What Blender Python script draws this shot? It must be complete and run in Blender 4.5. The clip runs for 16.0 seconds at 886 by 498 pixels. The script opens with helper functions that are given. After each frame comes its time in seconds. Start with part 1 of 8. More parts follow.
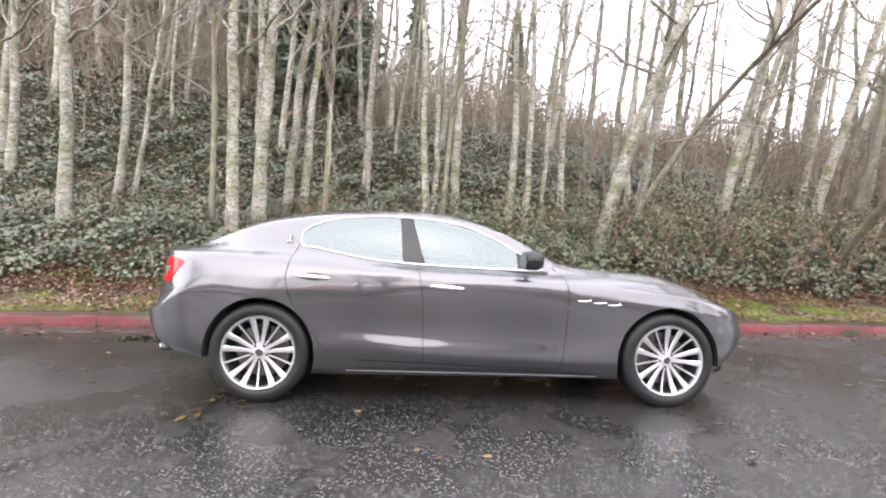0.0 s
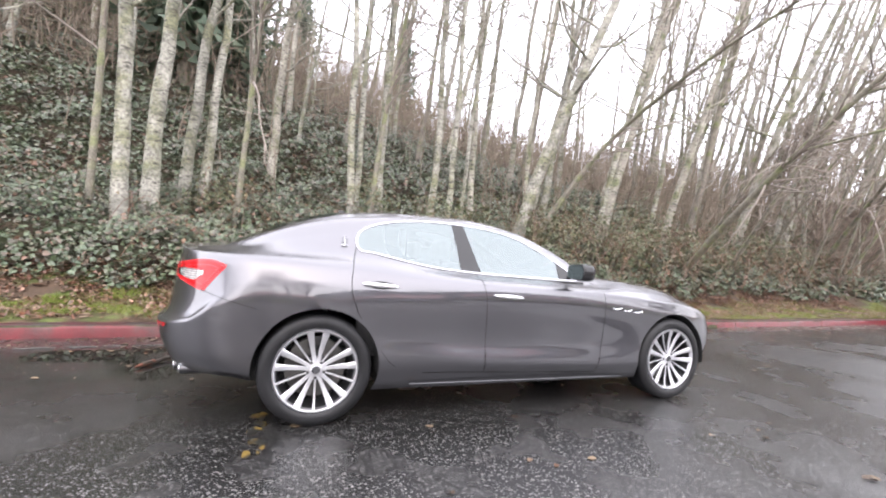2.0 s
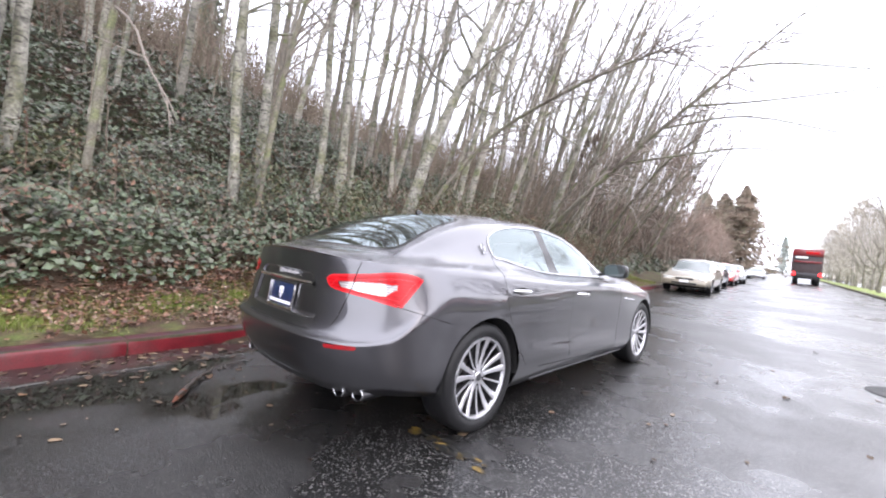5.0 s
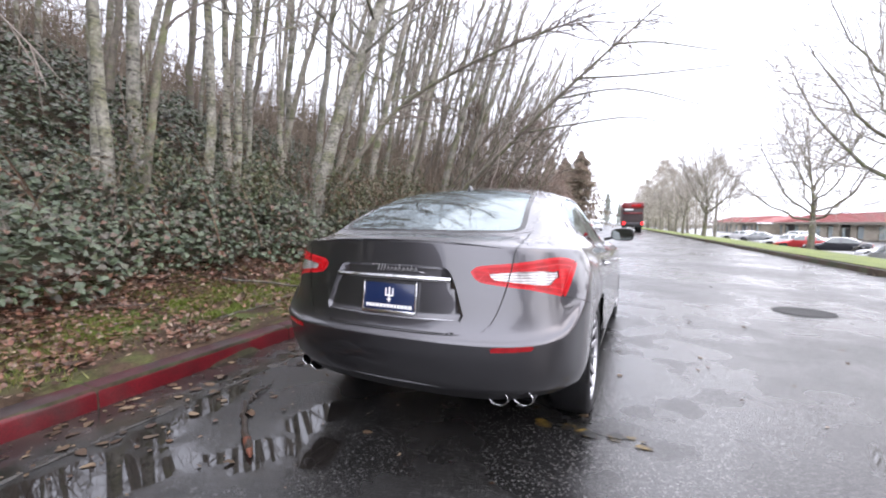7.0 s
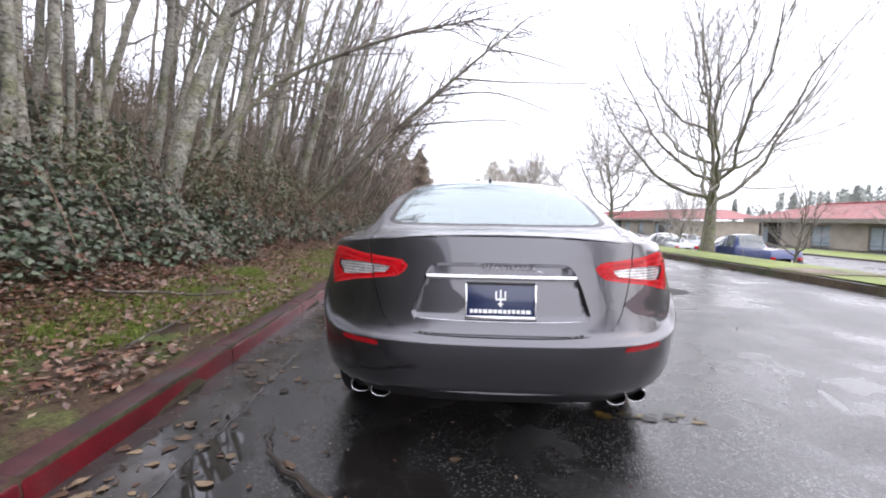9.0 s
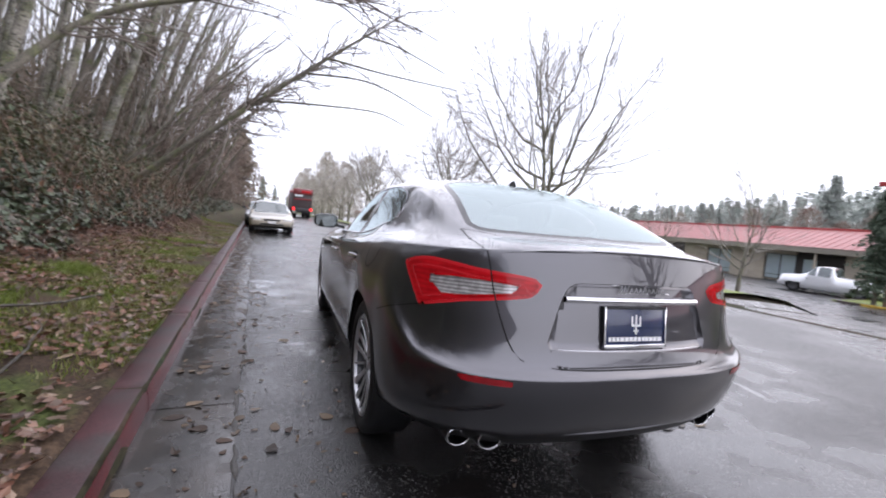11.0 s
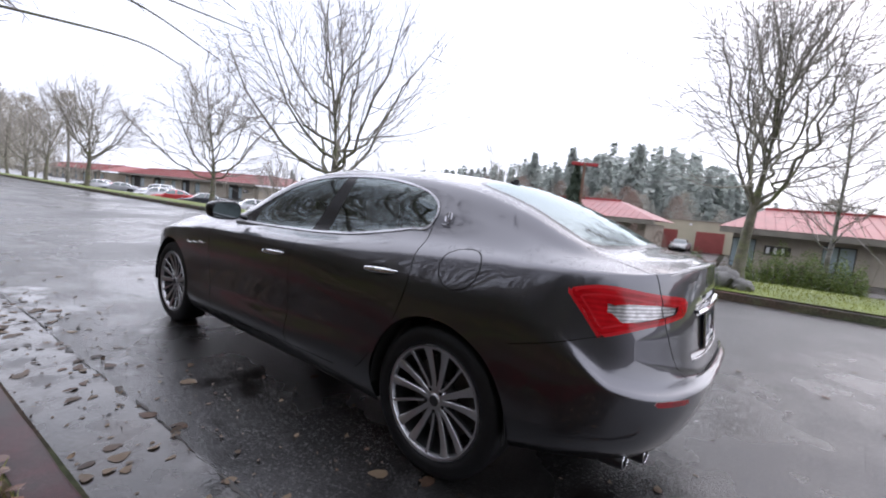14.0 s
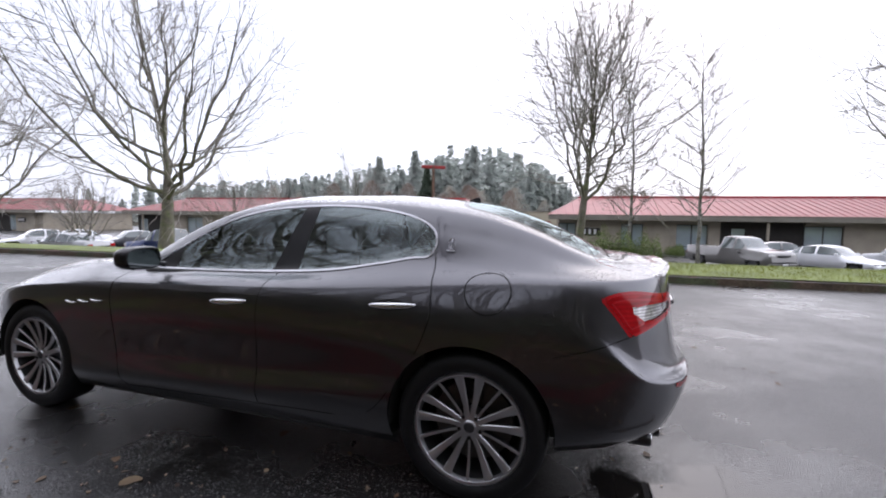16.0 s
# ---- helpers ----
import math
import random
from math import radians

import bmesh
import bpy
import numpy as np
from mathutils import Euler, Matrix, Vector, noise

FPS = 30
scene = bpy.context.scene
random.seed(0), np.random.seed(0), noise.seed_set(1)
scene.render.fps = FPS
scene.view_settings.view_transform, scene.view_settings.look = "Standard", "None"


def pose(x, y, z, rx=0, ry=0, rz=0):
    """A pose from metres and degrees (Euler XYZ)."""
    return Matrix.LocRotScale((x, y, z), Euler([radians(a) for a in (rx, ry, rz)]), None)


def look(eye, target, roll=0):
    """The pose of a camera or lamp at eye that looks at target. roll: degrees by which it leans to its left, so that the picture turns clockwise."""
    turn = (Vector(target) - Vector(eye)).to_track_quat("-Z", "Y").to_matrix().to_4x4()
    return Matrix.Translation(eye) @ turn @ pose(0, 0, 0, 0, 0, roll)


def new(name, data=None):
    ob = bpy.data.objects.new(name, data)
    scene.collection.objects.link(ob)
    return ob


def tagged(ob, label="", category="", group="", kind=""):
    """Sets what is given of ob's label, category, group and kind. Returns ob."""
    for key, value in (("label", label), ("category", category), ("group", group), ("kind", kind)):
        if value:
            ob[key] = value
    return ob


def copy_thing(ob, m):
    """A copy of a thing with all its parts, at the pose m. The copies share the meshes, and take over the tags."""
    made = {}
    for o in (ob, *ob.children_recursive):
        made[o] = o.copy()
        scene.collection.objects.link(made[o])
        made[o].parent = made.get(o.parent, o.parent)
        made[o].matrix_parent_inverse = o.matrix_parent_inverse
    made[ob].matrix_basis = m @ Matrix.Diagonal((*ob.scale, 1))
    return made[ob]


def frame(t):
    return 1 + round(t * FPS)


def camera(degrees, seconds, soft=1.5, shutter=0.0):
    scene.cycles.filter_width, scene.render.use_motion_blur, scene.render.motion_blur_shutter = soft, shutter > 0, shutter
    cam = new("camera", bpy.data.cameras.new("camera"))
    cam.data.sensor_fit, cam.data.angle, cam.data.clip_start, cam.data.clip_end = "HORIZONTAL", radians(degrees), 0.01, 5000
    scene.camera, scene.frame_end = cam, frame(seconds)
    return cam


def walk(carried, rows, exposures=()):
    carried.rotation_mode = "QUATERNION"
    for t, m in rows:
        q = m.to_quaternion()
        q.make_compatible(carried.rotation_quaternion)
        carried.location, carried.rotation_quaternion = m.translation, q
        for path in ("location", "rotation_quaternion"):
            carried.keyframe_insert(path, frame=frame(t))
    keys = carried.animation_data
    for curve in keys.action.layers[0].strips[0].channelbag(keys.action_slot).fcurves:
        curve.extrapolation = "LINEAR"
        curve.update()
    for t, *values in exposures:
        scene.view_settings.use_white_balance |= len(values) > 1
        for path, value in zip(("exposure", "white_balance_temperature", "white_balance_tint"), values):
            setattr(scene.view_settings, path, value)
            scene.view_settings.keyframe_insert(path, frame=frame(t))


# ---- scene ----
cam = camera(92.4, 16.0, 2.0, 0.25)
PATH = [
    (0, (1.124, -3.983, 1.126), (1.232, -1.986, 1.129), 1.9),
    (0.5, (0.766, -3.943, 1.126), (1.006, -1.958, 1.158), 2.2),
    (1, (0.412, -3.901, 1.144), (0.819, -1.943, 1.166), 2.2),
    (1.5, (0.062, -3.783, 1.132), (0.655, -1.873, 1.165), 2.3),
    (2, (-0.252, -3.675, 1.139), (0.459, -1.805, 1.161), 3.9),
    (2.5, (-0.578, -3.558, 1.16), (0.269, -1.746, 1.195), 4.3),
    (3, (-0.887, -3.36, 1.147), (0.088, -1.613, 1.144), 4.5),
    (3.2, (-1.003, -3.275, 1.163), (0.023, -1.558, 1.147), 5.2),
    (5.3, (-2.272, -2.267, 1.2), (-0.736, -0.988, 1.145), 4.0),
    (5.5, (-2.285, -2.066, 1.174), (-0.705, -0.843, 1.097), 3.3),
    (6, (-2.454, -1.745, 1.164), (-0.78, -0.656, 1.058), 1.5),
    (6.5, (-2.604, -1.454, 1.176), (-0.871, -0.461, 1.074), 2.2),
    (7, (-2.765, -1.149, 1.183), (-0.953, -0.313, 1.053), 0.5),
    (7.5, (-2.828, -0.814, 1.171), (-0.95, -0.144, 1.027), 0.0),
    (8, (-2.822, -0.504, 1.181), (-0.881, -0.042, 1.038), 0.5),
    (8.5, (-2.828, -0.165, 1.181), (-0.85, 0.102, 1.064), 0.6),
    (9, (-2.814, 0.161, 1.164), (-0.822, 0.267, 1.017), 0.9),
    (11.3, (-2.113, 1.511, 1.151), (-0.335, 0.607, 0.998), 5.3),
    (11.5, (-2.039, 1.629, 1.156), (-0.346, 0.581, 0.978), 5.4),
    (12, (-1.873, 1.871, 1.213), (-0.321, 0.625, 1.016), 4.7),
    (12.5, (-1.681, 1.971, 1.236), (-0.18, 0.66, 1.067), 3.5),
    (13, (-1.483, 2.042, 1.242), (0.043, 0.762, 1.07), 3.8),
    (13.5, (-1.306, 2.165, 1.228), (0.157, 0.812, 1.06), 3.7),
    (14, (-1.12, 2.385, 1.247), (0.098, 0.812, 1.041), 5.5),
    (14.5, (-0.961, 2.518, 1.277), (0.149, 0.86, 1.131), 3.1),
    (15, (-0.72, 2.617, 1.275), (0.22, 0.855, 1.148), 1.4),
    (15.5, (-0.591, 2.707, 1.285), (0.157, 0.857, 1.155), 1.5),
    (16, (-0.454, 2.73, 1.316), (0.161, 0.833, 1.167), 0.7),
]
walk(cam, [(t, look(eye, target, roll)) for t, eye, target, roll in PATH], [(0, 1.44, 6600, 16), (3.2, 1.50, 6350, 16), (5.5, .95, 6250, 17), (9, .48, 6250, 17), (11.5, .05, 6150, 18), (14, -.07, 6050, 17), (16, -.17, 6100, 17)])

# ---- light ----
ROAD_TURN = 0.065          # the road runs this many radians to the left of the parked car
SKY_GREY = 0.80
world = bpy.data.worlds.new("overcast_sky")
scene.world = world
world.use_nodes = True
wn, wl = world.node_tree.nodes, world.node_tree.links
sky = wn.new("ShaderNodeTexSky")
sky.sky_type = "NISHITA"
sky.sun_disc = False
sky.sun_elevation, sky.sun_rotation = radians(37), radians(189)
sky.air_density, sky.dust_density = 1.0, 4.0
haze = wn.new("ShaderNodeMix")
haze.data_type = "RGBA"
haze.inputs[0].default_value = SKY_GREY
haze.inputs[7].default_value = (13.0, 13.4, 14.3, 1)   # even cloud cover, in the sky's own units
wl.new(sky.outputs[0], haze.inputs[6])
wl.new(haze.outputs[2], wn["Background"].inputs[0])
wn["Background"].inputs[1].default_value = 0.125
sun = new("sun", bpy.data.lights.new("sun", "SUN"))
sun.data.energy, sun.data.angle, sun.data.color = 2.5, radians(172), (1.0, 0.98, 0.95)
sun.matrix_world = look((0, 0, 20), (4, 26, 0))
scene.view_settings.exposure = 0.0

# ---- small tools ----
RS = np.random.RandomState(7)


def road(u, n, z=0.0):
    """World place of a point u metres along the road, n metres to its left side."""
    c, s = math.cos(ROAD_TURN), math.sin(ROAD_TURN)
    return Vector((u * c - n * s, u * s + n * c, z))


def pchip(xs, ys):
    """A monotone smooth curve through points, as a function of numpy arrays."""
    xs, ys = np.asarray(xs, float), np.asarray(ys, float)
    h, d = np.diff(xs), np.diff(ys) / np.diff(xs)
    m = np.zeros_like(xs)
    if len(xs) > 2:
        w1, w2 = 2 * h[1:] + h[:-1], h[1:] + 2 * h[:-1]
        ok = d[:-1] * d[1:] > 0
        with np.errstate(divide="ignore", invalid="ignore"):
            mm = (w1 + w2) / (w1 / d[:-1] + w2 / d[1:])
        m[1:-1] = np.where(ok, mm, 0)
    m[0], m[-1] = d[0], d[-1]

    def f(x):
        x = np.clip(np.asarray(x, float), xs[0], xs[-1])
        k = np.clip(np.searchsorted(xs, x, side="right") - 1, 0, len(h) - 1)
        t = (x - xs[k]) / h[k]
        return (ys[k] * (1 + 2 * t) * (1 - t) ** 2 + m[k] * h[k] * t * (1 - t) ** 2
                + ys[k + 1] * t * t * (3 - 2 * t) + m[k + 1] * h[k] * t * t * (t - 1))
    return f


def smooth_loop(points, closed=True, steps=8):
    """Catmull-Rom samples through 2D or 3D points."""
    p = np.asarray(points, float)
    n = len(p)
    out = []
    for i in range(n if closed else n - 1):
        if closed:
            a, b, c, d = p[i - 1], p[i], p[(i + 1) % n], p[(i + 2) % n]
        else:
            b, c = p[i], p[i + 1]
            a = p[i - 1] if i else 2 * b - c
            d = p[i + 2] if i + 2 < n else 2 * c - b
        for k in range(steps):
            t = k / steps
            out.append(0.5 * (2 * b + (c - a) * t + (2 * a - 5 * b + 4 * c - d) * t * t + (3 * b - a - 3 * c + d) * t ** 3))
    if not closed:
        out.append(p[-1])
    return np.array(out)


def mesh_ob(name, verts, faces, material=None, parent=None, smooth=True, label=""):
    me = bpy.data.meshes.new(name)
    me.from_pydata([tuple(v) for v in verts], [], [tuple(int(i) for i in f) for f in faces])
    me.update()
    if smooth:
        me.polygons.foreach_set("use_smooth", [True] * len(me.polygons))
    if material:
        me.materials.append(material)
    ob = new(name, me)
    if parent:
        ob.parent = parent
    if label:
        ob["label"] = label
    return ob


def tri_ob(name, V, F, material, parent=None, smooth=False):
    """A large triangle or quad mesh from numpy arrays."""
    me = bpy.data.meshes.new(name)
    V, F = np.asarray(V, np.float32), np.asarray(F, np.int32)
    k = F.shape[1]
    me.vertices.add(len(V))
    me.vertices.foreach_set("co", V.ravel())
    me.loops.add(F.size)
    me.loops.foreach_set("vertex_index", F.ravel())
    me.polygons.add(len(F))
    me.polygons.foreach_set("loop_start", np.arange(0, F.size, k, dtype=np.int32))
    me.polygons.foreach_set("use_smooth", np.full(len(F), smooth))
    me.update(calc_edges=True)
    me.materials.append(material)
    ob = new(name, me)
    if parent:
        ob.parent = parent
    return ob


def part(name, bm, material, parent, label="", smooth=True):
    """One bmesh as one mesh object under a thing or under a part."""
    me = bpy.data.meshes.new(name)
    bm.to_mesh(me)
    bm.free()
    if smooth:
        me.polygons.foreach_set("use_smooth", [True] * len(me.polygons))
        me.set_sharp_from_angle(angle=radians(38))
    me.materials.append(material)
    ob = new(name, me)
    ob.parent = parent
    if label:
        ob["label"] = label
    return ob


def box_bm(x0, x1, y0, y1, z0, z1, bevel=0.0, seg=2):
    bm = bmesh.new()
    bmesh.ops.create_cube(bm, size=1)
    for v in bm.verts:
        v.co = Vector((x0 + (v.co.x + .5) * (x1 - x0), y0 + (v.co.y + .5) * (y1 - y0), z0 + (v.co.z + .5) * (z1 - z0)))
    if bevel:
        bmesh.ops.bevel(bm, geom=bm.edges[:], offset=bevel, segments=seg, affect="EDGES", profile=0.5)
    return bm


def lathe_bm(profile, axis="y", steps=48, closed=False):
    """Turns (radius, height) pairs round an axis."""
    bm = bmesh.new()
    rings = []
    for r, h in profile:
        ring = []
        for k in range(steps):
            a = 2 * math.pi * k / steps
            c, s = r * math.cos(a), r * math.sin(a)
            ring.append(bm.verts.new((c, h, s) if axis == "y" else (c, s, h)))
        rings.append(ring)
    pairs = list(zip(rings, rings[1:])) + ([(rings[-1], rings[0])] if closed else [])
    for a, b in pairs:
        for k in range(steps):
            bm.faces.new((a[k], a[(k + 1) % steps], b[(k + 1) % steps], b[k]))
    bmesh.ops.recalc_face_normals(bm, faces=bm.faces[:])
    return bm


def tube_arrays(path, radii, sides):
    """Vertices and quads of a tube along a path."""
    path = np.asarray(path, float)
    t = np.gradient(path, axis=0)
    t /= np.linalg.norm(t, axis=1)[:, None] + 1e-9
    up = np.array([0.31, 0.95, 0.07]) if abs(t[0, 2]) > 0.6 else np.array([0.05, 0.1, 1.0])
    a = np.cross(t, up)
    a /= np.linalg.norm(a, axis=1)[:, None] + 1e-9
    b = np.cross(t, a)
    ang = np.arange(sides) * 2 * math.pi / sides
    V = path[:, None, :] + np.asarray(radii)[:, None, None] * (np.cos(ang)[None, :, None] * a[:, None, :] + np.sin(ang)[None, :, None] * b[:, None, :])
    n = len(path)
    i, k = np.meshgrid(np.arange(n - 1), np.arange(sides), indexing="ij")
    q = np.stack([i * sides + k, i * sides + (k + 1) % sides, (i + 1) * sides + (k + 1) % sides, (i + 1) * sides + k], -1).reshape(-1, 4)
    return V.reshape(-1, 3), q


def tube_bm(path, radius, sides=8, cap=True):
    r = radius if hasattr(radius, "__len__") else [radius] * len(path)
    V, F = tube_arrays(path, r, sides)
    bm = bmesh.new()
    vs = [bm.verts.new(v) for v in V]
    for f in F:
        bm.faces.new([vs[i] for i in f])
    if cap:
        bm.faces.new(vs[:sides])
        bm.faces.new(vs[-sides:][::-1])
    bmesh.ops.recalc_face_normals(bm, faces=bm.faces[:])
    return bm


def join_bm(*bms):
    out = bmesh.new()
    for b in bms:
        me = bpy.data.meshes.new("tmp")
        b.to_mesh(me)
        b.free()
        out.from_mesh(me)
        bpy.data.meshes.remove(me)
    return out


def moved(bm, m):
    bmesh.ops.transform(bm, matrix=m, verts=bm.verts[:])
    return bm


# ---- materials ----
def mat(name, color, rough=0.6, metal=0.0, vary=0.0, scale=3.0, fine=0.0, fscale=60.0, bump=0.0, bscale=80.0, coat=0.0,
        second=None, blend=(0.45, 0.6), island=0.0, spec=None, rough_vary=0.0, obj_random=0.0):
    """A node material: base colour with stains at one scale, grain at another, relief and gloss."""
    m = bpy.data.materials.new(name)
    m.use_nodes = True
    n, l = m.node_tree.nodes, m.node_tree.links
    p = n["Principled BSDF"]
    p.inputs["Roughness"].default_value, p.inputs["Metallic"].default_value = rough, metal
    p.inputs["Coat Weight"].default_value = coat
    p.inputs["Coat Roughness"].default_value = 0.04
    if spec is not None:
        p.inputs["Specular IOR Level"].default_value = spec
    tc = n.new("ShaderNodeTexCoord")
    src = None

    def noise_node(sc, detail=4.0):
        t = n.new("ShaderNodeTexNoise")
        t.inputs["Scale"].default_value, t.inputs["Detail"].default_value = sc, detail
        l.new(tc.outputs["Object"], t.inputs["Vector"])
        return t

    def ramp(node, lo, hi, a, b):
        r = n.new("ShaderNodeMapRange")
        r.inputs[1].default_value, r.inputs[2].default_value, r.inputs[3].default_value, r.inputs[4].default_value = lo, hi, a, b
        l.new(node, r.inputs[0])
        return r.outputs[0]

    def mix(fac, a, b, kind="MIX"):
        x = n.new("ShaderNodeMix")
        x.data_type, x.blend_type = "RGBA", kind
        for sock, v in ((x.inputs[0], fac), (x.inputs[6], a), (x.inputs[7], b)):
            if hasattr(v, "node"):
                l.new(v, sock)
            elif isinstance(v, tuple):
                sock.default_value = (*v[:3], 1)
            else:
                sock.default_value = v
        return x.outputs[2]

    src = tuple(color)
    if second:
        src = mix(ramp(noise_node(scale * 0.7, 6).outputs[0], blend[0], blend[1], 0, 1), src, tuple(second))
    if vary:
        src = mix(1.0, src, mix(ramp(noise_node(scale, 5).outputs[0], 0.3, 0.7, 0, 1), (1 - vary,) * 3, (1 + vary * 0.7,) * 3), "MULTIPLY")
    if fine:
        src = mix(1.0, src, mix(ramp(noise_node(fscale, 3).outputs[0], 0.35, 0.65, 0, 1), (1 - fine,) * 3, (1 + fine,) * 3), "MULTIPLY")
    if island:
        g = n.new("ShaderNodeNewGeometry")
        src = mix(1.0, src, mix(g.outputs["Random Per Island"], (1 - island,) * 3, (1 + island,) * 3), "MULTIPLY")
    if obj_random:
        g = n.new("ShaderNodeObjectInfo")
        src = mix(1.0, src, mix(g.outputs["Random"], (1 - obj_random,) * 3, (1 + obj_random,) * 3), "MULTIPLY")
    if isinstance(src, tuple):
        p.inputs["Base Color"].default_value = (*src, 1)
    else:
        l.new(src, p.inputs["Base Color"])
    if rough_vary:
        l.new(ramp(noise_node(scale * 1.7, 4).outputs[0], 0.35, 0.65, max(0.02, rough - rough_vary), min(1, rough + rough_vary)), p.inputs["Roughness"])
    if bump:
        b = n.new("ShaderNodeBump")
        b.inputs["Strength"].default_value, b.inputs["Distance"].default_value = bump, 0.01
        l.new(noise_node(bscale, 4).outputs[0], b.inputs["Height"])
        l.new(b.outputs[0], p.inputs["Normal"])
    return m


def emit(name, color, strength):
    m = bpy.data.materials.new(name)
    m.use_nodes = True
    p = m.node_tree.nodes["Principled BSDF"]
    p.inputs["Base Color"].default_value = (*color, 1)
    p.inputs["Emission Color"].default_value = (*color, 1)
    p.inputs["Emission Strength"].default_value = strength
    return m


def car_glass(name, tint, ior=1.8, rough=0.01):
    """Tinted pane: see-through colour with mirror gloss by Fresnel."""
    m = bpy.data.materials.new(name)
    m.use_nodes = True
    n, l = m.node_tree.nodes, m.node_tree.links
    n.remove(n["Principled BSDF"])
    tr, gl, mx, fr = (n.new("ShaderNode" + k) for k in ("BsdfTransparent", "BsdfGlossy", "MixShader", "Fresnel"))
    tr.inputs[0].default_value = (*tint, 1)
    gl.inputs["Roughness"].default_value = rough
    gl.inputs["Color"].default_value = (0.86, 0.97, 0.98, 1)
    fr.inputs[0].default_value = ior
    l.new(fr.outputs[0], mx.inputs[0])
    l.new(tr.outputs[0], mx.inputs[1])
    l.new(gl.outputs[0], mx.inputs[2])
    l.new(mx.outputs[0], n["Material Output"].inputs[0])
    return m


M_PAINT = mat("dark_grey_metallic_paint", (0.072, 0.0705, 0.080), rough=0.34, metal=0.96, coat=1.0, fine=0.05, fscale=900, vary=0.03, scale=2)


def rain_beads(m, scale=95.0):
    """Beads of rain in the clear coat of surfaces that face up."""
    n, l = m.node_tree.nodes, m.node_tree.links
    p = n["Principled BSDF"]
    tc, v, t, g, sx, b = (n.new("ShaderNode" + k) for k in ("TexCoord", "TexVoronoi", "TexNoise", "NewGeometry", "SeparateXYZ", "Bump"))

    def rng(x, a, c, d, e):
        r = n.new("ShaderNodeMapRange")
        for i, q in enumerate((a, c, d, e)):
            r.inputs[i + 1].default_value = q
        l.new(x, r.inputs[0])
        return r.outputs[0]

    def mul(a, c):
        x = n.new("ShaderNodeMath")
        x.operation = "MULTIPLY"
        l.new(a, x.inputs[0])
        l.new(c, x.inputs[1])
        return x.outputs[0]
    v.inputs["Scale"].default_value = scale
    t.inputs["Scale"].default_value, t.inputs["Detail"].default_value = 9.0, 3.0
    l.new(tc.outputs["Object"], v.inputs["Vector"])
    l.new(tc.outputs["Object"], t.inputs["Vector"])
    l.new(g.outputs["Normal"], sx.inputs[0])
    bead = mul(mul(rng(v.outputs["Distance"], .12, .42, 1, 0), rng(t.outputs[0], .42, .56, 0, 1)), rng(sx.outputs[2], .78, .9, 0, 1))
    b.inputs["Strength"].default_value, b.inputs["Distance"].default_value = .8, .005
    l.new(bead, b.inputs["Height"])
    l.new(b.outputs[0], p.inputs["Coat Normal"])
    p.inputs["Coat Roughness"].default_value, p.inputs["Coat IOR"].default_value = .02, 1.7
    return m


rain_beads(M_PAINT)
M_SEAM = mat("panel_gap_black", (0.006, 0.006, 0.006), rough=0.8)
M_TRIM = mat("black_plastic", (0.014, 0.014, 0.015), rough=0.5, fine=0.1, fscale=200)
M_PIANO = mat("gloss_black", (0.008, 0.008, 0.009), rough=0.2, spec=.4)
M_CHROME = mat("chrome", (0.74, 0.74, 0.76), rough=0.10, metal=1.0, vary=0.06, scale=9)
M_ALLOY = mat("machined_alloy", (0.56, 0.56, 0.58), rough=0.34, metal=0.9, vary=0.05, scale=12)
M_ALLOY_DARK = mat("grey_alloy", (0.085, 0.085, 0.09), rough=0.4, metal=0.8, vary=0.1, scale=10)
M_EXHAUST = mat("brushed_steel", (0.09, 0.09, 0.095), rough=0.32, metal=1.0, vary=.15, scale=20)
M_TYRE = mat("wet_tyre_rubber", (0.009, 0.009, 0.010), spec=.3, rough=0.5, vary=0.2, scale=8, fine=0.1, bump=0.1, bscale=200)
M_DISC = mat("brake_disc_steel", (0.13, 0.125, 0.12), rough=0.4, metal=0.9, vary=0.2, scale=14)
M_GLASS = car_glass("tinted_car_glass", (0.36, 0.40, 0.40), 2.2)
M_GLASS_REAR = car_glass("rear_screen_glass", (0.28, 0.31, 0.31), 3.3)
M_RED_RIM = mat("bright_red_lens", (0.50, 0.016, 0.022), rough=0.15, spec=.3, coat=.2)
M_WINDOW_TRIM = mat("satin_window_trim", (0.42, 0.42, 0.44), rough=0.18, metal=1.0, vary=.08, scale=9)
M_MIRROR = mat("mirror_glass", (0.13, 0.145, 0.145), rough=0.02, metal=1.0)
M_RED = mat("red_lamp_lens", (0.46, 0.006, 0.010), rough=0.06, spec=.3, coat=0, vary=0.35, scale=14)
M_REFLECTOR = mat("dark_red_reflector", (0.27, 0.006, 0.010), rough=0.25, spec=.3, coat=.5, vary=0.2, scale=30)
M_CLEAR = mat("clear_lamp_lens", (0.62, 0.60, 0.60), rough=0.12, metal=0.35, coat=1.0, vary=0.35, scale=40)
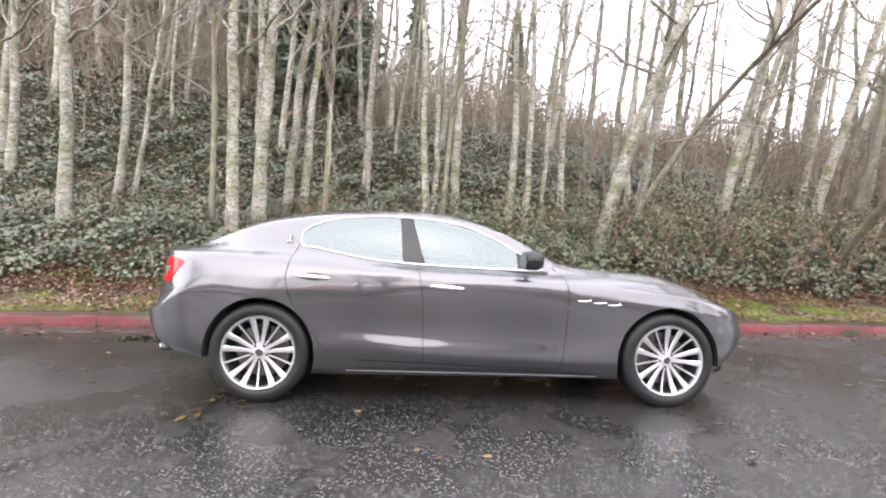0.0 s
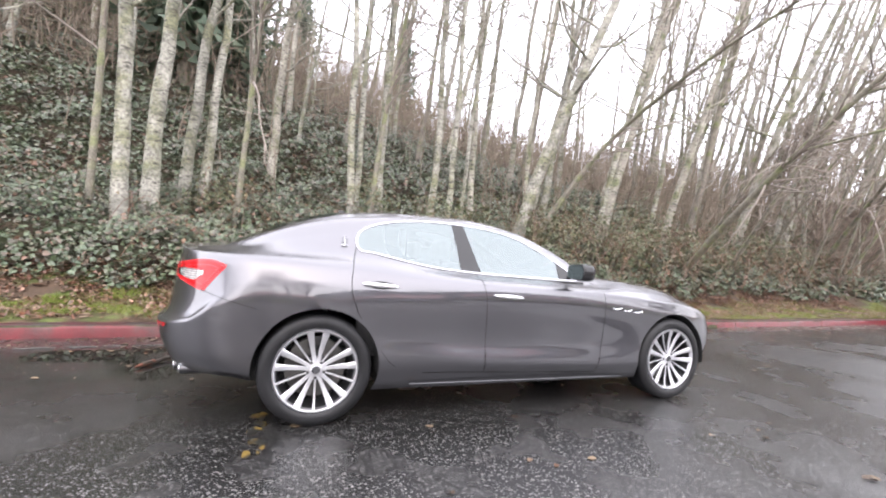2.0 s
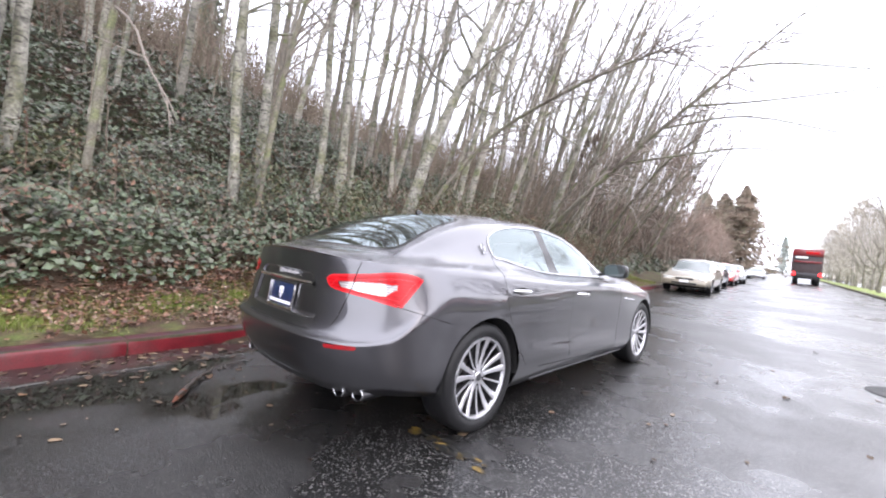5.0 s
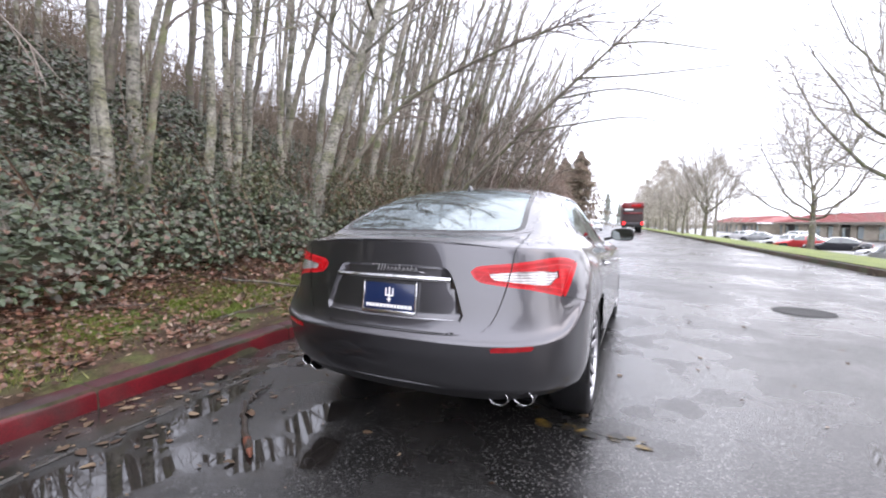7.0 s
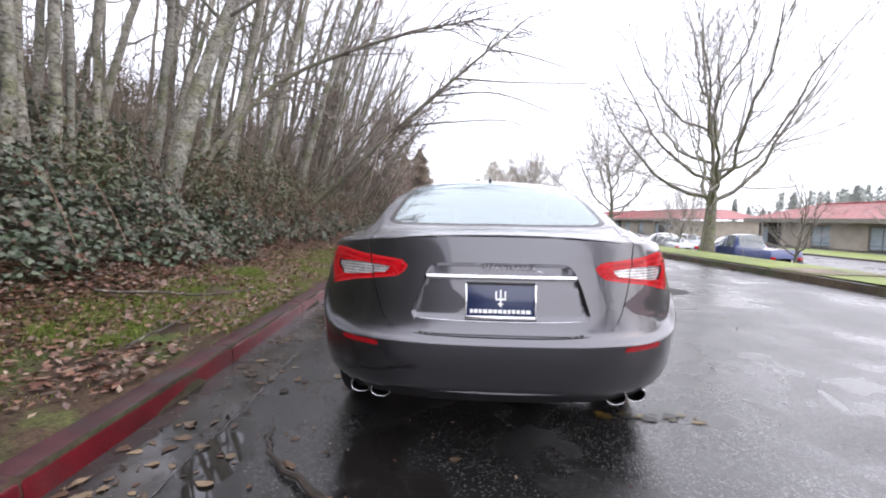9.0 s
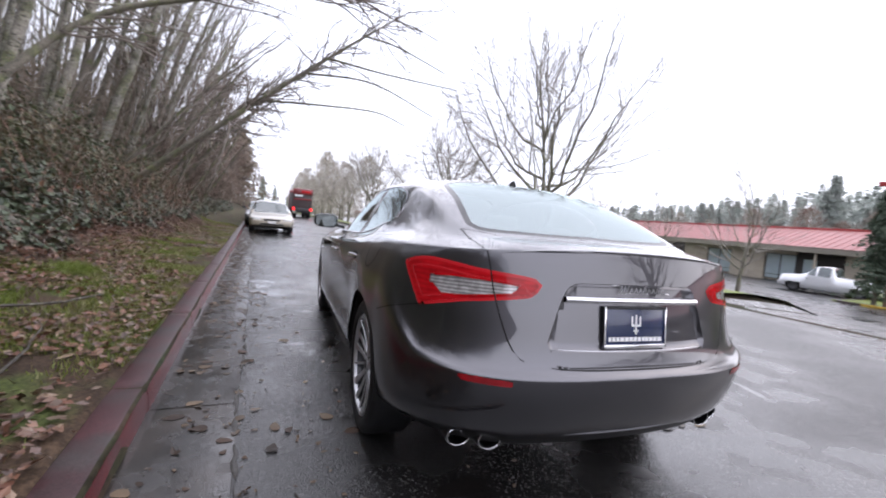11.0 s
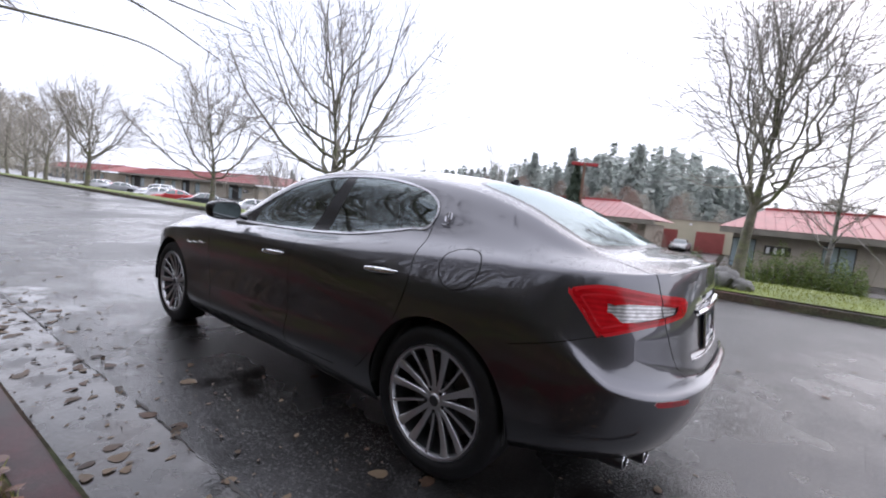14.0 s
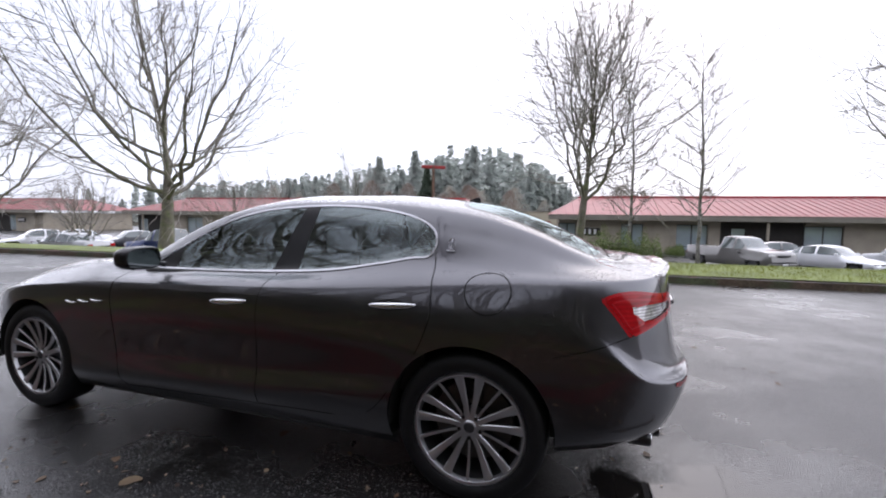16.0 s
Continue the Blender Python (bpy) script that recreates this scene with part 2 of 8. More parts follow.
def ribbed(m, scale, dark):
    """Fine upright ribs across a lamp lens."""
    n, l = m.node_tree.nodes, m.node_tree.links
    p = n["Principled BSDF"]
    tc, w, x = n.new("ShaderNodeTexCoord"), n.new("ShaderNodeTexWave"), n.new("ShaderNodeMix")
    w.bands_direction = "Z"
    w.inputs["Scale"].default_value, w.inputs["Distortion"].default_value = scale, 1.5
    l.new(tc.outputs["Object"], w.inputs["Vector"])
    x.data_type, x.blend_type = "RGBA", "MULTIPLY"
    x.inputs[0].default_value = dark
    old = p.inputs["Base Color"].links[0].from_socket
    l.new(old, x.inputs[6])
    l.new(w.outputs["Color"], x.inputs[7])
    l.new(x.outputs[2], p.inputs["Base Color"])
    return m


ribbed(M_CLEAR, 24, .6)
ribbed(M_RED, 16, .25)
M_PLATE = mat("navy_plate", (0.008, 0.018, 0.065), rough=0.25, coat=0.6)
M_WHITE = mat("white_print", (0.8, 0.8, 0.8), rough=0.4)
M_SEAT = mat("grey_leather", (0.24, 0.23, 0.23), rough=0.5, vary=0.12, scale=6, bump=0.1, bscale=120)
M_DARK = mat("dark_cabin_trim", (0.02, 0.02, 0.022), rough=0.6, vary=0.2, scale=4)
M_UNDER = mat("dark_underbody", (0.006, 0.006, 0.006), rough=0.9)

# ---- ground, road, kerbs, bank ----
KERB_N, FAR_N = 1.94, -6.95
M_SOIL = mat("dark_leafy_soil", (0.042, 0.030, 0.020), spec=.15, rough=0.9, vary=0.4, scale=2.5, fine=0.35, fscale=25, bump=0.5, bscale=30, second=(0.035, 0.04, 0.02))
M_LAWN = mat("wet_lawn", (0.15, 0.19, 0.028), rough=0.7, vary=0.3, scale=0.8, fine=0.3, fscale=40, bump=0.5, bscale=60)
M_LITTER_SOIL = mat("leaf_covered_verge", (0.05, 0.032, 0.02), spec=.2, rough=0.85, vary=0.4, scale=3, fine=0.4, fscale=45, bump=0.6, bscale=60, second=(0.06, 0.075, 0.02), blend=(.49, .62))


def wet_asphalt(name, lo=0.25, hi=0.40, tone=0.012, hollows=()):
    """Dark asphalt with pale stone chips and a film of water that lies in shallow pools."""
    m = bpy.data.materials.new(name)
    m.use_nodes = True
    n, l = m.node_tree.nodes, m.node_tree.links
    p = n["Principled BSDF"]
    tc = n.new("ShaderNodeTexCoord")

    def nz(scale, detail=4.0):
        t = n.new("ShaderNodeTexNoise")
        t.inputs["Scale"].default_value, t.inputs["Detail"].default_value = scale, detail
        l.new(tc.outputs["Object"], t.inputs["Vector"])
        return t.outputs[0]

    def rng(x, a, b, c, d):
        r = n.new("ShaderNodeMapRange")
        for i, v in enumerate((a, b, c, d)):
            r.inputs[i + 1].default_value = v
        l.new(x, r.inputs[0])
        return r.outputs[0]

    def mul(a, b, op="MULTIPLY"):
        x = n.new("ShaderNodeMath")
        x.operation = op
        for i, v in enumerate((a, b)):
            if hasattr(v, "node"):
                l.new(v, x.inputs[i])
            else:
                x.inputs[i].default_value = v
        return x.outputs[0]

    def mix(f, a, b):
        x = n.new("ShaderNodeMix")
        x.data_type = "RGBA"
        l.new(f, x.inputs[0])
        for i, v in ((6, a), (7, b)):
            if hasattr(v, "node"):
                l.new(v, x.inputs[i])
            else:
                x.inputs[i].default_value = (*v, 1)
        return x.outputs[2]
    vor = n.new("ShaderNodeTexVoronoi")
    vor.inputs["Scale"].default_value = 120
    l.new(tc.outputs["Object"], vor.inputs["Vector"])
    chip = n.new("ShaderNodeSeparateColor")
    l.new(vor.outputs["Color"], chip.inputs[0])
    stones = rng(chip.outputs[0], 0.79, 0.97, 0.0, 1.0)
    sep = n.new("ShaderNodeSeparateXYZ")
    l.new(tc.outputs["Object"], sep.inputs[0])
    across = mul(mul(sep.outputs[1], math.cos(ROAD_TURN)), mul(sep.outputs[0], -math.sin(ROAD_TURN)), "ADD")
    stones = mul(stones, rng(across, -1.6, -.2, 1.0, .38))      # standing water covers the chips towards the gutter
    base = mix(rng(nz(0.9, 6), 0.35, 0.65, 0, 1), (tone * .74, tone * .71, tone * .69), (tone * 1.32, tone * 1.29, tone * 1.27))
    base = mix(mul(stones, 0.8), base, (0.15, 0.146, 0.141))
    l.new(base, p.inputs["Base Color"])
    p.inputs["Specular IOR Level"].default_value = .78
    vc = n.new("ShaderNodeTexVoronoi")
    vc.feature = "DISTANCE_TO_EDGE"
    vc.inputs["Scale"].default_value = 1.9
    wob = n.new("ShaderNodeMix")
    wob.data_type = "RGBA"
    wob.inputs[0].default_value = 0.22
    wn2 = n.new("ShaderNodeTexNoise")
    wn2.inputs["Scale"].default_value, wn2.inputs["Detail"].default_value = 2.6, 5.0
    l.new(tc.outputs["Object"], wn2.inputs["Vector"])
    l.new(tc.outputs["Object"], wob.inputs[6])
    l.new(wn2.outputs["Color"], wob.inputs[7])
    l.new(wob.outputs[2], vc.inputs["Vector"])
    crack = mul(rng(vc.outputs["Distance"], 0.0, 0.016, 1.0, 0.0), rng(nz(0.27, 3), 0.46, 0.54, 0.0, 1.0))
    base = mix(mul(crack, .85), base, (0.006, 0.006, 0.006))
    l.new(base, p.inputs["Base Color"])
    pool = rng(nz(0.33, 5), 0.40, 0.58, 0, 1)
    film = rng(nz(2.2, 5), 0.35, 0.7, 0, 1)
    wet = mul(pool, mul(film, 0.55, "ADD"))
    gut = rng(across, 0.0, 1.4, -0.15, 0.03)
    sunk = None
    for (px, py), (rx, ry), turn in hollows:        # shallow hollows in which water stands
        mp, sp = n.new("ShaderNodeMapping"), n.new("ShaderNodeTexGradient")
        mp.vector_type, sp.gradient_type = "TEXTURE", "SPHERICAL"
        mp.inputs["Location"].default_value, mp.inputs["Scale"].default_value = (px, py, 0), (rx, ry, 1)
        mp.inputs["Rotation"].default_value = (0, 0, turn)
        l.new(tc.outputs["Object"], mp.inputs["Vector"])
        l.new(mp.outputs[0], sp.inputs[0])
        sunk = sp.outputs[1] if sunk is None else mul(sunk, sp.outputs[1], "MAXIMUM")
    level = mul(nz(1.5, 6), gut, "ADD")
    if sunk is not None:
        level = mul(level, mul(sunk, .42), "ADD")
        level = mul(level, rng(nz(7.0, 6), 0.3, 0.7, -0.07, 0.07), "ADD")
    still = rng(level, 0.56, 0.70, 0.0, 1.0)
    base = mix(mul(still, .85), base, (0.011, 0.0095, 0.0085))
    l.new(base, p.inputs["Base Color"])
    drained = rng(across, -1.3, 0.8, 1.0, 0.7)      # water gathers towards the gutter
    rough = mul(mul(rng(wet, 0.0, 1.0, hi, lo), drained), rng(still, 0.0, 1.0, 1.0, 0.10))
    l.new(rough, p.inputs["Roughness"])
    b = n.new("ShaderNodeBump")
    b.inputs["Distance"].default_value = 0.006
    l.new(mul(mul(rng(wet, 0.25, 0.9, 0.55, 0.16), rng(across, -1.3, 0.8, 1.0, 0.6)), rng(still, 0.0, 1.0, 1.0, 0.012)), b.inputs["Strength"])
    l.new(mul(vor.outputs["Distance"], nz(160, 3), "ADD"), b.inputs["Height"])
    l.new(b.outputs[0], p.inputs["Normal"])
    return m


M_ROAD = wet_asphalt("wet_asphalt", hollows=(((-.84, .60), (.46, .27), .05), ((-1.30, .55), (.50, .34), -.35), ((-1.62, .82), (.45, .30), -.2), ((-1.0, 1.32), (.55, .24), .2), ((-2.0, 1.1), (.5, .3), 0.0),
                                             ((-1.12, .28), (.34, .18), .3), ((.62, -2.28), (.22, .07), .1), ((.1, -2.3), (.3, .05), -.3)))
M_GUTTER = mat("wet_concrete_gutter", (0.028, 0.022, 0.018), spec=.85, rough=0.18, rough_vary=.2, vary=.55, scale=3.2, fine=.35, fscale=120, bump=.12, bscale=34, second=(0.012, 0.011, 0.010), blend=(.42, .60))
M_RED_KERB = mat("worn_red_kerb_paint", (0.105, 0.007, 0.011), spec=.4, rough=0.30, vary=0.35, scale=5, fine=0.2, fscale=90, bump=0.25, bscale=120, second=(0.06, 0.02, 0.02), blend=(.56, .72))
M_KERB_TOP = mat("grey_pink_kerb_concrete", (0.046, 0.014, 0.016), spec=.22, rough=0.42, vary=0.3, scale=5, fine=0.2, fscale=90, bump=0.12, bscale=110, second=(0.036, 0.026, 0.025), blend=(.46, .66))
M_FAR_KERB = mat("dark_old_kerb", (0.05, 0.038, 0.034), rough=0.5, vary=0.35, scale=2, fine=0.2, bump=0.2, second=(0.16, 0.03, 0.03), blend=(.52, .7))
M_YELLOW = mat("yellow_kerb_paint", (0.5, 0.33, 0.05), rough=0.5, vary=0.3, scale=4)

hill_fall = pchip([-60, -14, -5, 5, 20, 60, 200], [1.35, 1.3, 1.08, 1.0, .72, .45, .3])
bank_rise = pchip([2.0, 2.9, 3.5, 4.2, 5.0, 6.0, 7.0, 9, 12, 15, 20, 30, 45, 70, 400], [.13, .17, .30, .65, 1.0, 1.25, 1.5, 2.4, 4.2, 5.8, 7.8, 12.6, 19.0, 25.0, 28.0])
far_fall = pchip([-2000, -60, -20, -16, -12.5, -9, -7.1], [-1.5, -1.5, -1.35, -1.0, -.1, .10, .13])


def terrain(u, n):
    """Height of the land: level road, wooded bank on its left, a car park that lies lower on its right."""
    u, n = np.asarray(u, float), np.asarray(n, float)
    near = bank_rise(n)
    far_part = np.clip((n - 7) / 8, 0, 1)
    near = near * (1 - far_part) + (1.5 + (near - 1.5) * hill_fall(u)) * far_part
    near = near + .10 * np.sin(u * .9 + n) * np.clip((n - 3.6) / 2, 0, 1) + .06 * np.sin(u * 2.3 - n * 1.7) * np.clip((n - 3.4) / 1, 0, 1)
    drive = np.clip((2.0 - np.abs(u - 1.75)) / .3, 0, 1)
    lot = far_fall(np.where(u > 3.4, np.where(n < -8.6, n - 3.0 * np.clip((-8.6 - n) / 3, 0, 1), n), n))
    slope = np.interp(n, [-2000, -24, -6.95], [-1.5, -1.4, 0.0])
    far = lot * (1 - drive) + slope * drive
    return np.where(n > 1.95, near, np.where(n < -6.95, far, -0.06))


def land_patch(name, us, ns, material, lift=0.0, ragged=None):
    U, N = np.meshgrid(us, ns, indexing="ij")
    if ragged is not None:
        N = N + ragged(U, N)
    Z = terrain(U, N) + lift
    c, s = math.cos(ROAD_TURN), math.sin(ROAD_TURN)
    V = np.stack([U * c - N * s, U * s + N * c, Z], -1).reshape(-1, 3)
    nn = len(ns)
    i, k = np.meshgrid(np.arange(len(us) - 1), np.arange(nn - 1), indexing="ij")
    F = np.stack([i * nn + k, (i + 1) * nn + k, (i + 1) * nn + k + 1, i * nn + k + 1], -1).reshape(-1, 4)
    return tri_ob(name, V, F, material, smooth=True)


us = np.r_[-900, -400, -150, -80, -50, -30, np.arange(-22, 45, .5), np.arange(45, 90, 3), 110, 160, 260, 500, 1000]
ns = np.r_[-1000, -500, -250, -120, -80, -60, -45, np.arange(-36, -14, 2), np.arange(-14, -7.3, .5), -7.0, -6.96, -6.9, -4, 0, 1.5, 1.94, 1.96, 2.02, np.arange(2.1, 9, .25),
           np.arange(9, 24, .8), np.arange(24, 60, 4), 80, 120, 200, 400, 900]
tagged(land_patch("ground", us, ns, M_SOIL), "dark leaf mould and soil of the wooded bank", "ground", kind="structure")


def flat_strip(name, u0, u1, n0, n1, z, material, step=4.0):
    k = max(2, int((u1 - u0) / step))
    uu = np.linspace(u0, u1, k)
    V = [road(a, b, z) for a in uu for b in (n0, n1)]
    F = [(2 * i, 2 * i + 2, 2 * i + 3, 2 * i + 1) for i in range(k - 1)]
    return mesh_ob(name, V, F, material)


tagged(flat_strip("road", -260, 420, FAR_N, 1.507, 0.0, M_ROAD), "wet dark asphalt road with pale stone chips", "road", kind="structure")
gutter = tagged(new("gutter"), "wet dark concrete gutter beside the red kerb", "gutter", kind="structure")
u = -30.0
while u < 78:
    w = 3.05 if -9 < u < 18 else 9.15
    slab = flat_strip("gutter_slab", u + .006, u + w - .006, 1.509, KERB_N + .02, .0015, M_GUTTER)
    slab.parent = gutter
    u += w


def crumbled_edge():
    """The broken lip between asphalt and gutter: short ragged flakes of pale mortar."""
    r = np.random.RandomState(17)
    V, F = [], []
    u = -6.0
    while u < 17:
        ln = r.uniform(.05, .5)
        k = max(3, int(ln / .04))
        q = np.linspace(u, u + ln, k)
        half = r.uniform(.005, .020) * np.sin(np.linspace(.25, 2.9, k)) * r.uniform(.5, 1.3, k)
        mid = 1.506 + .012 * np.sin(q * 3.1) + r.normal(0, .004, k)
        o = len(V)
        for a, b, c in zip(q, mid, half):
            V += [road(a, b - c, .0035), road(a, b, .008 + c * .2), road(a, b + c, .0035)]
        for i in range(k - 1):
            for j in (0, 1):
                F.append((o + 3 * i + j, o + 3 * i + 3 + j, o + 3 * i + 4 + j, o + 3 * i + 1 + j))
        u += ln + r.uniform(.01, .25)
    return mesh_ob("crumbled_edge", V, F, mat("broken_mortar", (.05, .047, .042), rough=.5, vary=.4, scale=14, fine=.3, fscale=90, bump=.4, bscale=80))


tagged(crumbled_edge(), "crumbled mortar lip between asphalt and gutter", "gutter edge", kind="stuff")
tagged(flat_strip("road_underlay", -260, 420, FAR_N, KERB_N, -0.012, M_SOIL), "dark joint under the road edge", "road", kind="structure")


def kerb_profile(height, width, face_n, sgn):
    """Cross-section, from the road side to the verge side."""
    return [(face_n, -.05), (face_n + sgn * .012, height - .035), (face_n + sgn * .022, height - .012), (face_n + sgn * .045, height), (face_n + sgn * width, height + .003), (face_n + sgn * width, -.05)]


def kerb_piece(name, u0, u1, prof, material, top_material, parent, cuts=5, wob=.004):
    V, F, mats = [], [], []
    k = len(prof)
    uu = np.r_[u0, u0 + .012, np.linspace(u0 + .1, u1 - .1, cuts), u1 - .012, u1]
    for a, u in enumerate(uu):
        edge = 0.006 if a in (0, len(uu) - 1) else 0
        for n, z in prof:
            V.append(road(u, n + RS.uniform(-wob, wob), z - edge + RS.uniform(-wob, wob) * .6))
    for a in range(len(uu) - 1):
        for b in range(k - 1):
            F.append((a * k + b, (a + 1) * k + b, (a + 1) * k + b + 1, a * k + b + 1))
            mats.append(1 if b >= 2 else 0)
    F += [tuple(range(k))[::-1], tuple((len(uu) - 1) * k + i for i in range(k))]
    mats += [0, 0]
    ob = mesh_ob(name, V, F, material, parent)
    ob.data.materials.append(top_material)
    ob.data.polygons.foreach_set("material_index", mats)
    ob.data.set_sharp_from_angle(angle=radians(40))
    return ob


kerb = tagged(new("kerb_near"), "worn red-painted concrete kerb with open joints", "kerb", kind="structure")
u = -30.1
while u < 78:
    far = u > 16 or u < -8
    w = 5.1 if far else 1.7
    kerb_piece("kerb_stone", u + .006, u + w - .006, kerb_profile(.135, .17, KERB_N, 1), M_RED_KERB, M_KERB_TOP, kerb)
    u += w
far_kerb = tagged(new("kerb_far"), "dark weathered kerb along the lawn, stained red", "kerb", kind="structure")
for u0, u1 in [(-60, -40), (-40, -20), (-20, -9), (-9, -4), (-4, -.7), (4.2, 5.35), (6.6, 12), (12, 18), (18, 26), (26, 40), (40, 60), (60, 90), (90, 140)]:
    kerb_piece("kerb_stone", u0 + .01, u1 - .01, kerb_profile(.13, .16, FAR_N, -1), M_FAR_KERB, M_FAR_KERB, far_kerb, 8)



def kerb_return(u_end, sgn):
    """The kerb that turns from the road into the driveway and runs down beside it."""
    r = .6
    pts = [(u_end - sgn * r * (1 - math.sin(a)), FAR_N - r * (1 - math.cos(a)), math.sin(a), math.cos(a)) for a in np.linspace(0, math.pi / 2, 9)]
    pts += [(u_end, FAR_N - r - d, 1.0, 0.0) for d in (.6, 1.2, 2.0, 3.0)]
    V, F = [], []
    for a, b, du, dn in pts:
        z = -1.4 * (FAR_N - b) / 17.05
        for off, h in ((0, -.08), (.012, .09), (.03, .115), (.06, .125), (.16, .125), (.16, -.08)):
            V.append(road(a - sgn * du * off, b - dn * off, z + h))
    for i in range(len(pts) - 1):
        for k in range(5):
            F.append((6 * i + k, 6 * i + 6 + k, 6 * i + 7 + k, 6 * i + 1 + k))
    ob = mesh_ob("kerb_stone", V, F, M_FAR_KERB, far_kerb)
    ob.data.set_sharp_from_angle(angle=radians(40))


kerb_return(-.1, 1)
kerb_return(3.6, -1)
rag = lambda U, N: .12 * np.sin(U * 1.7 + 2) * (N > 2.9) + .1 * np.sin(U * 4.1) * (N > 2.9)
tagged(land_patch("verge", np.arange(-25, 75, .5), np.r_[KERB_N + .145, 2.125, np.arange(2.2, 4.1, .2)], M_LITTER_SOIL, np.r_[-.02, .008, [.02] * 10], rag),
       "strip of moss, grass and fallen leaves behind the kerb", "verge", kind="structure")
tagged(land_patch("lawn_west", np.r_[-120, -60, -30, np.arange(-20, 0, 1), -.45, -.28], np.r_[-15.5, -14, -13, -12, -11, -10, -9, -8, FAR_N - .165], M_LAWN, .03), "bright green wet lawn strip", "lawn", kind="structure")
tagged(land_patch("lawn_east", np.r_[3.78, 4.0, 4.4, 4.8, np.arange(5.2, 7.3, .3), np.arange(8, 60, 2), 80, 140, 300], np.r_[-11, -10.5, -10, -9, -8, FAR_N - .165], M_LAWN, .03), "bright green wet lawn strip", "lawn", kind="structure")
tagged(land_patch("driveway", np.r_[-.1, np.arange(.15, 3.5, .25), 3.6], np.r_[-40, -30, -24, np.arange(-22, -7.4, 1), FAR_N], M_ROAD, .025), "wet asphalt driveway down to the car park", "driveway", kind="structure")
tagged(land_patch("car_park", np.r_[-90, -50, np.r_[np.arange(-36, -1, 3), np.arange(-.25, 12, .5), np.arange(12, 70, 3)], 90, 120, 160, 220, 300], np.r_[-70, -60, -50, -40, -34, -30, -27, -24, -22, -20, -18, -16.5, -15, -14, -13, -12, -11.4, -10.8], M_ROAD, .02), "wet asphalt car park below the lawn", "car park", kind="structure")

M_BARE = mat("trodden_bare_soil", (0.17, 0.125, 0.095), rough=.75, vary=.35, scale=3, fine=.3, fscale=40, bump=.5, bscale=40, second=(.10, .11, .04), blend=(.5, .62))
bare_edge = lambda U, N: np.where(N < -7.5, .35 * np.sin(U * 3.1) + .2 * np.sin(U * 7.3), 0.0) * np.clip((U - 5.1) * 2, 0, 1)
tagged(land_patch("bare_patch", np.arange(5.38, 6.62, .1), np.r_[-8.9, -8.4, -7.9, -7.5, -7.2, -7.0, FAR_N - .003], M_BARE, np.r_[.035, .045, .045, .045, .04, -.03, -.12], bare_edge), "worn patch of bare soil where the kerb is missing", "bare soil", kind="structure")
tagged(land_patch("lawn_island", np.r_[7.3, 8, 9, 10, 10.8], np.r_[-36, -34, -32, -30.5, -29.5, -28.6], M_LAWN, np.r_[.12, .12, .12, .12, .12, .08]), "low green lawn island with a fir beside the driveway", "lawn", kind="structure")
tagged(land_patch("office_lawn", np.arange(24, 41, 2.0), np.r_[-37, -35, -33, -31, -30], M_LAWN, .09), "green lawn in front of the office", "lawn", kind="structure")

# ---- trees ----
M_BARK = mat("pale_lichen_bark", (0.25, 0.24, 0.205), rough=0.8, vary=0.35, scale=3.0, fine=0.35, fscale=18, bump=0.6, bscale=30, second=(0.14, 0.14, 0.085), blend=(.47, .60), obj_random=.2)
M_BARK_DARK = mat("wet_dark_bark", (0.15, 0.13, 0.105), rough=0.7, vary=0.35, scale=5, fine=0.3, fscale=40, bump=0.5, bscale=50, second=(0.11, 0.12, 0.05), blend=(.52, .66))
M_BARK_GREY = mat("mossy_grey_bark", (0.27, 0.25, 0.21), rough=0.8, vary=0.35, scale=3.0, fine=0.3, fscale=22, bump=0.6, bscale=30, second=(0.13, 0.14, 0.07), blend=(.5, .66), obj_random=.3)


def knots(m, dark, lo=.56, hi=.66, across=7.0, along=22.0):
    """Dark crosswise scars on bark."""
    n, l = m.node_tree.nodes, m.node_tree.links
    p = n["Principled BSDF"]
    tc, mp, t, r, x = (n.new("ShaderNode" + k) for k in ("TexCoord", "Mapping", "TexNoise", "MapRange", "Mix"))
    mp.inputs["Scale"].default_value = (across, across, along)
    t.inputs["Scale"].default_value, t.inputs["Detail"].default_value = 1.0, 4.0
    l.new(tc.outputs["Object"], mp.inputs[0])
    l.new(mp.outputs[0], t.inputs["Vector"])
    r.inputs[1].default_value, r.inputs[2].default_value = lo, hi
    l.new(t.outputs[0], r.inputs[0])
    x.data_type = "RGBA"
    l.new(r.outputs[0], x.inputs[0])
    l.new(p.inputs["Base Color"].links[0].from_socket, x.inputs[6])
    x.inputs[7].default_value = (*dark, 1)
    l.new(x.outputs[2], p.inputs["Base Color"])
    return m


knots(M_BARK, (.055, .05, .04))
knots(M_BARK_GREY, (.04, .036, .03))
M_MAPLE = mat("mossy_street_tree_bark", (0.16, 0.145, 0.115), rough=0.75, vary=0.35, scale=5, fine=0.3, fscale=40, bump=0.5, bscale=50, second=(0.15, 0.16, 0.08), blend=(.48, .64))
M_MAPLE_TWIG = mat("street_tree_twigs", (0.32, 0.295, 0.26), rough=0.75, vary=0.25, scale=3, island=.25)
M_TWIG = mat("bare_twigs", (0.20, 0.17, 0.145), rough=0.75, vary=0.25, scale=3, island=.25)


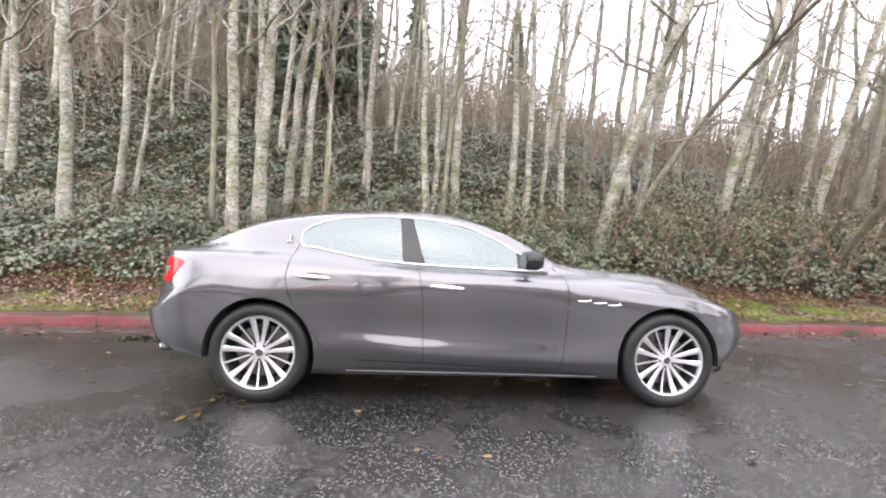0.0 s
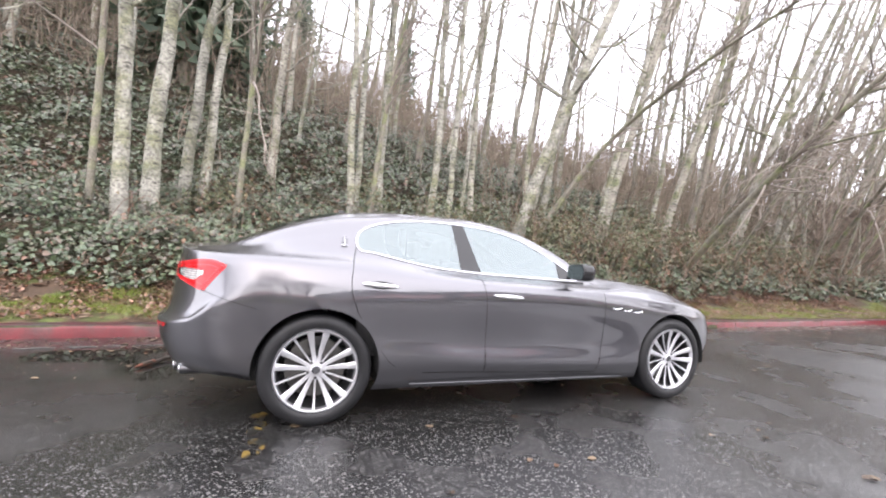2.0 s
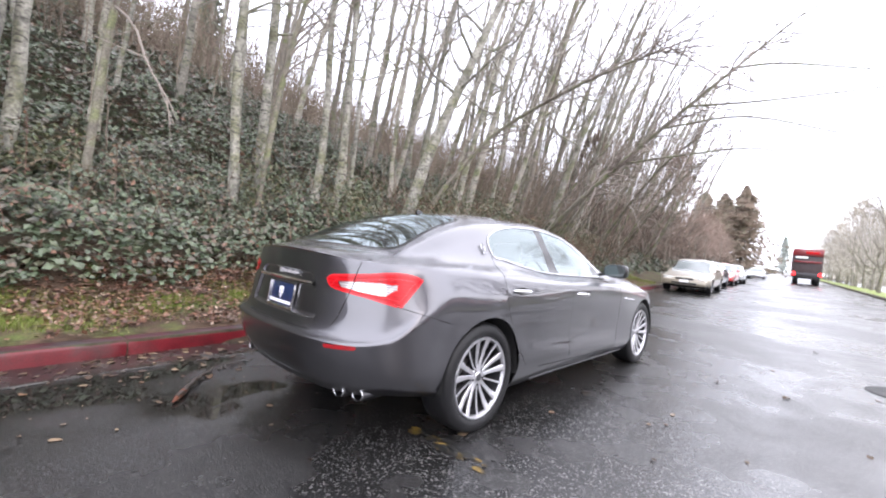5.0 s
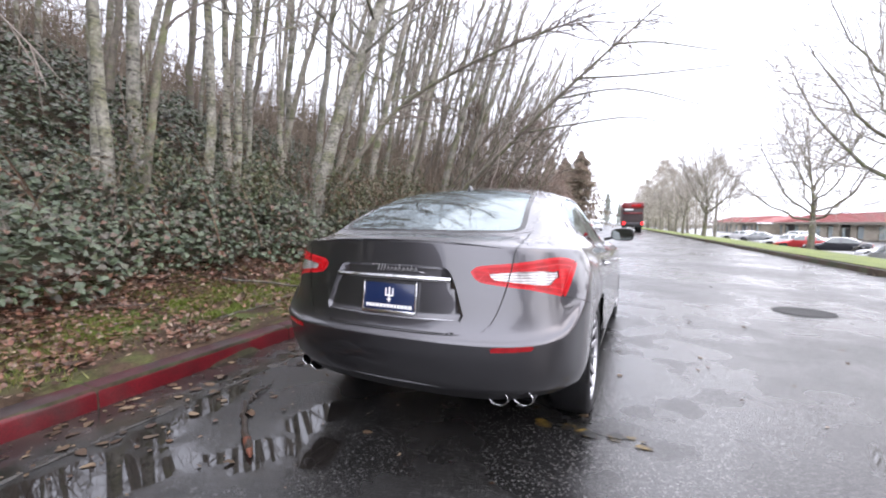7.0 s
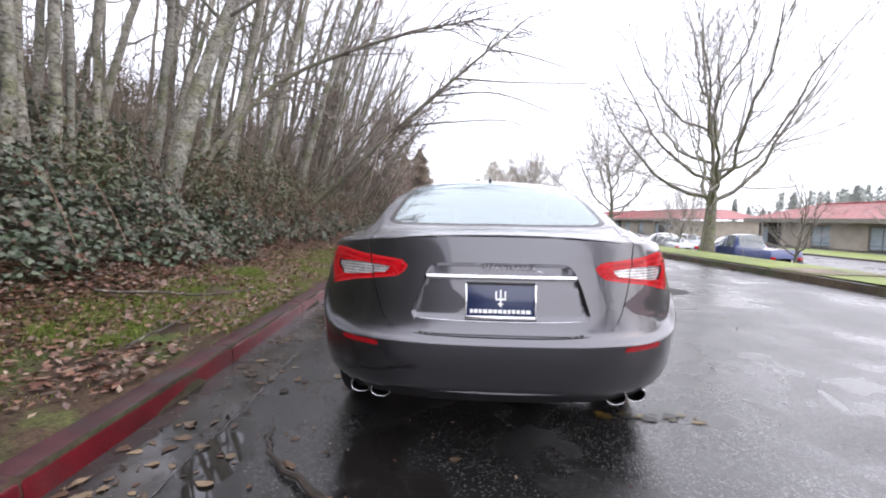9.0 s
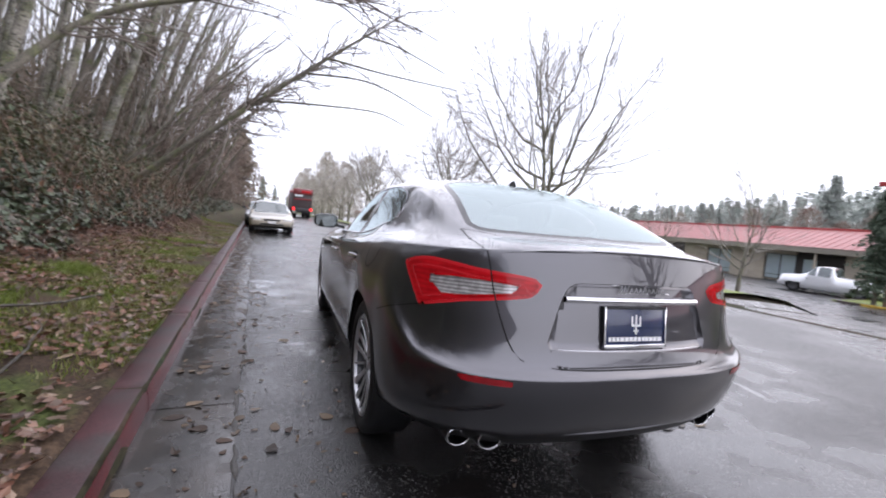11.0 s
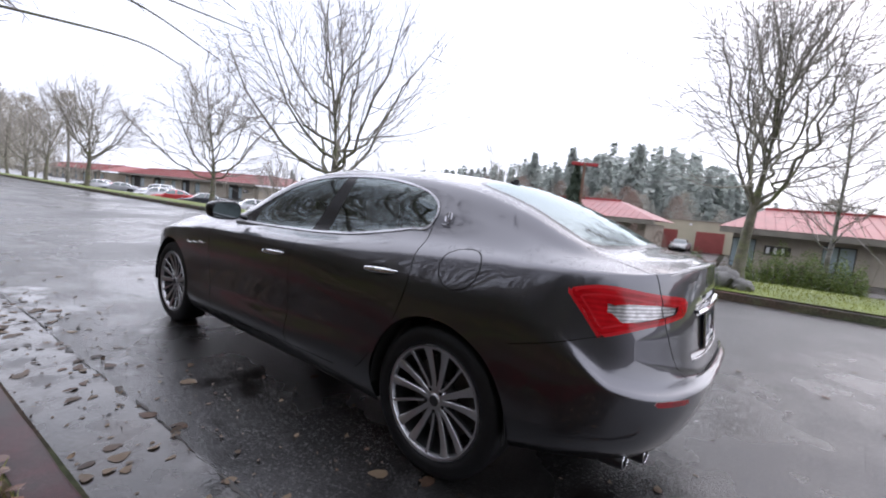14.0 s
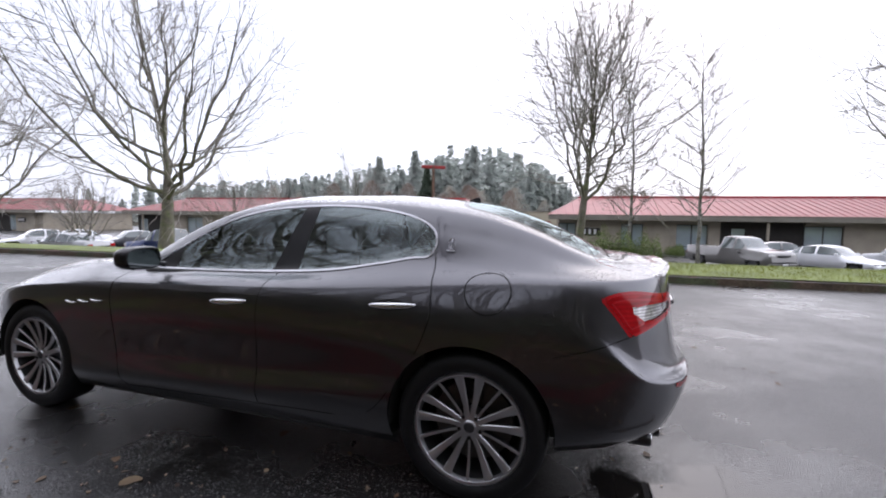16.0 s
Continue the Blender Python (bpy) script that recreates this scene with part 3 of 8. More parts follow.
def bare_tree(name, height, radius, bark, twig, lean=(0, 0), limbs=14, first=.35, spread=.5, twigs=5, reach=.32, seed=1, sides=9, wander=.015, fork=None):
    """A leafless tree: tapered trunk, limbs that rise from it, twigs on the limbs."""
    rs = np.random.RandomState(seed)
    top = new(name)
    k = 18
    t = np.linspace(0, 1, k)
    path = np.stack([lean[0] * height * t ** 1.3, lean[1] * height * t ** 1.3, height * t], 1)
    path[1:, :2] += np.cumsum(rs.normal(0, wander * height / k * 3, (k - 1, 2)), 0)
    rad = radius * (1 - t) ** .75 * (1 + .35 * np.exp(-t * 40)) + .006
    path[0, 2] = -.4
    V, F = tube_arrays(path, rad, sides)
    V += rs.normal(0, radius * .035, V.shape)
    tri_ob("trunk", V, F, bark, top, smooth=True)
    LV, LF, TV, TF = [], [], [], []
    lo = to = 0

    def add(store, faces, off, p, r, sd):
        v, f = tube_arrays(p, r, sd)
        store.append(v)
        faces.append(f + off)
        return off + len(v)
    for i in range(limbs):
        s = first + (1 - first) * ((i + rs.rand()) / limbs) ** .9
        s = min(s, .97)
        at = np.array([np.interp(s, t, path[:, a]) for a in range(3)])
        r0 = np.interp(s, t, rad)
        az = i * 2.4 + rs.uniform(-.5, .5)
        ln = height * reach * (1.15 - .75 * s) * rs.uniform(.7, 1.25)
        q = np.linspace(0, 1, 7)
        out = spread * rs.uniform(.7, 1.25)
        rise = 1 - .45 * out
        p = at + np.stack([np.cos(az) * out * ln * q, np.sin(az) * out * ln * q, rise * ln * (q * .55 + .45 * q ** 2)], 1)
        p[1:] += np.cumsum(rs.normal(0, ln * .022, (6, 3)), 0)
        r = np.maximum(r0 * .34, .012) * (1 - q) ** .8 + .0045
        lo = add(LV, LF, lo, p, r, 5)
        for j in range(twigs):
            w = rs.uniform(.25, .95)
            b = np.array([np.interp(w, q, p[:, a]) for a in range(3)])
            d = (p[-1] - p[0]) / (np.linalg.norm(p[-1] - p[0]) + 1e-6) + rs.normal(0, .55, 3) + np.array([0, 0, .25])
            d /= np.linalg.norm(d)
            tl = ln * rs.uniform(.22, .5)
            qq = np.linspace(0, 1, 4)
            tp = b + d * tl * qq[:, None] + np.cumsum(rs.normal(0, tl * .05, (4, 3)), 0)
            to = add(TV, TF, to, tp, np.linspace(.009, .003, 4) * (1 + radius), 3)
            for _ in range(2):
                w2 = rs.uniform(.3, .9)
                b2 = np.array([np.interp(w2, qq, tp[:, a]) for a in range(3)])
                d2 = d + rs.normal(0, .6, 3)
                d2 /= np.linalg.norm(d2)
                to = add(TV, TF, to, b2 + d2 * tl * .55 * np.linspace(0, 1, 3)[:, None], np.linspace(.006, .0025, 3), 3)
    if LV:
        tri_ob("limb_crown", np.concatenate(LV), np.concatenate(LF), bark if radius < .2 else twig, top, smooth=True)
        tagged(tri_ob("twig_crown", np.concatenate(TV), np.concatenate(TF), twig, top), kind="stuff")
    return top


def plant(ob, x, y, sink=.0, z=None):
    c, s = math.cos(ROAD_TURN), math.sin(ROAD_TURN)
    uu, nn = x * c + y * s, -x * s + y * c
    ob.location = (x, y, (float(terrain(uu, nn)) if z is None else z) - sink)
    return ob


# pale trunks by the verge: x, y, height, radius, lean along x, lean along y
NEAR_TREES = [(-6.5, 5.6, 13, .13, -.06, 0), (-6.9, 7.6, 14, .10, .03, 0), (-6.6, 7.8, 11, .06, .14, .02), (-3.05, 5.75, 14, .135, -.03, 0), (-2.85, 6.7, 15, .16, .03, .01),
              (-2.4, 7.4, 14, .12, .11, .03), (-2.1, 7.6, 14, .11, .07, .03), (1.22, 6.65, 14, .085, -.015, 0), (1.5, 7.4, 15, .08, .005, 0), (2.0, 7.1, 14, .115, .02, 0),
              (3.45, 7.3, 14, .10, .01, 0), (3.8, 6.8, 13, .085, .035, .0), (4.15, 7.0, 12, .06, .09, .02), (5.5, 6.2, 12, .17, .30, -.25), (5.5, 9.2, 14, .10, .02, -.02),
              (7.3, 7.9, 14, .11, .10, -.10), (9.3, 7.3, 13, .13, .17, -.18), (10.3, 8.6, 14, .12, .14, -.18), (12.2, 7.6, 14, .13, .14, -.24), (16.2, 7.8, 14, .17, .16, -.28),
              (15.4, 9.0, 15, .14, .07, -.18), (18.8, 7.8, 14, .15, .14, -.28), (21, 9.2, 15, .13, .10, -.24), (24, 8.4, 14, .15, .10, -.30), (7.9, 9.8, 14, .09, .05, -.12), (13.6, 9.4, 14, .10, .08, -.20), (-9.9, 7.4, 14, .13, -.04, 0), (-11.5, 9.5, 15, .12, .03, 0)]
for i, (x, y, h, r, lx, ly) in enumerate(NEAR_TREES):
    tr = bare_tree("alder_tree", h, r, M_BARK if x < 5 or i % 2 else M_BARK_GREY, M_TWIG, (lx, ly), limbs=24, first=.28, spread=.75, twigs=8, reach=.26, seed=100 + i)
    plant(tr, x, y)
    tagged(tr, "bare pale-barked alder tree rising from the ivy", "tree", "trees of the wooded bank")
variants = []
for i in range(6):
    v = bare_tree("alder_tree", 13 + i * .6, .09 + .012 * i, (M_BARK, M_BARK_GREY, M_BARK_DARK)[i % 3], M_TWIG, ((.02, .06, .1, 0, .08, .04)[i], (0, -.03, .02, .02, -.06, 0)[i]), limbs=14, first=.18, spread=.55, twigs=4, reach=.22, seed=300 + i, sides=7)
    tagged(v, "slender bare tree farther up the bank", "tree", "trees of the wooded bank")
    variants.append(v)
rs = np.random.RandomState(21)
spots = []
while len(spots) < 190:
    uu, nn = (rs.uniform(-26, 70), rs.uniform(8.2, 26)) if rs.rand() < .5 else (rs.uniform(8, 48), rs.uniform(6.0, 14))
    if uu < 13 and nn < 9.5:
        continue
    if all((uu - a) ** 2 + (nn - b) ** 2 > .8 for a, b in spots):
        spots.append((uu, nn))
for i, (uu, nn) in enumerate(spots):
    p = road(uu, nn, float(terrain(uu, nn)))
    bend = np.clip((uu - 4) / 8, 0, 1) * np.clip((17 - nn) / 7, .15, 1) * rs.uniform(5, 21) + rs.normal(0, 2)   # trees by the road lean out to the light
    m = Matrix.Translation(p) @ pose(0, 0, 0, bend, rs.normal(2, 2.5), 0) @ pose(0, 0, 0, 0, 0, rs.uniform(-40, 40)) @ Matrix.Scale(rs.uniform(.75, 1.2), 4)
    if i < 6:
        variants[i].matrix_basis = m
    else:
        copy_thing(variants[i % 6], m)

# ---- the grey saloon ----
# Fore and aft: the rear axle stands at x = 0, the front axle at x = 3.0; the middle of the car is y = 0.
XC_R, XC_F = -0.30, 2.90
PK = [0, .4, .65, .85, 1.0, 1.1, 1.3, 1.45, 1.6, 1.85, 2.0, 2.5, 3.0]
WK = [-.3, 0, .5, 1.1, 1.8, 2.4, 2.9]
# each body line: rear end, front end, corner squareness, heights round the car, half widths along it
BODY_LINES = [
    (-.862, 3.69, 3.0, [.305, .315, .33, .315, .275, .20, .20, .20, .20, .20, .20, .20, .20], [.85, .875, .86, .86, .86, .87, .88]),
    (-.922, 3.83, 3.0, [.375, .38, .39, .37, .33, .27, .27, .27, .265, .26, .27, .3, .32], [.90, .925, .905, .90, .90, .91, .92]),
    (-.966, 3.92, 3.0, [.47, .475, .47, .455, .45, .44, .43, .39, .37, .345, .36, .42, .42], [.923, .950, .945, .948, .949, .947, .943]),
    (-.990, 3.95, 3.0, [.56, .56, .57, .60, .62, .60, .55, .52, .51, .50, .55, .54, .50], [.932, .957, .936, .931, .936, .943, .948]),
    (-.997, 3.93, 3.0, [.615, .62, .65, .755, .795, .79, .785, .835, .83, .79, .75, .64, .55], [.938, .956, .946, .951, .956, .956, .946]),
    (-.967, 3.915, 2.8, [.637, .642, .68, .825, .885, .88, .86, .89, .885, .845, .80, .69, .58], [.930, .946, .941, .947, .952, .95, .938]),
    (-.925, 3.88, 2.6, [.85, .86, .885, .935, .955, .95, .912, .912, .905, .88, .845, .71, .60], [.912, .922, .930, .941, .946, .942, .93]),
    (-.895, 3.81, 2.6, [1.085, 1.065, 1.05, 1.045, 1.04, 1.02, .965, .942, .927, .90, .865, .74, .62], [.87, .885, .905, .928, .938, .93, .90]),
]
XK = [-.90, -.78, -.62, -.45, -.2, .05, .3, .6, 1.1, 1.5, 1.8, 2.05, 2.25, 2.45, 2.9, 3.33, 3.63, 3.81]
# the upper lines, from the belt to the middle of the roof: share of the half width, and height
UPPER_LINES = [
    ([.93, .93, .93, .935, .91, .885, .875, .87, .863, .855, .853, .853, .875, .89, .90, .90, .90, .90],
     [1.06, 1.062, 1.067, 1.07, 1.08, 1.085, 1.09, 1.06, 1.01, 1.0, .985, .975, .97, .965, .925, .83, .71, .62]),
    ([.82, .82, .83, .82, .80, .775, .765, .76, .75, .748, .765, .785, .80, .80, .80, .80, .80, .80],
     [1.067, 1.075, 1.083, 1.105, 1.165, 1.21, 1.235, 1.235, 1.215, 1.19, 1.135, 1.065, 1.01, 1.0, .957, .862, .74, .62]),
    ([.68, .69, .71, .715, .695, .66, .64, .63, .625, .63, .66, .70, .72, .66, .64, .64, .64, .64],
     [1.076, 1.088, 1.10, 1.155, 1.255, 1.325, 1.365, 1.39, 1.395, 1.35, 1.255, 1.13, 1.03, 1.01, .983, .895, .775, .62]),
    ([.35, .35, .35, .35, .345, .335, .33, .33, .33, .33, .34, .35, .35, .34, .33, .33, .33, .33],
     [1.083, 1.10, 1.112, 1.19, 1.303, 1.383, 1.418, 1.444, 1.445, 1.40, 1.31, 1.19, 1.08, 1.02, .975, .888, .77, .62]),
    ([0] * 18,
     [1.085, 1.103, 1.116, 1.20, 1.315, 1.395, 1.43, 1.455, 1.456, 1.412, 1.325, 1.205, 1.095, 1.022, .97, .885, .77, .62]),
]


def car_half():
    """Vertices, perimeter parameter and triangles of the left half of the body skin."""
    th = np.linspace(0, math.pi / 2, 61)[:-1]
    rear_p = th / (math.pi / 2)
    side_x = np.linspace(XC_R, XC_F, 131)
    side_p = 1 + (side_x - XC_R) / (XC_F - XC_R)
    front_p = 2 + rear_p + rear_p[1]
    p = np.concatenate([rear_p, side_p, front_p])
    lines = []
    for xr, xf, nn, zs, ws in BODY_LINES:
        w = pchip(WK, ws)
        rx = XC_R - (XC_R - xr) * np.cos(th) ** (2 / nn)
        ry = float(w(XC_R)) * np.sin(th) ** (2 / nn)
        tf = math.pi / 2 - (front_p - 2) * math.pi / 2
        tf = np.clip(tf, 0, None)
        fx = XC_F + (xf - XC_F) * np.cos(tf) ** (2 / 2.5)
        fy = float(w(XC_F)) * np.sin(tf) ** (2 / 2.5)
        lines.append(np.stack([np.r_[rx, side_x, fx], np.r_[ry, w(side_x), fy], pchip(PK, zs)(p)], 1))
    top = lines[-1]
    for rs, zs in UPPER_LINES:
        lines.append(np.stack([top[:, 0], top[:, 1] * pchip(XK, rs)(top[:, 0]), pchip(XK, zs)(top[:, 0])], 1))
    # rear and front rims close onto the shoulder line
    for k in range(len(BODY_LINES), len(lines)):
        for end, x0, x1 in ((0, -.895, -.80), (1, 3.81, 3.53)):
            f = np.clip((top[:, 0] - x0) / (x1 - x0), 0, 1)
            lines[k][:, 2] = np.where(f < 1, top[:, 2] + (lines[k][:, 2] - top[:, 2]) * f ** 0.5, lines[k][:, 2])
    L = np.stack(lines, 1)
    counts = [4, 5, 6, 6, 2, 6, 6, 5, 7, 8, 7, 6]
    cols = []
    for col in L:
        d = np.r_[0, np.cumsum(np.linalg.norm(np.diff(col, axis=0), axis=1) + 1e-4)]
        s = np.concatenate([np.linspace(d[k], d[k + 1], c, endpoint=False) for k, c in enumerate(counts)] + [[d[-1]]])
        cols.append(np.stack([pchip(d, col[:, a])(s) for a in range(3)], 1))
    G = np.array(cols)
    ni, nj = G.shape[:2]
    P = np.repeat(p[:, None], nj, 1)
    i, j = np.meshgrid(np.arange(ni - 1), np.arange(nj - 1), indexing="ij")
    a, b, c, d = i * nj + j, (i + 1) * nj + j, (i + 1) * nj + j + 1, i * nj + j + 1
    F = np.concatenate([np.stack([a, c, b], -1).reshape(-1, 3), np.stack([a, d, c], -1).reshape(-1, 3)])
    return G.reshape(-1, 3), P.ravel(), F


class Skin:
    """A triangle skin that can be cut along curves."""

    def __init__(self):
        self.V, self.P, self.F = car_half()
        n = np.zeros_like(self.V)
        fn = np.cross(self.V[self.F[:, 1]] - self.V[self.F[:, 0]], self.V[self.F[:, 2]] - self.V[self.F[:, 0]])
        for k in range(3):
            np.add.at(n, self.F[:, k], fn)
        n[self.V[:, 1] < 1e-4, 1] = 0
        n /= np.linalg.norm(n, axis=1)[:, None] + 1e-12
        self.N = n

    def cut(self, func, mask):
        f = np.asarray(func(self.V, self.P), float)
        f = np.where(np.abs(f) < 1e-5, 1e-5, f)
        s = f > 0
        ts = s[self.F]
        cross = (ts.any(1) & ~ts.all(1)) & mask(self.V, self.P)[self.F].all(1)
        if not cross.any():
            return
        V, P, N = list(self.V), list(self.P), list(self.N)
        made, out = {}, []

        def mid(a, b):
            key = (a, b) if a < b else (b, a)
            if key not in made:
                a, b = key
                t = f[a] / (f[a] - f[b])
                V.append(V[a] + (V[b] - V[a]) * t)
                P.append(P[a] + (P[b] - P[a]) * t)
                n = N[a] + (N[b] - N[a]) * t
                N.append(n / (np.linalg.norm(n) + 1e-12))
                made[key] = len(V) - 1
            return made[key]
        for tri in self.F[cross]:
            sg = s[tri]
            k = int(np.argmax(sg)) if sg.sum() == 1 else int(np.argmin(sg))
            a, b, c = int(tri[k]), int(tri[(k + 1) % 3]), int(tri[(k + 2) % 3])
            ab, ac = mid(a, b), mid(a, c)
            out += [(a, ab, ac), (ab, b, c), (ab, c, ac)]
        self.V, self.P, self.N = np.array(V), np.array(P), np.array(N)
        self.F = np.concatenate([self.F[~cross], np.array(out)])


def outline(points, steps=8, closed=True):
    """Signed distance (negative inside) to a smooth closed outline in a plane."""
    poly = smooth_loop(points, True, steps)

    def sd(x, y):
        q = np.stack([x, y], 1)
        a, b = poly, np.roll(poly, -1, 0)
        best, inside = np.full(len(q), 9.0), np.zeros(len(q), bool)
        for (ax, ay), (bx, by) in zip(a, b):
            ex, ey = bx - ax, by - ay
            t = np.clip(((q[:, 0] - ax) * ex + (q[:, 1] - ay) * ey) / (ex * ex + ey * ey + 1e-12), 0, 1)
            best = np.minimum(best, np.hypot(q[:, 0] - ax - t * ex, q[:, 1] - ay - t * ey))
            inside ^= ((ay > q[:, 1]) != (by > q[:, 1])) & (q[:, 0] < ex * (q[:, 1] - ay) / (ey if abs(ey) > 1e-12 else 1e-12) + ax)
        return np.where(inside, -best, best)
    return sd


SD_DLO = outline([(.262, 1.125), (.235, 1.18), (.26, 1.245), (.35, 1.298), (.5, 1.337), (.71, 1.362), (.97, 1.366), (1.28, 1.345), (1.51, 1.297),
                  (1.69, 1.222), (1.85, 1.135), (1.98, 1.055), (2.05, 1.005), (1.98, .992), (1.6, .998), (1.16, 1.012), (.8, 1.037), (.53, 1.08), (.35, 1.115)])
SD_REAR = outline([(.205, 0), (.20, .25), (.165, .45), (.05, .515), (-.2, .548), (-.42, .58), (-.50, .575), (-.555, .5), (-.585, .25), (-.59, 0),
                   (-.585, -.25), (-.555, -.5), (-.5, -.575), (-.42, -.58), (-.2, -.548), (.05, -.515), (.165, -.45), (.20, -.25)])
SD_WIND = outline([(1.43, 0), (1.46, .4), (1.53, .535), (1.8, .59), (2.08, .64), (2.22, .655), (2.30, .58), (2.38, .3), (2.40, 0),
                   (2.38, -.3), (2.30, -.58), (2.22, -.655), (2.08, -.64), (1.8, -.59), (1.53, -.535), (1.46, -.4)])
QP = 1.15
SD_LAMP = outline([(p * QP, z) for p, z in ((.246, .950), (.256, .962), (.30, .974), (.46, .991), (.60, 1.009), (.70, 1.010), (.775, .994), (.797, .984), (.798, .970), (.740, .898), (.690, .830),
                   (.680, .822), (.665, .825), (.50, .860), (.43, .870), (.30, .890), (.265, .905), (.250, .925))], 3)
SD_CLEAR = outline([(p * QP, z) for p, z in ((.315, .934), (.44, .947), (.56, .949), (.62, .944), (.652, .930), (.592, .882), (.50, .886), (.42, .896), (.33, .908))], 1)
SD_REFL = outline([(.298 * QP, .588), (.298 * QP, .602), (.315 * QP, .609), (.46 * QP, .617), (.482 * QP, .612), (.472 * QP, .598), (.45 * QP, .594), (.32 * QP, .586)], 4)
SD_NICHE = outline([(-.405, .712), (-.40, .74), (-.345, .90), (-.30, .955), (-.2, .962), (0, .964), (.2, .962), (.30, .955), (.345, .90), (.40, .74), (.405, .712),
                    (.2, .702), (0, .70), (-.2, .702)], 6)
DOOR_REAR = pchip([.30, .32, .35, .43, .55, .74, .9, 1.03, 1.13], [.80, .70, .54, .44, .36, .23, .185, .20, .225])
DOOR_MID = pchip([.28, .77, 1.01, 1.05], [1.17, 1.155, 1.11, 1.10])
DOOR_FRONT = pchip([.25, .34, .6, .8, .96, 1.0], [2.16, 2.18, 2.21, 2.215, 2.19, 2.15])
DOOR_SILL = pchip([.3, .74, 1.17, 1.7, 2.2], [.322, .318, .305, .285, .27])
LID_SIDE = pchip([.64, .648, .665, .70, .78, .88, .95, 1.02, 1.06], [.30, .40, .49, .53, .565, .592, .605, .615, .622])
GAP = 0.0028


def build_car():
    car = new("car")
    sk = Skin()
    side = lambda V, P: (V[:, 1] > .60) & (P > .86) & (P < 2.4)
    low = lambda V, P: (V[:, 2] < .9) & (V[:, 1] > .5)
    arch_r = lambda V, P: np.hypot(V[:, 0] - 0.01, V[:, 2] - .36) - .388
    arch_f = lambda V, P: np.hypot(V[:, 0] - 2.985, V[:, 2] - .36) - .388
    for a in (arch_r, arch_f):
        sk.cut(a, low)
        sk.cut(lambda V, P, a=a: a(V, P) - .022, low)
    dlo = lambda V, P: SD_DLO(V[:, 0], V[:, 2])
    upper = lambda V, P: (V[:, 1] > .5) & (V[:, 2] > .93) & (V[:, 0] > .1) & (V[:, 0] < 2.2)
    sk.cut(lambda V, P: dlo(V, P) - .0095, upper)
    sk.cut(dlo, upper)
    pil_a = lambda V, P: V[:, 0] - (1.0 - .10 * (V[:, 2] - 1.02))
    pil_b = lambda V, P: V[:, 0] - (1.165 - .30 * (V[:, 2] - 1.02))
    glassy = lambda V, P: (V[:, 1] > .5) & (V[:, 2] > .98) & (V[:, 0] > .7) & (V[:, 0] < 1.4)
    sk.cut(pil_a, glassy)
    sk.cut(pil_b, glassy)
    sail = lambda V, P: V[:, 0] - 1.87
    sk.cut(sail, lambda V, P: (V[:, 1] > .5) & (V[:, 2] > .95) & (V[:, 0] > 1.7) & (V[:, 0] < 2.1))
    top = lambda V, P: V[:, 2] > .95
    rearw = lambda V, P: SD_REAR(V[:, 0], V[:, 1])
    rmask = lambda V, P: (V[:, 0] > -.7) & (V[:, 0] < .35) & (V[:, 1] < .7) & (V[:, 2] > 1.05)
    sk.cut(rearw, rmask)
    sk.cut(lambda V, P: rearw(V, P) + .03, rmask)
    wind = lambda V, P: SD_WIND(V[:, 0], V[:, 1])
    wmask = lambda V, P: (V[:, 0] > 1.3) & (V[:, 0] < 2.5) & (V[:, 1] < .72) & (V[:, 2] > .98)
    sk.cut(wind, wmask)
    d_rear = lambda V, P: V[:, 0] - DOOR_REAR(V[:, 2])
    d_mid = lambda V, P: V[:, 0] - DOOR_MID(V[:, 2])
    d_front = lambda V, P: DOOR_FRONT(V[:, 2]) - V[:, 0]
    d_sill = lambda V, P: V[:, 2] - DOOR_SILL(V[:, 0])
    doors = lambda V, P: (V[:, 1] > .74) & (V[:, 0] > 0) & (V[:, 0] < 2.4) & (V[:, 2] > .22) & (V[:, 2] < 1.16)
    for fn in (d_rear, d_mid, d_front, d_sill):
        sk.cut(lambda V, P, fn=fn: fn(V, P) - GAP, doors)
        sk.cut(lambda V, P, fn=fn: fn(V, P) + GAP, doors)
    lid = lambda V, P: np.maximum(np.maximum(V[:, 1] - LID_SIDE(V[:, 2]), .648 - V[:, 2] + .006 * (V[:, 1] < 0)), V[:, 0] + .60 - .10 * np.clip(V[:, 1] - .45, 0, 1) / .2)
    lmask = lambda V, P: (V[:, 0] < -.4) & (V[:, 2] > .6)
    sk.cut(lambda V, P: lid(V, P) - GAP * .9, lmask)
    sk.cut(lambda V, P: lid(V, P) + GAP * .9, lmask)
    rearp = lambda V, P: (P < .95) & (V[:, 2] < 1.045) & (V[:, 2] > .5)
    lamp = lambda V, P: SD_LAMP(P * QP, V[:, 2])
    clear = lambda V, P: SD_CLEAR(P * QP, V[:, 2])
    refl = lambda V, P: SD_REFL(P * QP, V[:, 2])
    niche = lambda V, P: SD_NICHE(V[:, 1], V[:, 2])
    sk.cut(lamp, rearp)
    for d in (.012, .030, .037):
        sk.cut(lambda V, P, d=d: lamp(V, P) + d, rearp)
    sk.cut(clear, rearp)
    sk.cut(refl, rearp)
    nmask = lambda V, P: (P < .45) & (V[:, 2] < 1.0) & (V[:, 2] > .66) & (V[:, 0] < -.8)
    sk.cut(niche, nmask)
    sk.cut(lambda V, P: niche(V, P) + .014, nmask)
    bump_top = lambda V, P: V[:, 2] - (.825 - .30 * (V[:, 0] + .66))
    bseam = lambda V, P: (P > .66) & (V[:, 0] < -.30) & (V[:, 2] > .6) & (V[:, 2] < .87)
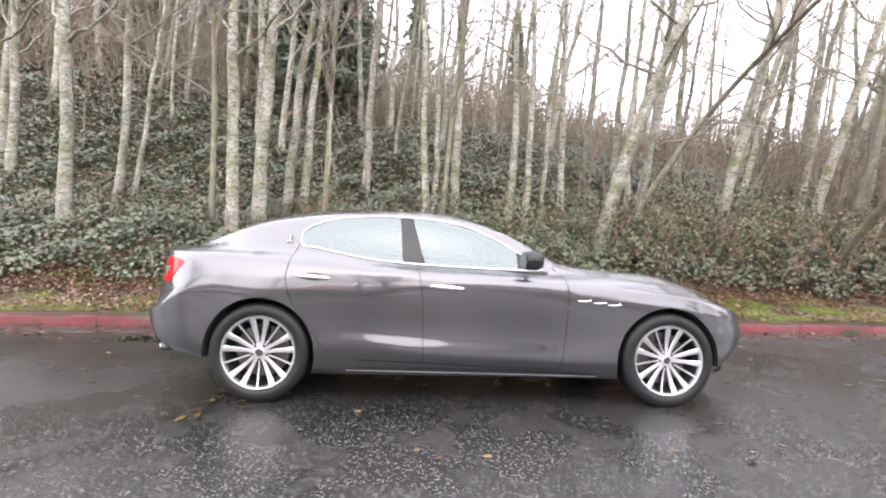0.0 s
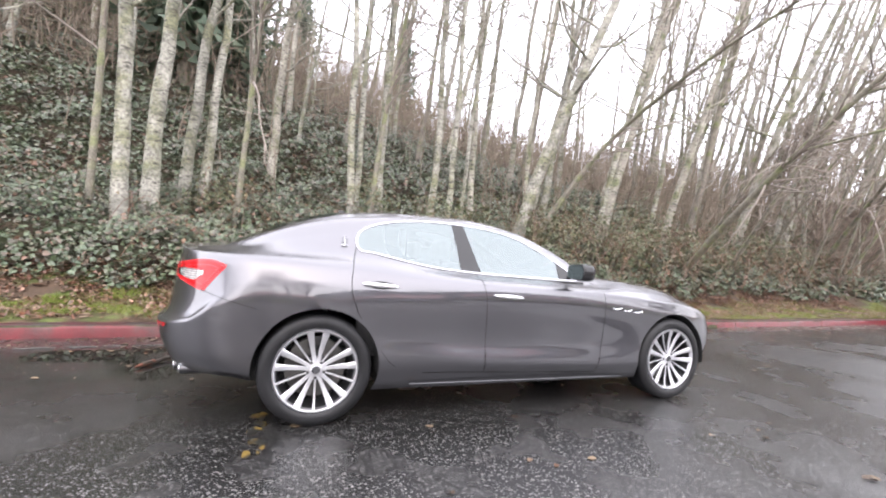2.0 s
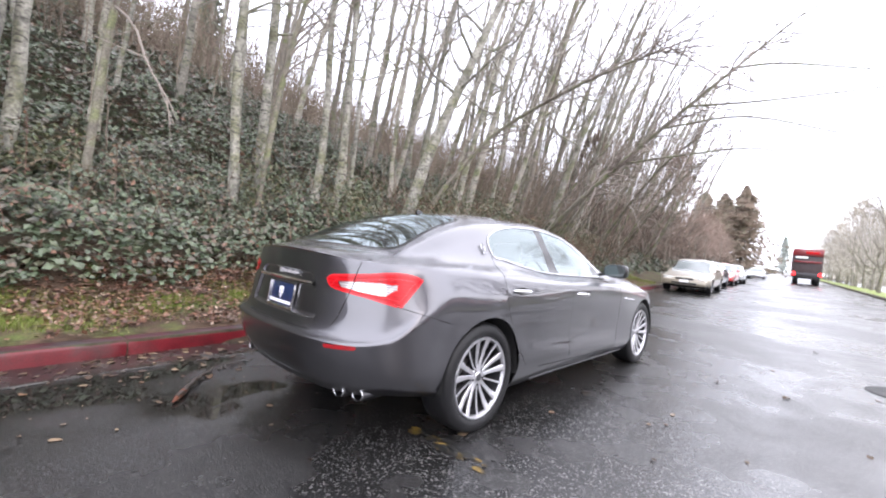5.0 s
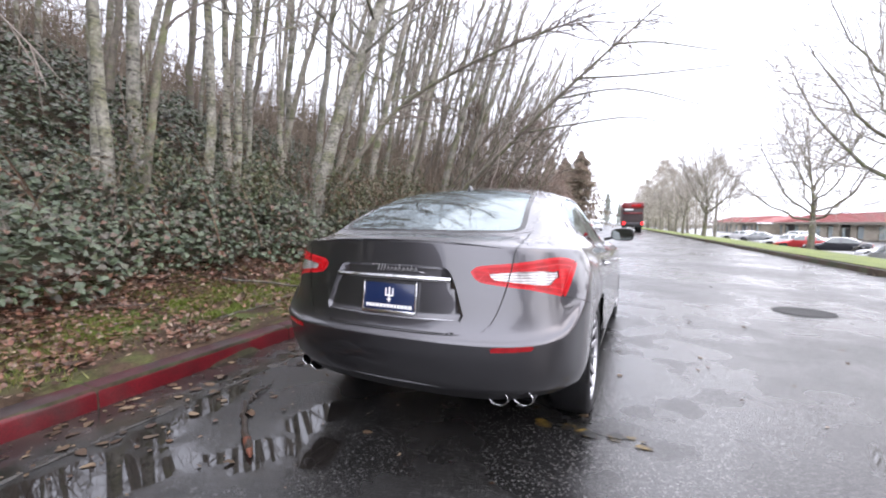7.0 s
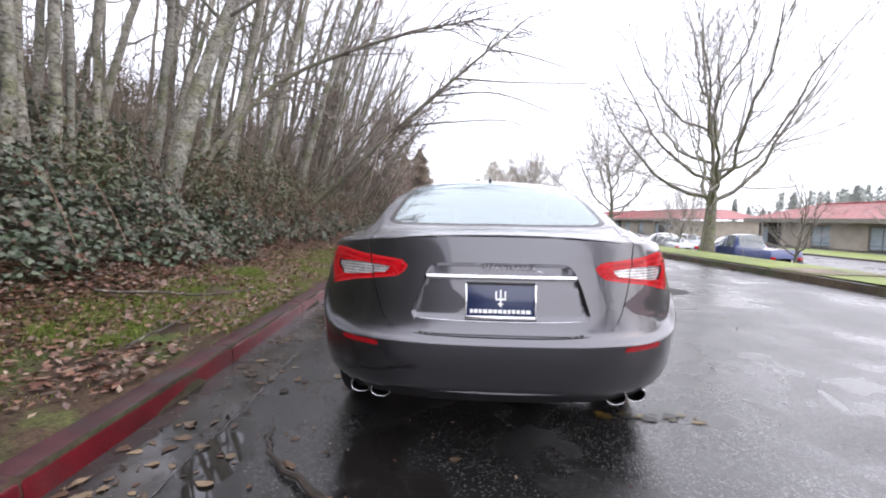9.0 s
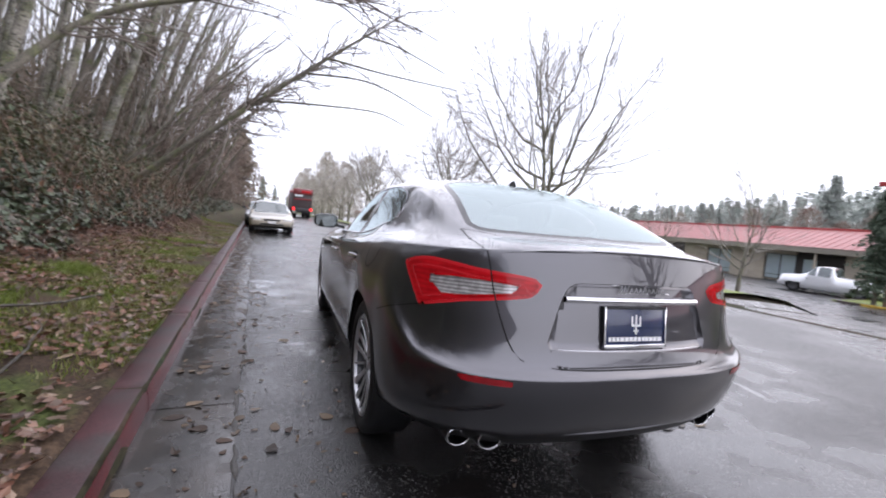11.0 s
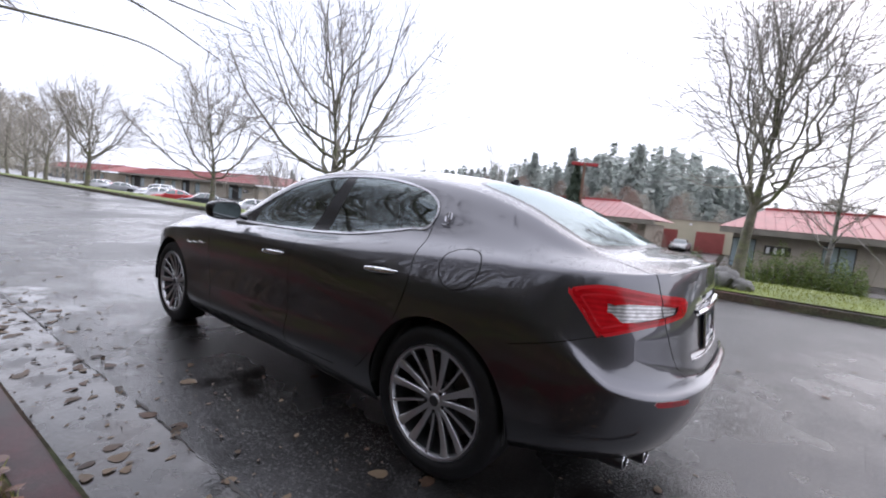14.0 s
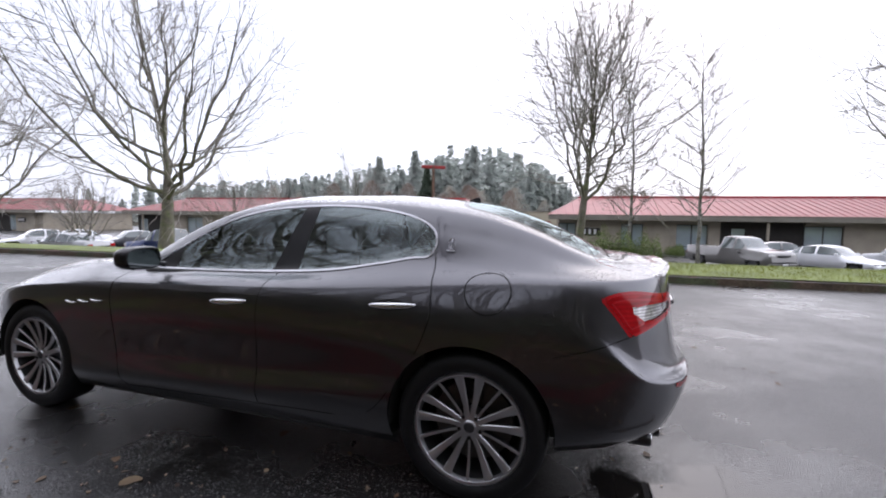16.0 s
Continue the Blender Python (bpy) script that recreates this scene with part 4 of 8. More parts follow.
    sk.cut(lambda V, P: bump_top(V, P) - .0018, bseam)
    sk.cut(lambda V, P: bump_top(V, P) + .0018, bseam)
    flap = lambda V, P: np.sqrt((V[:, 0] + .07) ** 2 + (V[:, 1] - .893) ** 2 + (V[:, 2] - .985) ** 2) - .105
    fmask = lambda V, P: (V[:, 1] > .75) & (V[:, 0] > -.25) & (V[:, 0] < .1) & (V[:, 2] > .84)
    sk.cut(lambda V, P: flap(V, P) - .003, fmask)
    sk.cut(lambda V, P: flap(V, P) + .003, fmask)
    sk.cut(lambda V, P: V[:, 2] - .360, lambda V, P: (P < .62) & (V[:, 2] < .5))
    hood = lambda V, P: V[:, 1] - (.70 - .08 * (V[:, 0] - 2.4))
    hmask = lambda V, P: (V[:, 0] > 2.40) & (V[:, 1] > .3) & (V[:, 2] > .68) & (P < 2.75)
    sk.cut(lambda V, P: hood(V, P) - GAP, hmask)
    sk.cut(lambda V, P: hood(V, P) + GAP, hmask)

    V, P, N, F = sk.V, sk.P, sk.N, sk.F
    C = V[F].mean(1)
    CP = P[F].mean(1)
    CN = N[F].mean(1)
    e = lambda fn: fn(C, CP)
    lab = np.full(len(F), "body_shell", dtype=object)

    def put(cond, name):
        lab[cond] = name
    mk = lambda m: m(C, CP)
    isdoor = (C[:, 1] > .74) & (e(d_rear) > GAP) & (e(d_front) > GAP) & (e(d_sill) > GAP) & (C[:, 2] < 1.16) & (C[:, 0] > 0.15)
    put(isdoor & (e(d_mid) < -GAP), "rear_door")
    put(isdoor & (e(d_mid) > GAP), "front_door")
    inzone = mk(doors) & (e(d_rear) > -GAP) & (e(d_front) > -GAP) & (e(d_sill) > -GAP)
    seam = inzone & ((np.abs(e(d_rear)) < GAP) | (np.abs(e(d_mid)) < GAP) | (np.abs(e(d_front)) < GAP) | (np.abs(e(d_sill)) < GAP))
    put(seam, "seam")
    put((C[:, 2] < .30) & (e(d_sill) < -GAP) & (C[:, 0] > .35) & (C[:, 0] < 2.6), "sill_panel")
    put((C[:, 0] > 2.40) & (C[:, 2] > .68) & (e(hood) < -GAP) & (C[:, 1] >= 0) & (CP < 2.75) & (CN[:, 2] > .3), "bonnet")
    put(mk(hmask) & (np.abs(e(hood)) < GAP) & (CN[:, 2] > .3), "seam")
    bumper = (C[:, 0] < -.30) & (np.where(CP > .66, e(bump_top) < -.0018, C[:, 2] < np.interp(CP, [0, .38, .44, .66], [.646, .66, .80, .825])))
    put(bumper & (e(arch_r) > .022), "rear_bumper")
    put((C[:, 2] < .360) & (CP < .62) & (CP >= 0), "diffuser")
    put(mk(bseam) & (np.abs(e(bump_top)) < .0018), "seam")
    put(mk(lmask) & (e(lid) < -GAP * .9) & (C[:, 2] > .64), "boot_lid")
    put(mk(lmask) & (np.abs(e(lid)) < GAP * .9), "seam")
    inn = mk(nmask) & (lab == "boot_lid")
    put(inn & (e(niche) < 0), "plate_niche")
    dl = e(dlo)
    ups = mk(upper)
    put(ups & (dl < .0095), "window_trim")
    glass = ups & (dl < 0)
    put(glass & (e(pil_a) < 0), "rear_side_window")
    put(glass & (e(pil_b) > 0) & (e(sail) < 0), "front_side_window")
    put(glass & (e(pil_a) > 0) & (e(pil_b) < 0), "pillar_cover")
    put(glass & (e(sail) > 0), "mirror_sail")
    put(mk(rmask) & (e(rearw) < 0), "rear_screen_border")
    put(mk(rmask) & (e(rearw) < -.03), "rear_screen")
    put(mk(wmask) & (e(wind) < 0), "windscreen")
    rp = mk(rearp)
    la = e(lamp)
    lamp_in = rp & (la < 0) & (lab != "seam")
    put(lamp_in, "tail_lamp")
    put(lamp_in & (la > -.012), "tail_lamp_rim")
    put(lamp_in & (la < -.030) & (la > -.037) & (e(clear) > .008), "tail_lamp_guide")
    put(lamp_in & (e(clear) < 0), "tail_lamp_clear")
    put(rp & (e(refl) < 0), "reflector")
    fl = e(flap)
    put(mk(fmask) & (fl < -.003) & (lab == "body_shell"), "fuel_flap")
    put(mk(fmask) & (np.abs(fl) < .003) & (lab == "body_shell"), "flap_seam")
    put((C[:, 0] > 3.15) & (lab == "body_shell") & (C[:, 2] < .66), "front_bumper")
    put(((e(arch_r) < .022) | (e(arch_f) < .022)) & (C[:, 2] < .85) & (C[:, 1] > .5), "arch_lip")
    put(((e(arch_r) < 0) | (e(arch_f) < 0)) & (C[:, 2] < .85) & (C[:, 1] > .4), "gone")

    def skin_ob(name, labels, material, sides, push=0.0, label="", parent=car, dx=None, own=False, fair=False):
        sel = F[np.isin(lab, labels)] if isinstance(labels, (list, tuple)) else F[lab == labels]
        if not len(sel):
            return None
        used, inv = np.unique(sel, return_inverse=True)
        v, nn, f = V[used] + N[used] * push, N[used], inv.reshape(-1, 3)
        if fair:                                          # panes: one even curvature over the whole sheet
            a, b = (v[:, 0], v[:, 2]) if fair == "side" else (v[:, 0], v[:, 1] ** 2)
            A = np.stack([np.ones(len(v)), a, b, a * a, a * b, b * b], 1)
            if fair == "side":
                nn = np.stack([A @ np.linalg.lstsq(A, nn[:, k], rcond=None)[0] for k in range(3)], 1)
            else:
                ny = v[:, 1] * (np.stack([np.ones(len(v)), a], 1) @ np.linalg.lstsq(np.stack([v[:, 1], v[:, 1] * a], 1), nn[:, 1], rcond=None)[0])
                nn = np.stack([A @ np.linalg.lstsq(A, nn[:, 0], rcond=None)[0], ny, A @ np.linalg.lstsq(A, nn[:, 2], rcond=None)[0]], 1)
            nn /= np.linalg.norm(nn, axis=1)[:, None]
        if dx is not None:
            v = v.copy()
            v[:, 0] += dx(V[used], P[used])
        vs, ns, fs = [], [], []
        for sgn in sides:
            off = sum(len(q) for q in vs)
            vs.append(v * (1, sgn, 1))
            ns.append(nn * (1, sgn, 1))
            fs.append((f if sgn > 0 else f[:, ::-1]) + off)
        v, nn, f = np.concatenate(vs), np.concatenate(ns), np.concatenate(fs)
        if len(sides) == 2:
            mid = np.abs(v[:, 1]) < 1e-5
            v[mid, 1] = 0
        ob = tri_ob(name, v, f, material, parent, smooth=True)
        if not own:
            ob.data.normals_split_custom_set_from_vertices([tuple(q) for q in nn])
        if label:
            ob["label"] = label
        return ob

    niche_in = lambda Vv, Pp: .018 * np.clip(-SD_NICHE(Vv[:, 1], Vv[:, 2]) / .014, 0, 1)
    skin_ob("body_shell", ["body_shell", "arch_lip"], M_PAINT, (1, -1), label="dark grey metallic painted body with rain drops")
    skin_ob("body_patch", ["fuel_flap", "flap_seam"], M_PAINT, (-1,))
    skin_ob("fuel_flap", "fuel_flap", M_PAINT, (1,), label="round fuel filler flap")
    sm = lab == "seam"
    lab[sm & (C[:, 0] < -.3)] = "lid_seam"
    lab[sm & (C[:, 0] < -.3) & (CP > .66) & (np.abs(e(bump_top)) < .0018)] = "bumper_seam"
    lab[sm & (C[:, 0] > 2.4)] = "bonnet_seam"
    for nm in ("seam", "lid_seam", "bumper_seam", "bonnet_seam"):
        for s in (1, -1):
            skin_ob("panel_gap" if nm == "seam" else nm.replace("seam", "gap"), [nm], M_SEAM, (s,), push=-.004)
    skin_ob("flap_gap", ["flap_seam"], M_SEAM, (1,), push=-.003)
    skin_ob("bonnet", "bonnet", M_PAINT, (1, -1))
    skin_ob("boot_lid", "boot_lid", M_PAINT, (1, -1))
    skin_ob("plate_niche", "plate_niche", M_PAINT, (1, -1), dx=niche_in, own=True)
    skin_ob("rear_bumper", "rear_bumper", M_PAINT, (1, -1))
    skin_ob("diffuser", "diffuser", M_TRIM, (1, -1), label="black lower bumper valance")
    skin_ob("front_bumper", "front_bumper", M_PAINT, (1, -1))
    skin_ob("windscreen", "windscreen", M_GLASS, (1, -1), fair="top", label="wet windscreen")
    skin_ob("rear_screen", "rear_screen", M_GLASS_REAR, (1, -1), fair="top", label="sloping rear screen that mirrors bare branches")
    skin_ob("rear_screen_border", "rear_screen_border", M_PIANO, (1, -1))
    for s in (1, -1):
        skin_ob("front_door", "front_door", M_PAINT, (s,))
        skin_ob("rear_door", "rear_door", M_PAINT, (s,))
        skin_ob("sill_panel", "sill_panel", M_PAINT, (s,))
        skin_ob("front_window", "front_side_window", M_GLASS, (s,), fair="side", label="tinted side window")
        skin_ob("rear_window", "rear_side_window", M_GLASS, (s,), fair="side", label="tinted side window")
        skin_ob("window_trim", "window_trim", M_WINDOW_TRIM, (s,), push=.005, label="chrome window surround")
        skin_ob("pillar_cover", "pillar_cover", M_PIANO, (s,))
        skin_ob("mirror_sail", "mirror_sail", M_PIANO, (s,))
        lampo = skin_ob("tail_lamp", "tail_lamp", M_RED, (s,), push=.004, label="red tail lamp with a clear centre")
        skin_ob("rim", "tail_lamp_rim", M_RED_RIM, (s,), push=.002, parent=lampo)
        skin_ob("light_guide", "tail_lamp_guide", M_RED_RIM, (s,), push=.005, parent=lampo, label="thin bright red light guide")
        skin_ob("clear_lens", "tail_lamp_clear", M_CLEAR, (s,), push=-.003, parent=lampo, label="clear ribbed lens")
        skin_ob("reflector", "reflector", M_REFLECTOR, (s,), push=.003, label="red reflector strip")

    # wheel arch liners and the dark underside
    for s in (1, -1):
        for cx in (0.01, 2.985):
            bm = bmesh.new()
            rings = []
            for yy in (.925, .90, .60):
                rings.append([bm.verts.new((cx + .389 * math.cos(a), s * (yy if .36 + .389 * math.sin(a) > 0 else yy), .36 + .389 * math.sin(a)))
                              for a in np.linspace(-.12, math.pi + .12, 40)])
            for a, b in zip(rings, rings[1:]):
                for k in range(39):
                    bm.faces.new((a[k], a[k + 1], b[k + 1], b[k]))
            part("arch_liner", bm, M_UNDER, car)
    under = join_bm(box_bm(-.72, -.38, -.68, .68, .34, .50, .05), box_bm(-.40, 3.4, -.58, .58, .19, .48, .04), box_bm(.42, 2.56, -.855, .855, .19, .30, .03),
                    box_bm(3.38, 3.55, -.75, .75, .22, .5, .04))
    part("underbody", under, M_UNDER, car)
    return car


car = tagged(build_car(), "dark grey metallic four-door saloon parked by a red kerb", "car")


# ---- wheels, trim and cabin of the saloon ----
def wheel(parent, cx, sgn, turn):
    """Tyre, rim with five groups of three spokes, hub, wheel nuts, brake disc; its outer face looks towards sgn * y."""
    w = new("wheel")
    w.parent = parent
    w.location = (cx, 0, .352)
    Y = lambda prof: [(r, sgn * y) for r, y in prof]
    part("tyre", lathe_bm(Y([(.262, .70), (.300, .688), (.335, .692), (.350, .715), (.353, .76), (.353, .87), (.349, .900), (.340, .912), (.318, .924), (.292, .926), (.272, .919), (.260, .905)]), steps=64), M_TYRE, w, "wet black tyre")
    rim = part("rim", lathe_bm(Y([(.262, .918), (.265, .912), (.259, .905), (.255, .918), (.247, .916), (.238, .896), (.235, .82), (.232, .72)]), steps=64), M_ALLOY, w, "bright machined alloy rim")
    part("barrel", lathe_bm(Y([(.236, .90), (.226, .80), (.230, .69)]), steps=48), M_ALLOY_DARK, w)

    def spoke(a, half_out, half_in):
        bm = bmesh.new()
        rows = []
        for r, y, hw, dp in ((.045, .888, half_in, .03), (.10, .885, half_in * 1.05, .028), (.18, .896, (half_in + half_out) / 2, .024), (.228, .908, half_out, .02), (.250, .913, half_out * 1.1, .018)):
            sec = [(r, -hw, y - .004), (r, -hw * .75, y), (r, hw * .75, y), (r, hw, y - .004), (r, hw * .85, y - dp), (r, -hw * .85, y - dp)]
            row = []
            for rr, tt, yy in sec:
                row.append(bm.verts.new((rr * math.cos(a) - tt * math.sin(a), sgn * yy, rr * math.sin(a) + tt * math.cos(a))))
            rows.append(row)
        for p, q in zip(rows, rows[1:]):
            for k in range(6):
                bm.faces.new((p[k], p[(k + 1) % 6], q[(k + 1) % 6], q[k])).material_index = 0 if k < 3 else 1
        bmesh.ops.recalc_face_normals(bm, faces=bm.faces[:])
        return bm
    for g in range(5):
        base = turn + g * 2 * math.pi / 5
        part("spoke", spoke(base - .205, .0215, .0125), M_ALLOY, w).data.materials.append(M_ALLOY_DARK)
        part("spoke", spoke(base + .205, .0215, .0125), M_ALLOY, w).data.materials.append(M_ALLOY_DARK)
        part("thin_spoke", spoke(base + math.pi / 5, .0080, .0062), M_ALLOY, w).data.materials.append(M_ALLOY_DARK)
    part("hub", lathe_bm(Y([(.001, .893), (.028, .893), (.033, .888), (.058, .885), (.068, .872), (.068, .80)]), steps=32), M_ALLOY, w)
    part("hub_cap", lathe_bm(Y([(.001, .897), (.022, .897), (.026, .893)]), steps=24), M_ALLOY_DARK, w)
    for g in range(5):
        a = turn + (g + .5) * 2 * math.pi / 5
        part("wheel_nut", moved(lathe_bm([(.001, sgn * .889), (.009, sgn * .889), (.010, sgn * .87)], steps=8), Matrix.Translation((.052 * math.cos(a), 0, .052 * math.sin(a)))), M_TRIM, w)
    part("brake_disc", lathe_bm(Y([(.08, .81), (.19, .81), (.192, .80), (.192, .785)]), steps=40), M_DISC, w)
    cal = box_bm(-.05, .05, .76, .845, .11, .205, .015)
    part("brake_caliper", moved(cal, Matrix.Scale(sgn, 4, (0, 1, 0)) if sgn < 0 else Matrix()), M_TRIM, w)
    part("hub_backing", lathe_bm(Y([(.001, .77), (.24, .76)]), steps=32), M_UNDER, w)
    return w


for cx, turn in ((0.005, 1.571), (3.0, 1.38)):
    for sgn in (1, -1):
        wheel(car, cx, sgn, turn)

WID = {"rear": lambda x: .949, "front": lambda x: .957}


def capsule_bar(x0, x1, y, z0, z1, thick, height, sgn):
    """A grip that bows out from the door and tapers to both ends."""
    bm = bmesh.new()
    rows = []
    for t in np.linspace(0, 1, 13):
        bow = math.sin(math.pi * t) ** .5
        x, z = x0 + (x1 - x0) * t, z0 + (z1 - z0) * t
        row = []
        for a in np.linspace(0, 2 * math.pi, 12, endpoint=False):
            row.append(bm.verts.new((x, sgn * (y + .004 + .024 * bow + thick * .5 * math.cos(a) * (.35 + .65 * bow)), z + height * .5 * math.sin(a) * (.3 + .7 * bow))))
        rows.append(row)
    for p, q in zip(rows, rows[1:]):
        for k in range(12):
            bm.faces.new((p[k], p[(k + 1) % 12], q[(k + 1) % 12], q[k]))
    bm.faces.new(rows[0])
    bm.faces.new(rows[-1][::-1])
    bmesh.ops.recalc_face_normals(bm, faces=bm.faces[:])
    return bm


for sgn in (1, -1):
    for x0, x1, z0, z1, y in ((.255, .495, .912, .898, .938), (1.205, 1.455, .864, .850, .948)):
        part("door_handle", capsule_bar(x0, x1, y, z0, z1, .022, .030, sgn), M_CHROME, car, "bright chrome door handle")
        # Flat black oval stands for the shade in the hollow behind the grip.
        cup = lathe_bm([(.001, .002), (.055, .002), (.075, -.004)], steps=24)
        moved(cup, Matrix.Translation(((x0 + x1) / 2, sgn * y, (z0 + z1) / 2 - .006)) @ Matrix.Diagonal((1.1, sgn, .42, 1)))
        part("handle_recess", cup, M_UNDER, car)
    # three slanted side vents behind the front wheel
    for k in range(3):
        x0 = 2.275 + k * .112
        zz = .796 - k * .012
        slot = bmesh.new()
        pts = [(x0, zz + .012), (x0 + .088, zz + .008), (x0 + .100, zz - .008), (x0 + .03, zz - .012)]
        a = [slot.verts.new((x, sgn * (.9495 + .002), z)) for x, z in pts]
        b = [slot.verts.new((x, sgn * .93, z)) for x, z in pts]
        slot.faces.new(a)
        for i in range(4):
            slot.faces.new((a[i], a[(i + 1) % 4], b[(i + 1) % 4], b[i]))
        bmesh.ops.recalc_face_normals(slot, faces=slot.faces[:])
        part("side_vent", slot, M_UNDER, car, "slanted side vent")
        blade = tube_bm([(x0 + .008, sgn * .955, zz - .010), (x0 + .055, sgn * .957, zz - .014), (x0 + .105, sgn * .954, zz - .006), (x0 + .095, sgn * .953, zz + .008)], [.003, .006, .006, .003], 8)
        part("vent_blade", blade, M_CHROME, car, "chrome vent blade")
    # door mirror on its foot
    bm = bmesh.new()
    bmesh.ops.create_uvsphere(bm, u_segments=28, v_segments=16, radius=1)
    for v in bm.verts:
        x, y, z = v.co
        q = lambda t, k: math.copysign(abs(t) ** k, t)
        xx = q(x, .75) * .085
        if xx < 0:
            xx = max(xx, -.05)
        v.co = Vector((1.915 + xx + .03 * abs(y) * 0, sgn * (.995 + q(y, .62) * .108), 1.066 + q(z, .62) * .066 * (1 - .12 * y * sgn)))
    mirror = part("door_mirror", bm, M_PIANO, car, "dark door mirror")
    gl = bmesh.new()
    ring = [gl.verts.new((1.862, sgn * (.995 + .092 * math.copysign(abs(math.cos(a)) ** .5, math.cos(a))), 1.066 + .052 * math.copysign(abs(math.sin(a)) ** .5, math.sin(a)))) for a in np.linspace(0, 2 * math.pi, 32, endpoint=False)]
    gl.faces.new(ring)
    part("mirror_glass", gl, M_MIRROR, mirror, "mirror glass")
    part("mirror_foot", tube_bm([(1.93, sgn * .82, 1.012), (1.93, sgn * .88, 1.026), (1.92, sgn * .95, 1.045)], [.018, .014, .014], 10), M_PIANO, mirror)
    # exhaust pairs
    for yy in (.558, .668):
        pipe = lathe_bm([(.046, -.05), (.048, -.100), (.051, -.111), (.054, -.106), (.056, -.095), (.056, .10)], steps=32)
        m = Matrix.Translation((-.722 + (yy - .558) * .45, sgn * yy, .333)) @ Matrix.Rotation(radians(-90), 4, "Z") @ Matrix.Diagonal((.94, 1.0, .68, 1))
        tip = part("exhaust_tip", moved(pipe, m), M_EXHAUST, car, "oval chrome exhaust tip")
        ring = lathe_bm([(.0505 + .0026 * math.cos(a), -.109 + .003 * math.sin(a)) for a in np.linspace(0, 2 * math.pi, 12, endpoint=False)], steps=36, closed=True)
        part("tip_ring", moved(ring, m), M_CHROME, tip, "bright rolled edge")
        core = lathe_bm([(.001, -.04), (.05, -.045)], steps=24)
        part("exhaust_bore", moved(core, m), M_UNDER, car)
    # bright sill line and front indicator-side lamp
    xs = np.linspace(.62, 2.46, 12)
    part("sill_trim", tube_bm([(x, sgn * .902, .238 - .008 * (x - .6)) for x in xs], [.003] + [.005] * 10 + [.003], 6), M_EXHAUST, car, "thin bright sill strip")
    part("headlamp", moved(lathe_bm([(.001, .02), (.06, .015), (.11, -.01)], steps=24), Matrix.Translation((3.54, sgn * .70, .69)) @ Matrix.Rotation(radians(-58 * sgn), 4, "Z") @ Matrix.Diagonal((1.3, 1 if sgn > 0 else -1, .45, 1))), M_CLEAR, car, "clear headlamp")
    # badge on the rear pillar
    for nm, bmx in (("pillar_badge", lathe_bm([(.030, .0), (.036, .004), (.040, 0)], steps=24)), ("badge_bar", box_bm(-.004, .004, -.001, .005, -.055, .035, .001)), ("badge_base", box_bm(-.045, .045, -.001, .004, -.058, -.050, .001))):
        tilt = Matrix.Translation((.148, sgn * .727, 1.188)) @ Matrix.Rotation(radians(-28 * -sgn), 4, "X") @ Matrix.Diagonal((.5, sgn, .75, 1))
        part(nm, moved(bmx, tilt), M_WINDOW_TRIM, car, "small chrome emblem")

# boot lid fittings
rear_z = pchip([.60, .64, .66, .70, .74, .80, .85, .90, .95, 1.0], [-.972, -.968, -.958, -.941, -.936, -.930, -.925, -.918, -.912, -.906])
rear_y = pchip([0, .15, .33, .45, .55, .62], [0, .002, .017, .040, .069, .095])


def rear_x(y, z):
    """Where the painted tail lies, across and up."""
    return float(rear_z(z)) + float(rear_y(abs(y)))


def lean(bm):
    """Lays a flat fitting into the sloping plate recess."""
    for v in bm.verts:
        v.co.x += .026 + .107 * (v.co.z - .8)
    return bm


strip = bmesh.new()
rows = []
for y in np.linspace(-.335, .335, 25):
    x = rear_x(y, .902) - .004
    rows.append([strip.verts.new((x + dx, y, .902 + dz - .004 * abs(y))) for dx, dz in ((.02, .012), (-.006, .010), (-.012, 0), (-.006, -.012), (.02, -.012))])
for p, q in zip(rows, rows[1:]):
    for k in range(4):
        strip.faces.new((p[k], p[k + 1], q[k + 1], q[k]))
bmesh.ops.recalc_face_normals(strip, faces=strip.faces[:])
part("niche_line", tube_bm([(rear_x(y, .706) - .001, y, .704 + .006 * (abs(y) / .39) ** 2) for y in np.linspace(-.39, .39, 21)], .0028, 6), M_WINDOW_TRIM, car, "thin bright line under the plate")
part("boot_strip", strip, M_CHROME, car, "chrome strip above the plate")
plate = part("show_plate", lean(box_bm(-.952, -.940, -.152, .152, .722, .872, .006)), M_PLATE, car, "navy blue dealer plate")
for x0, x1, y0, y1, z0, z1, mm, nm in ((-.957, -.945, -.158, .158, .868, .878, M_DARK, "plate_frame_top"), (-.957, -.945, -.158, .158, .714, .730, M_CHROME, "plate_frame_bottom"),
                                       (-.957, -.945, .150, .159, .714, .878, M_CHROME, "plate_frame_side"), (-.957, -.945, -.159, -.150, .714, .878, M_CHROME, "plate_frame_side")):
    part(nm, lean(box_bm(x0, x1, y0, y1, z0, z1, .002)), mm, plate)
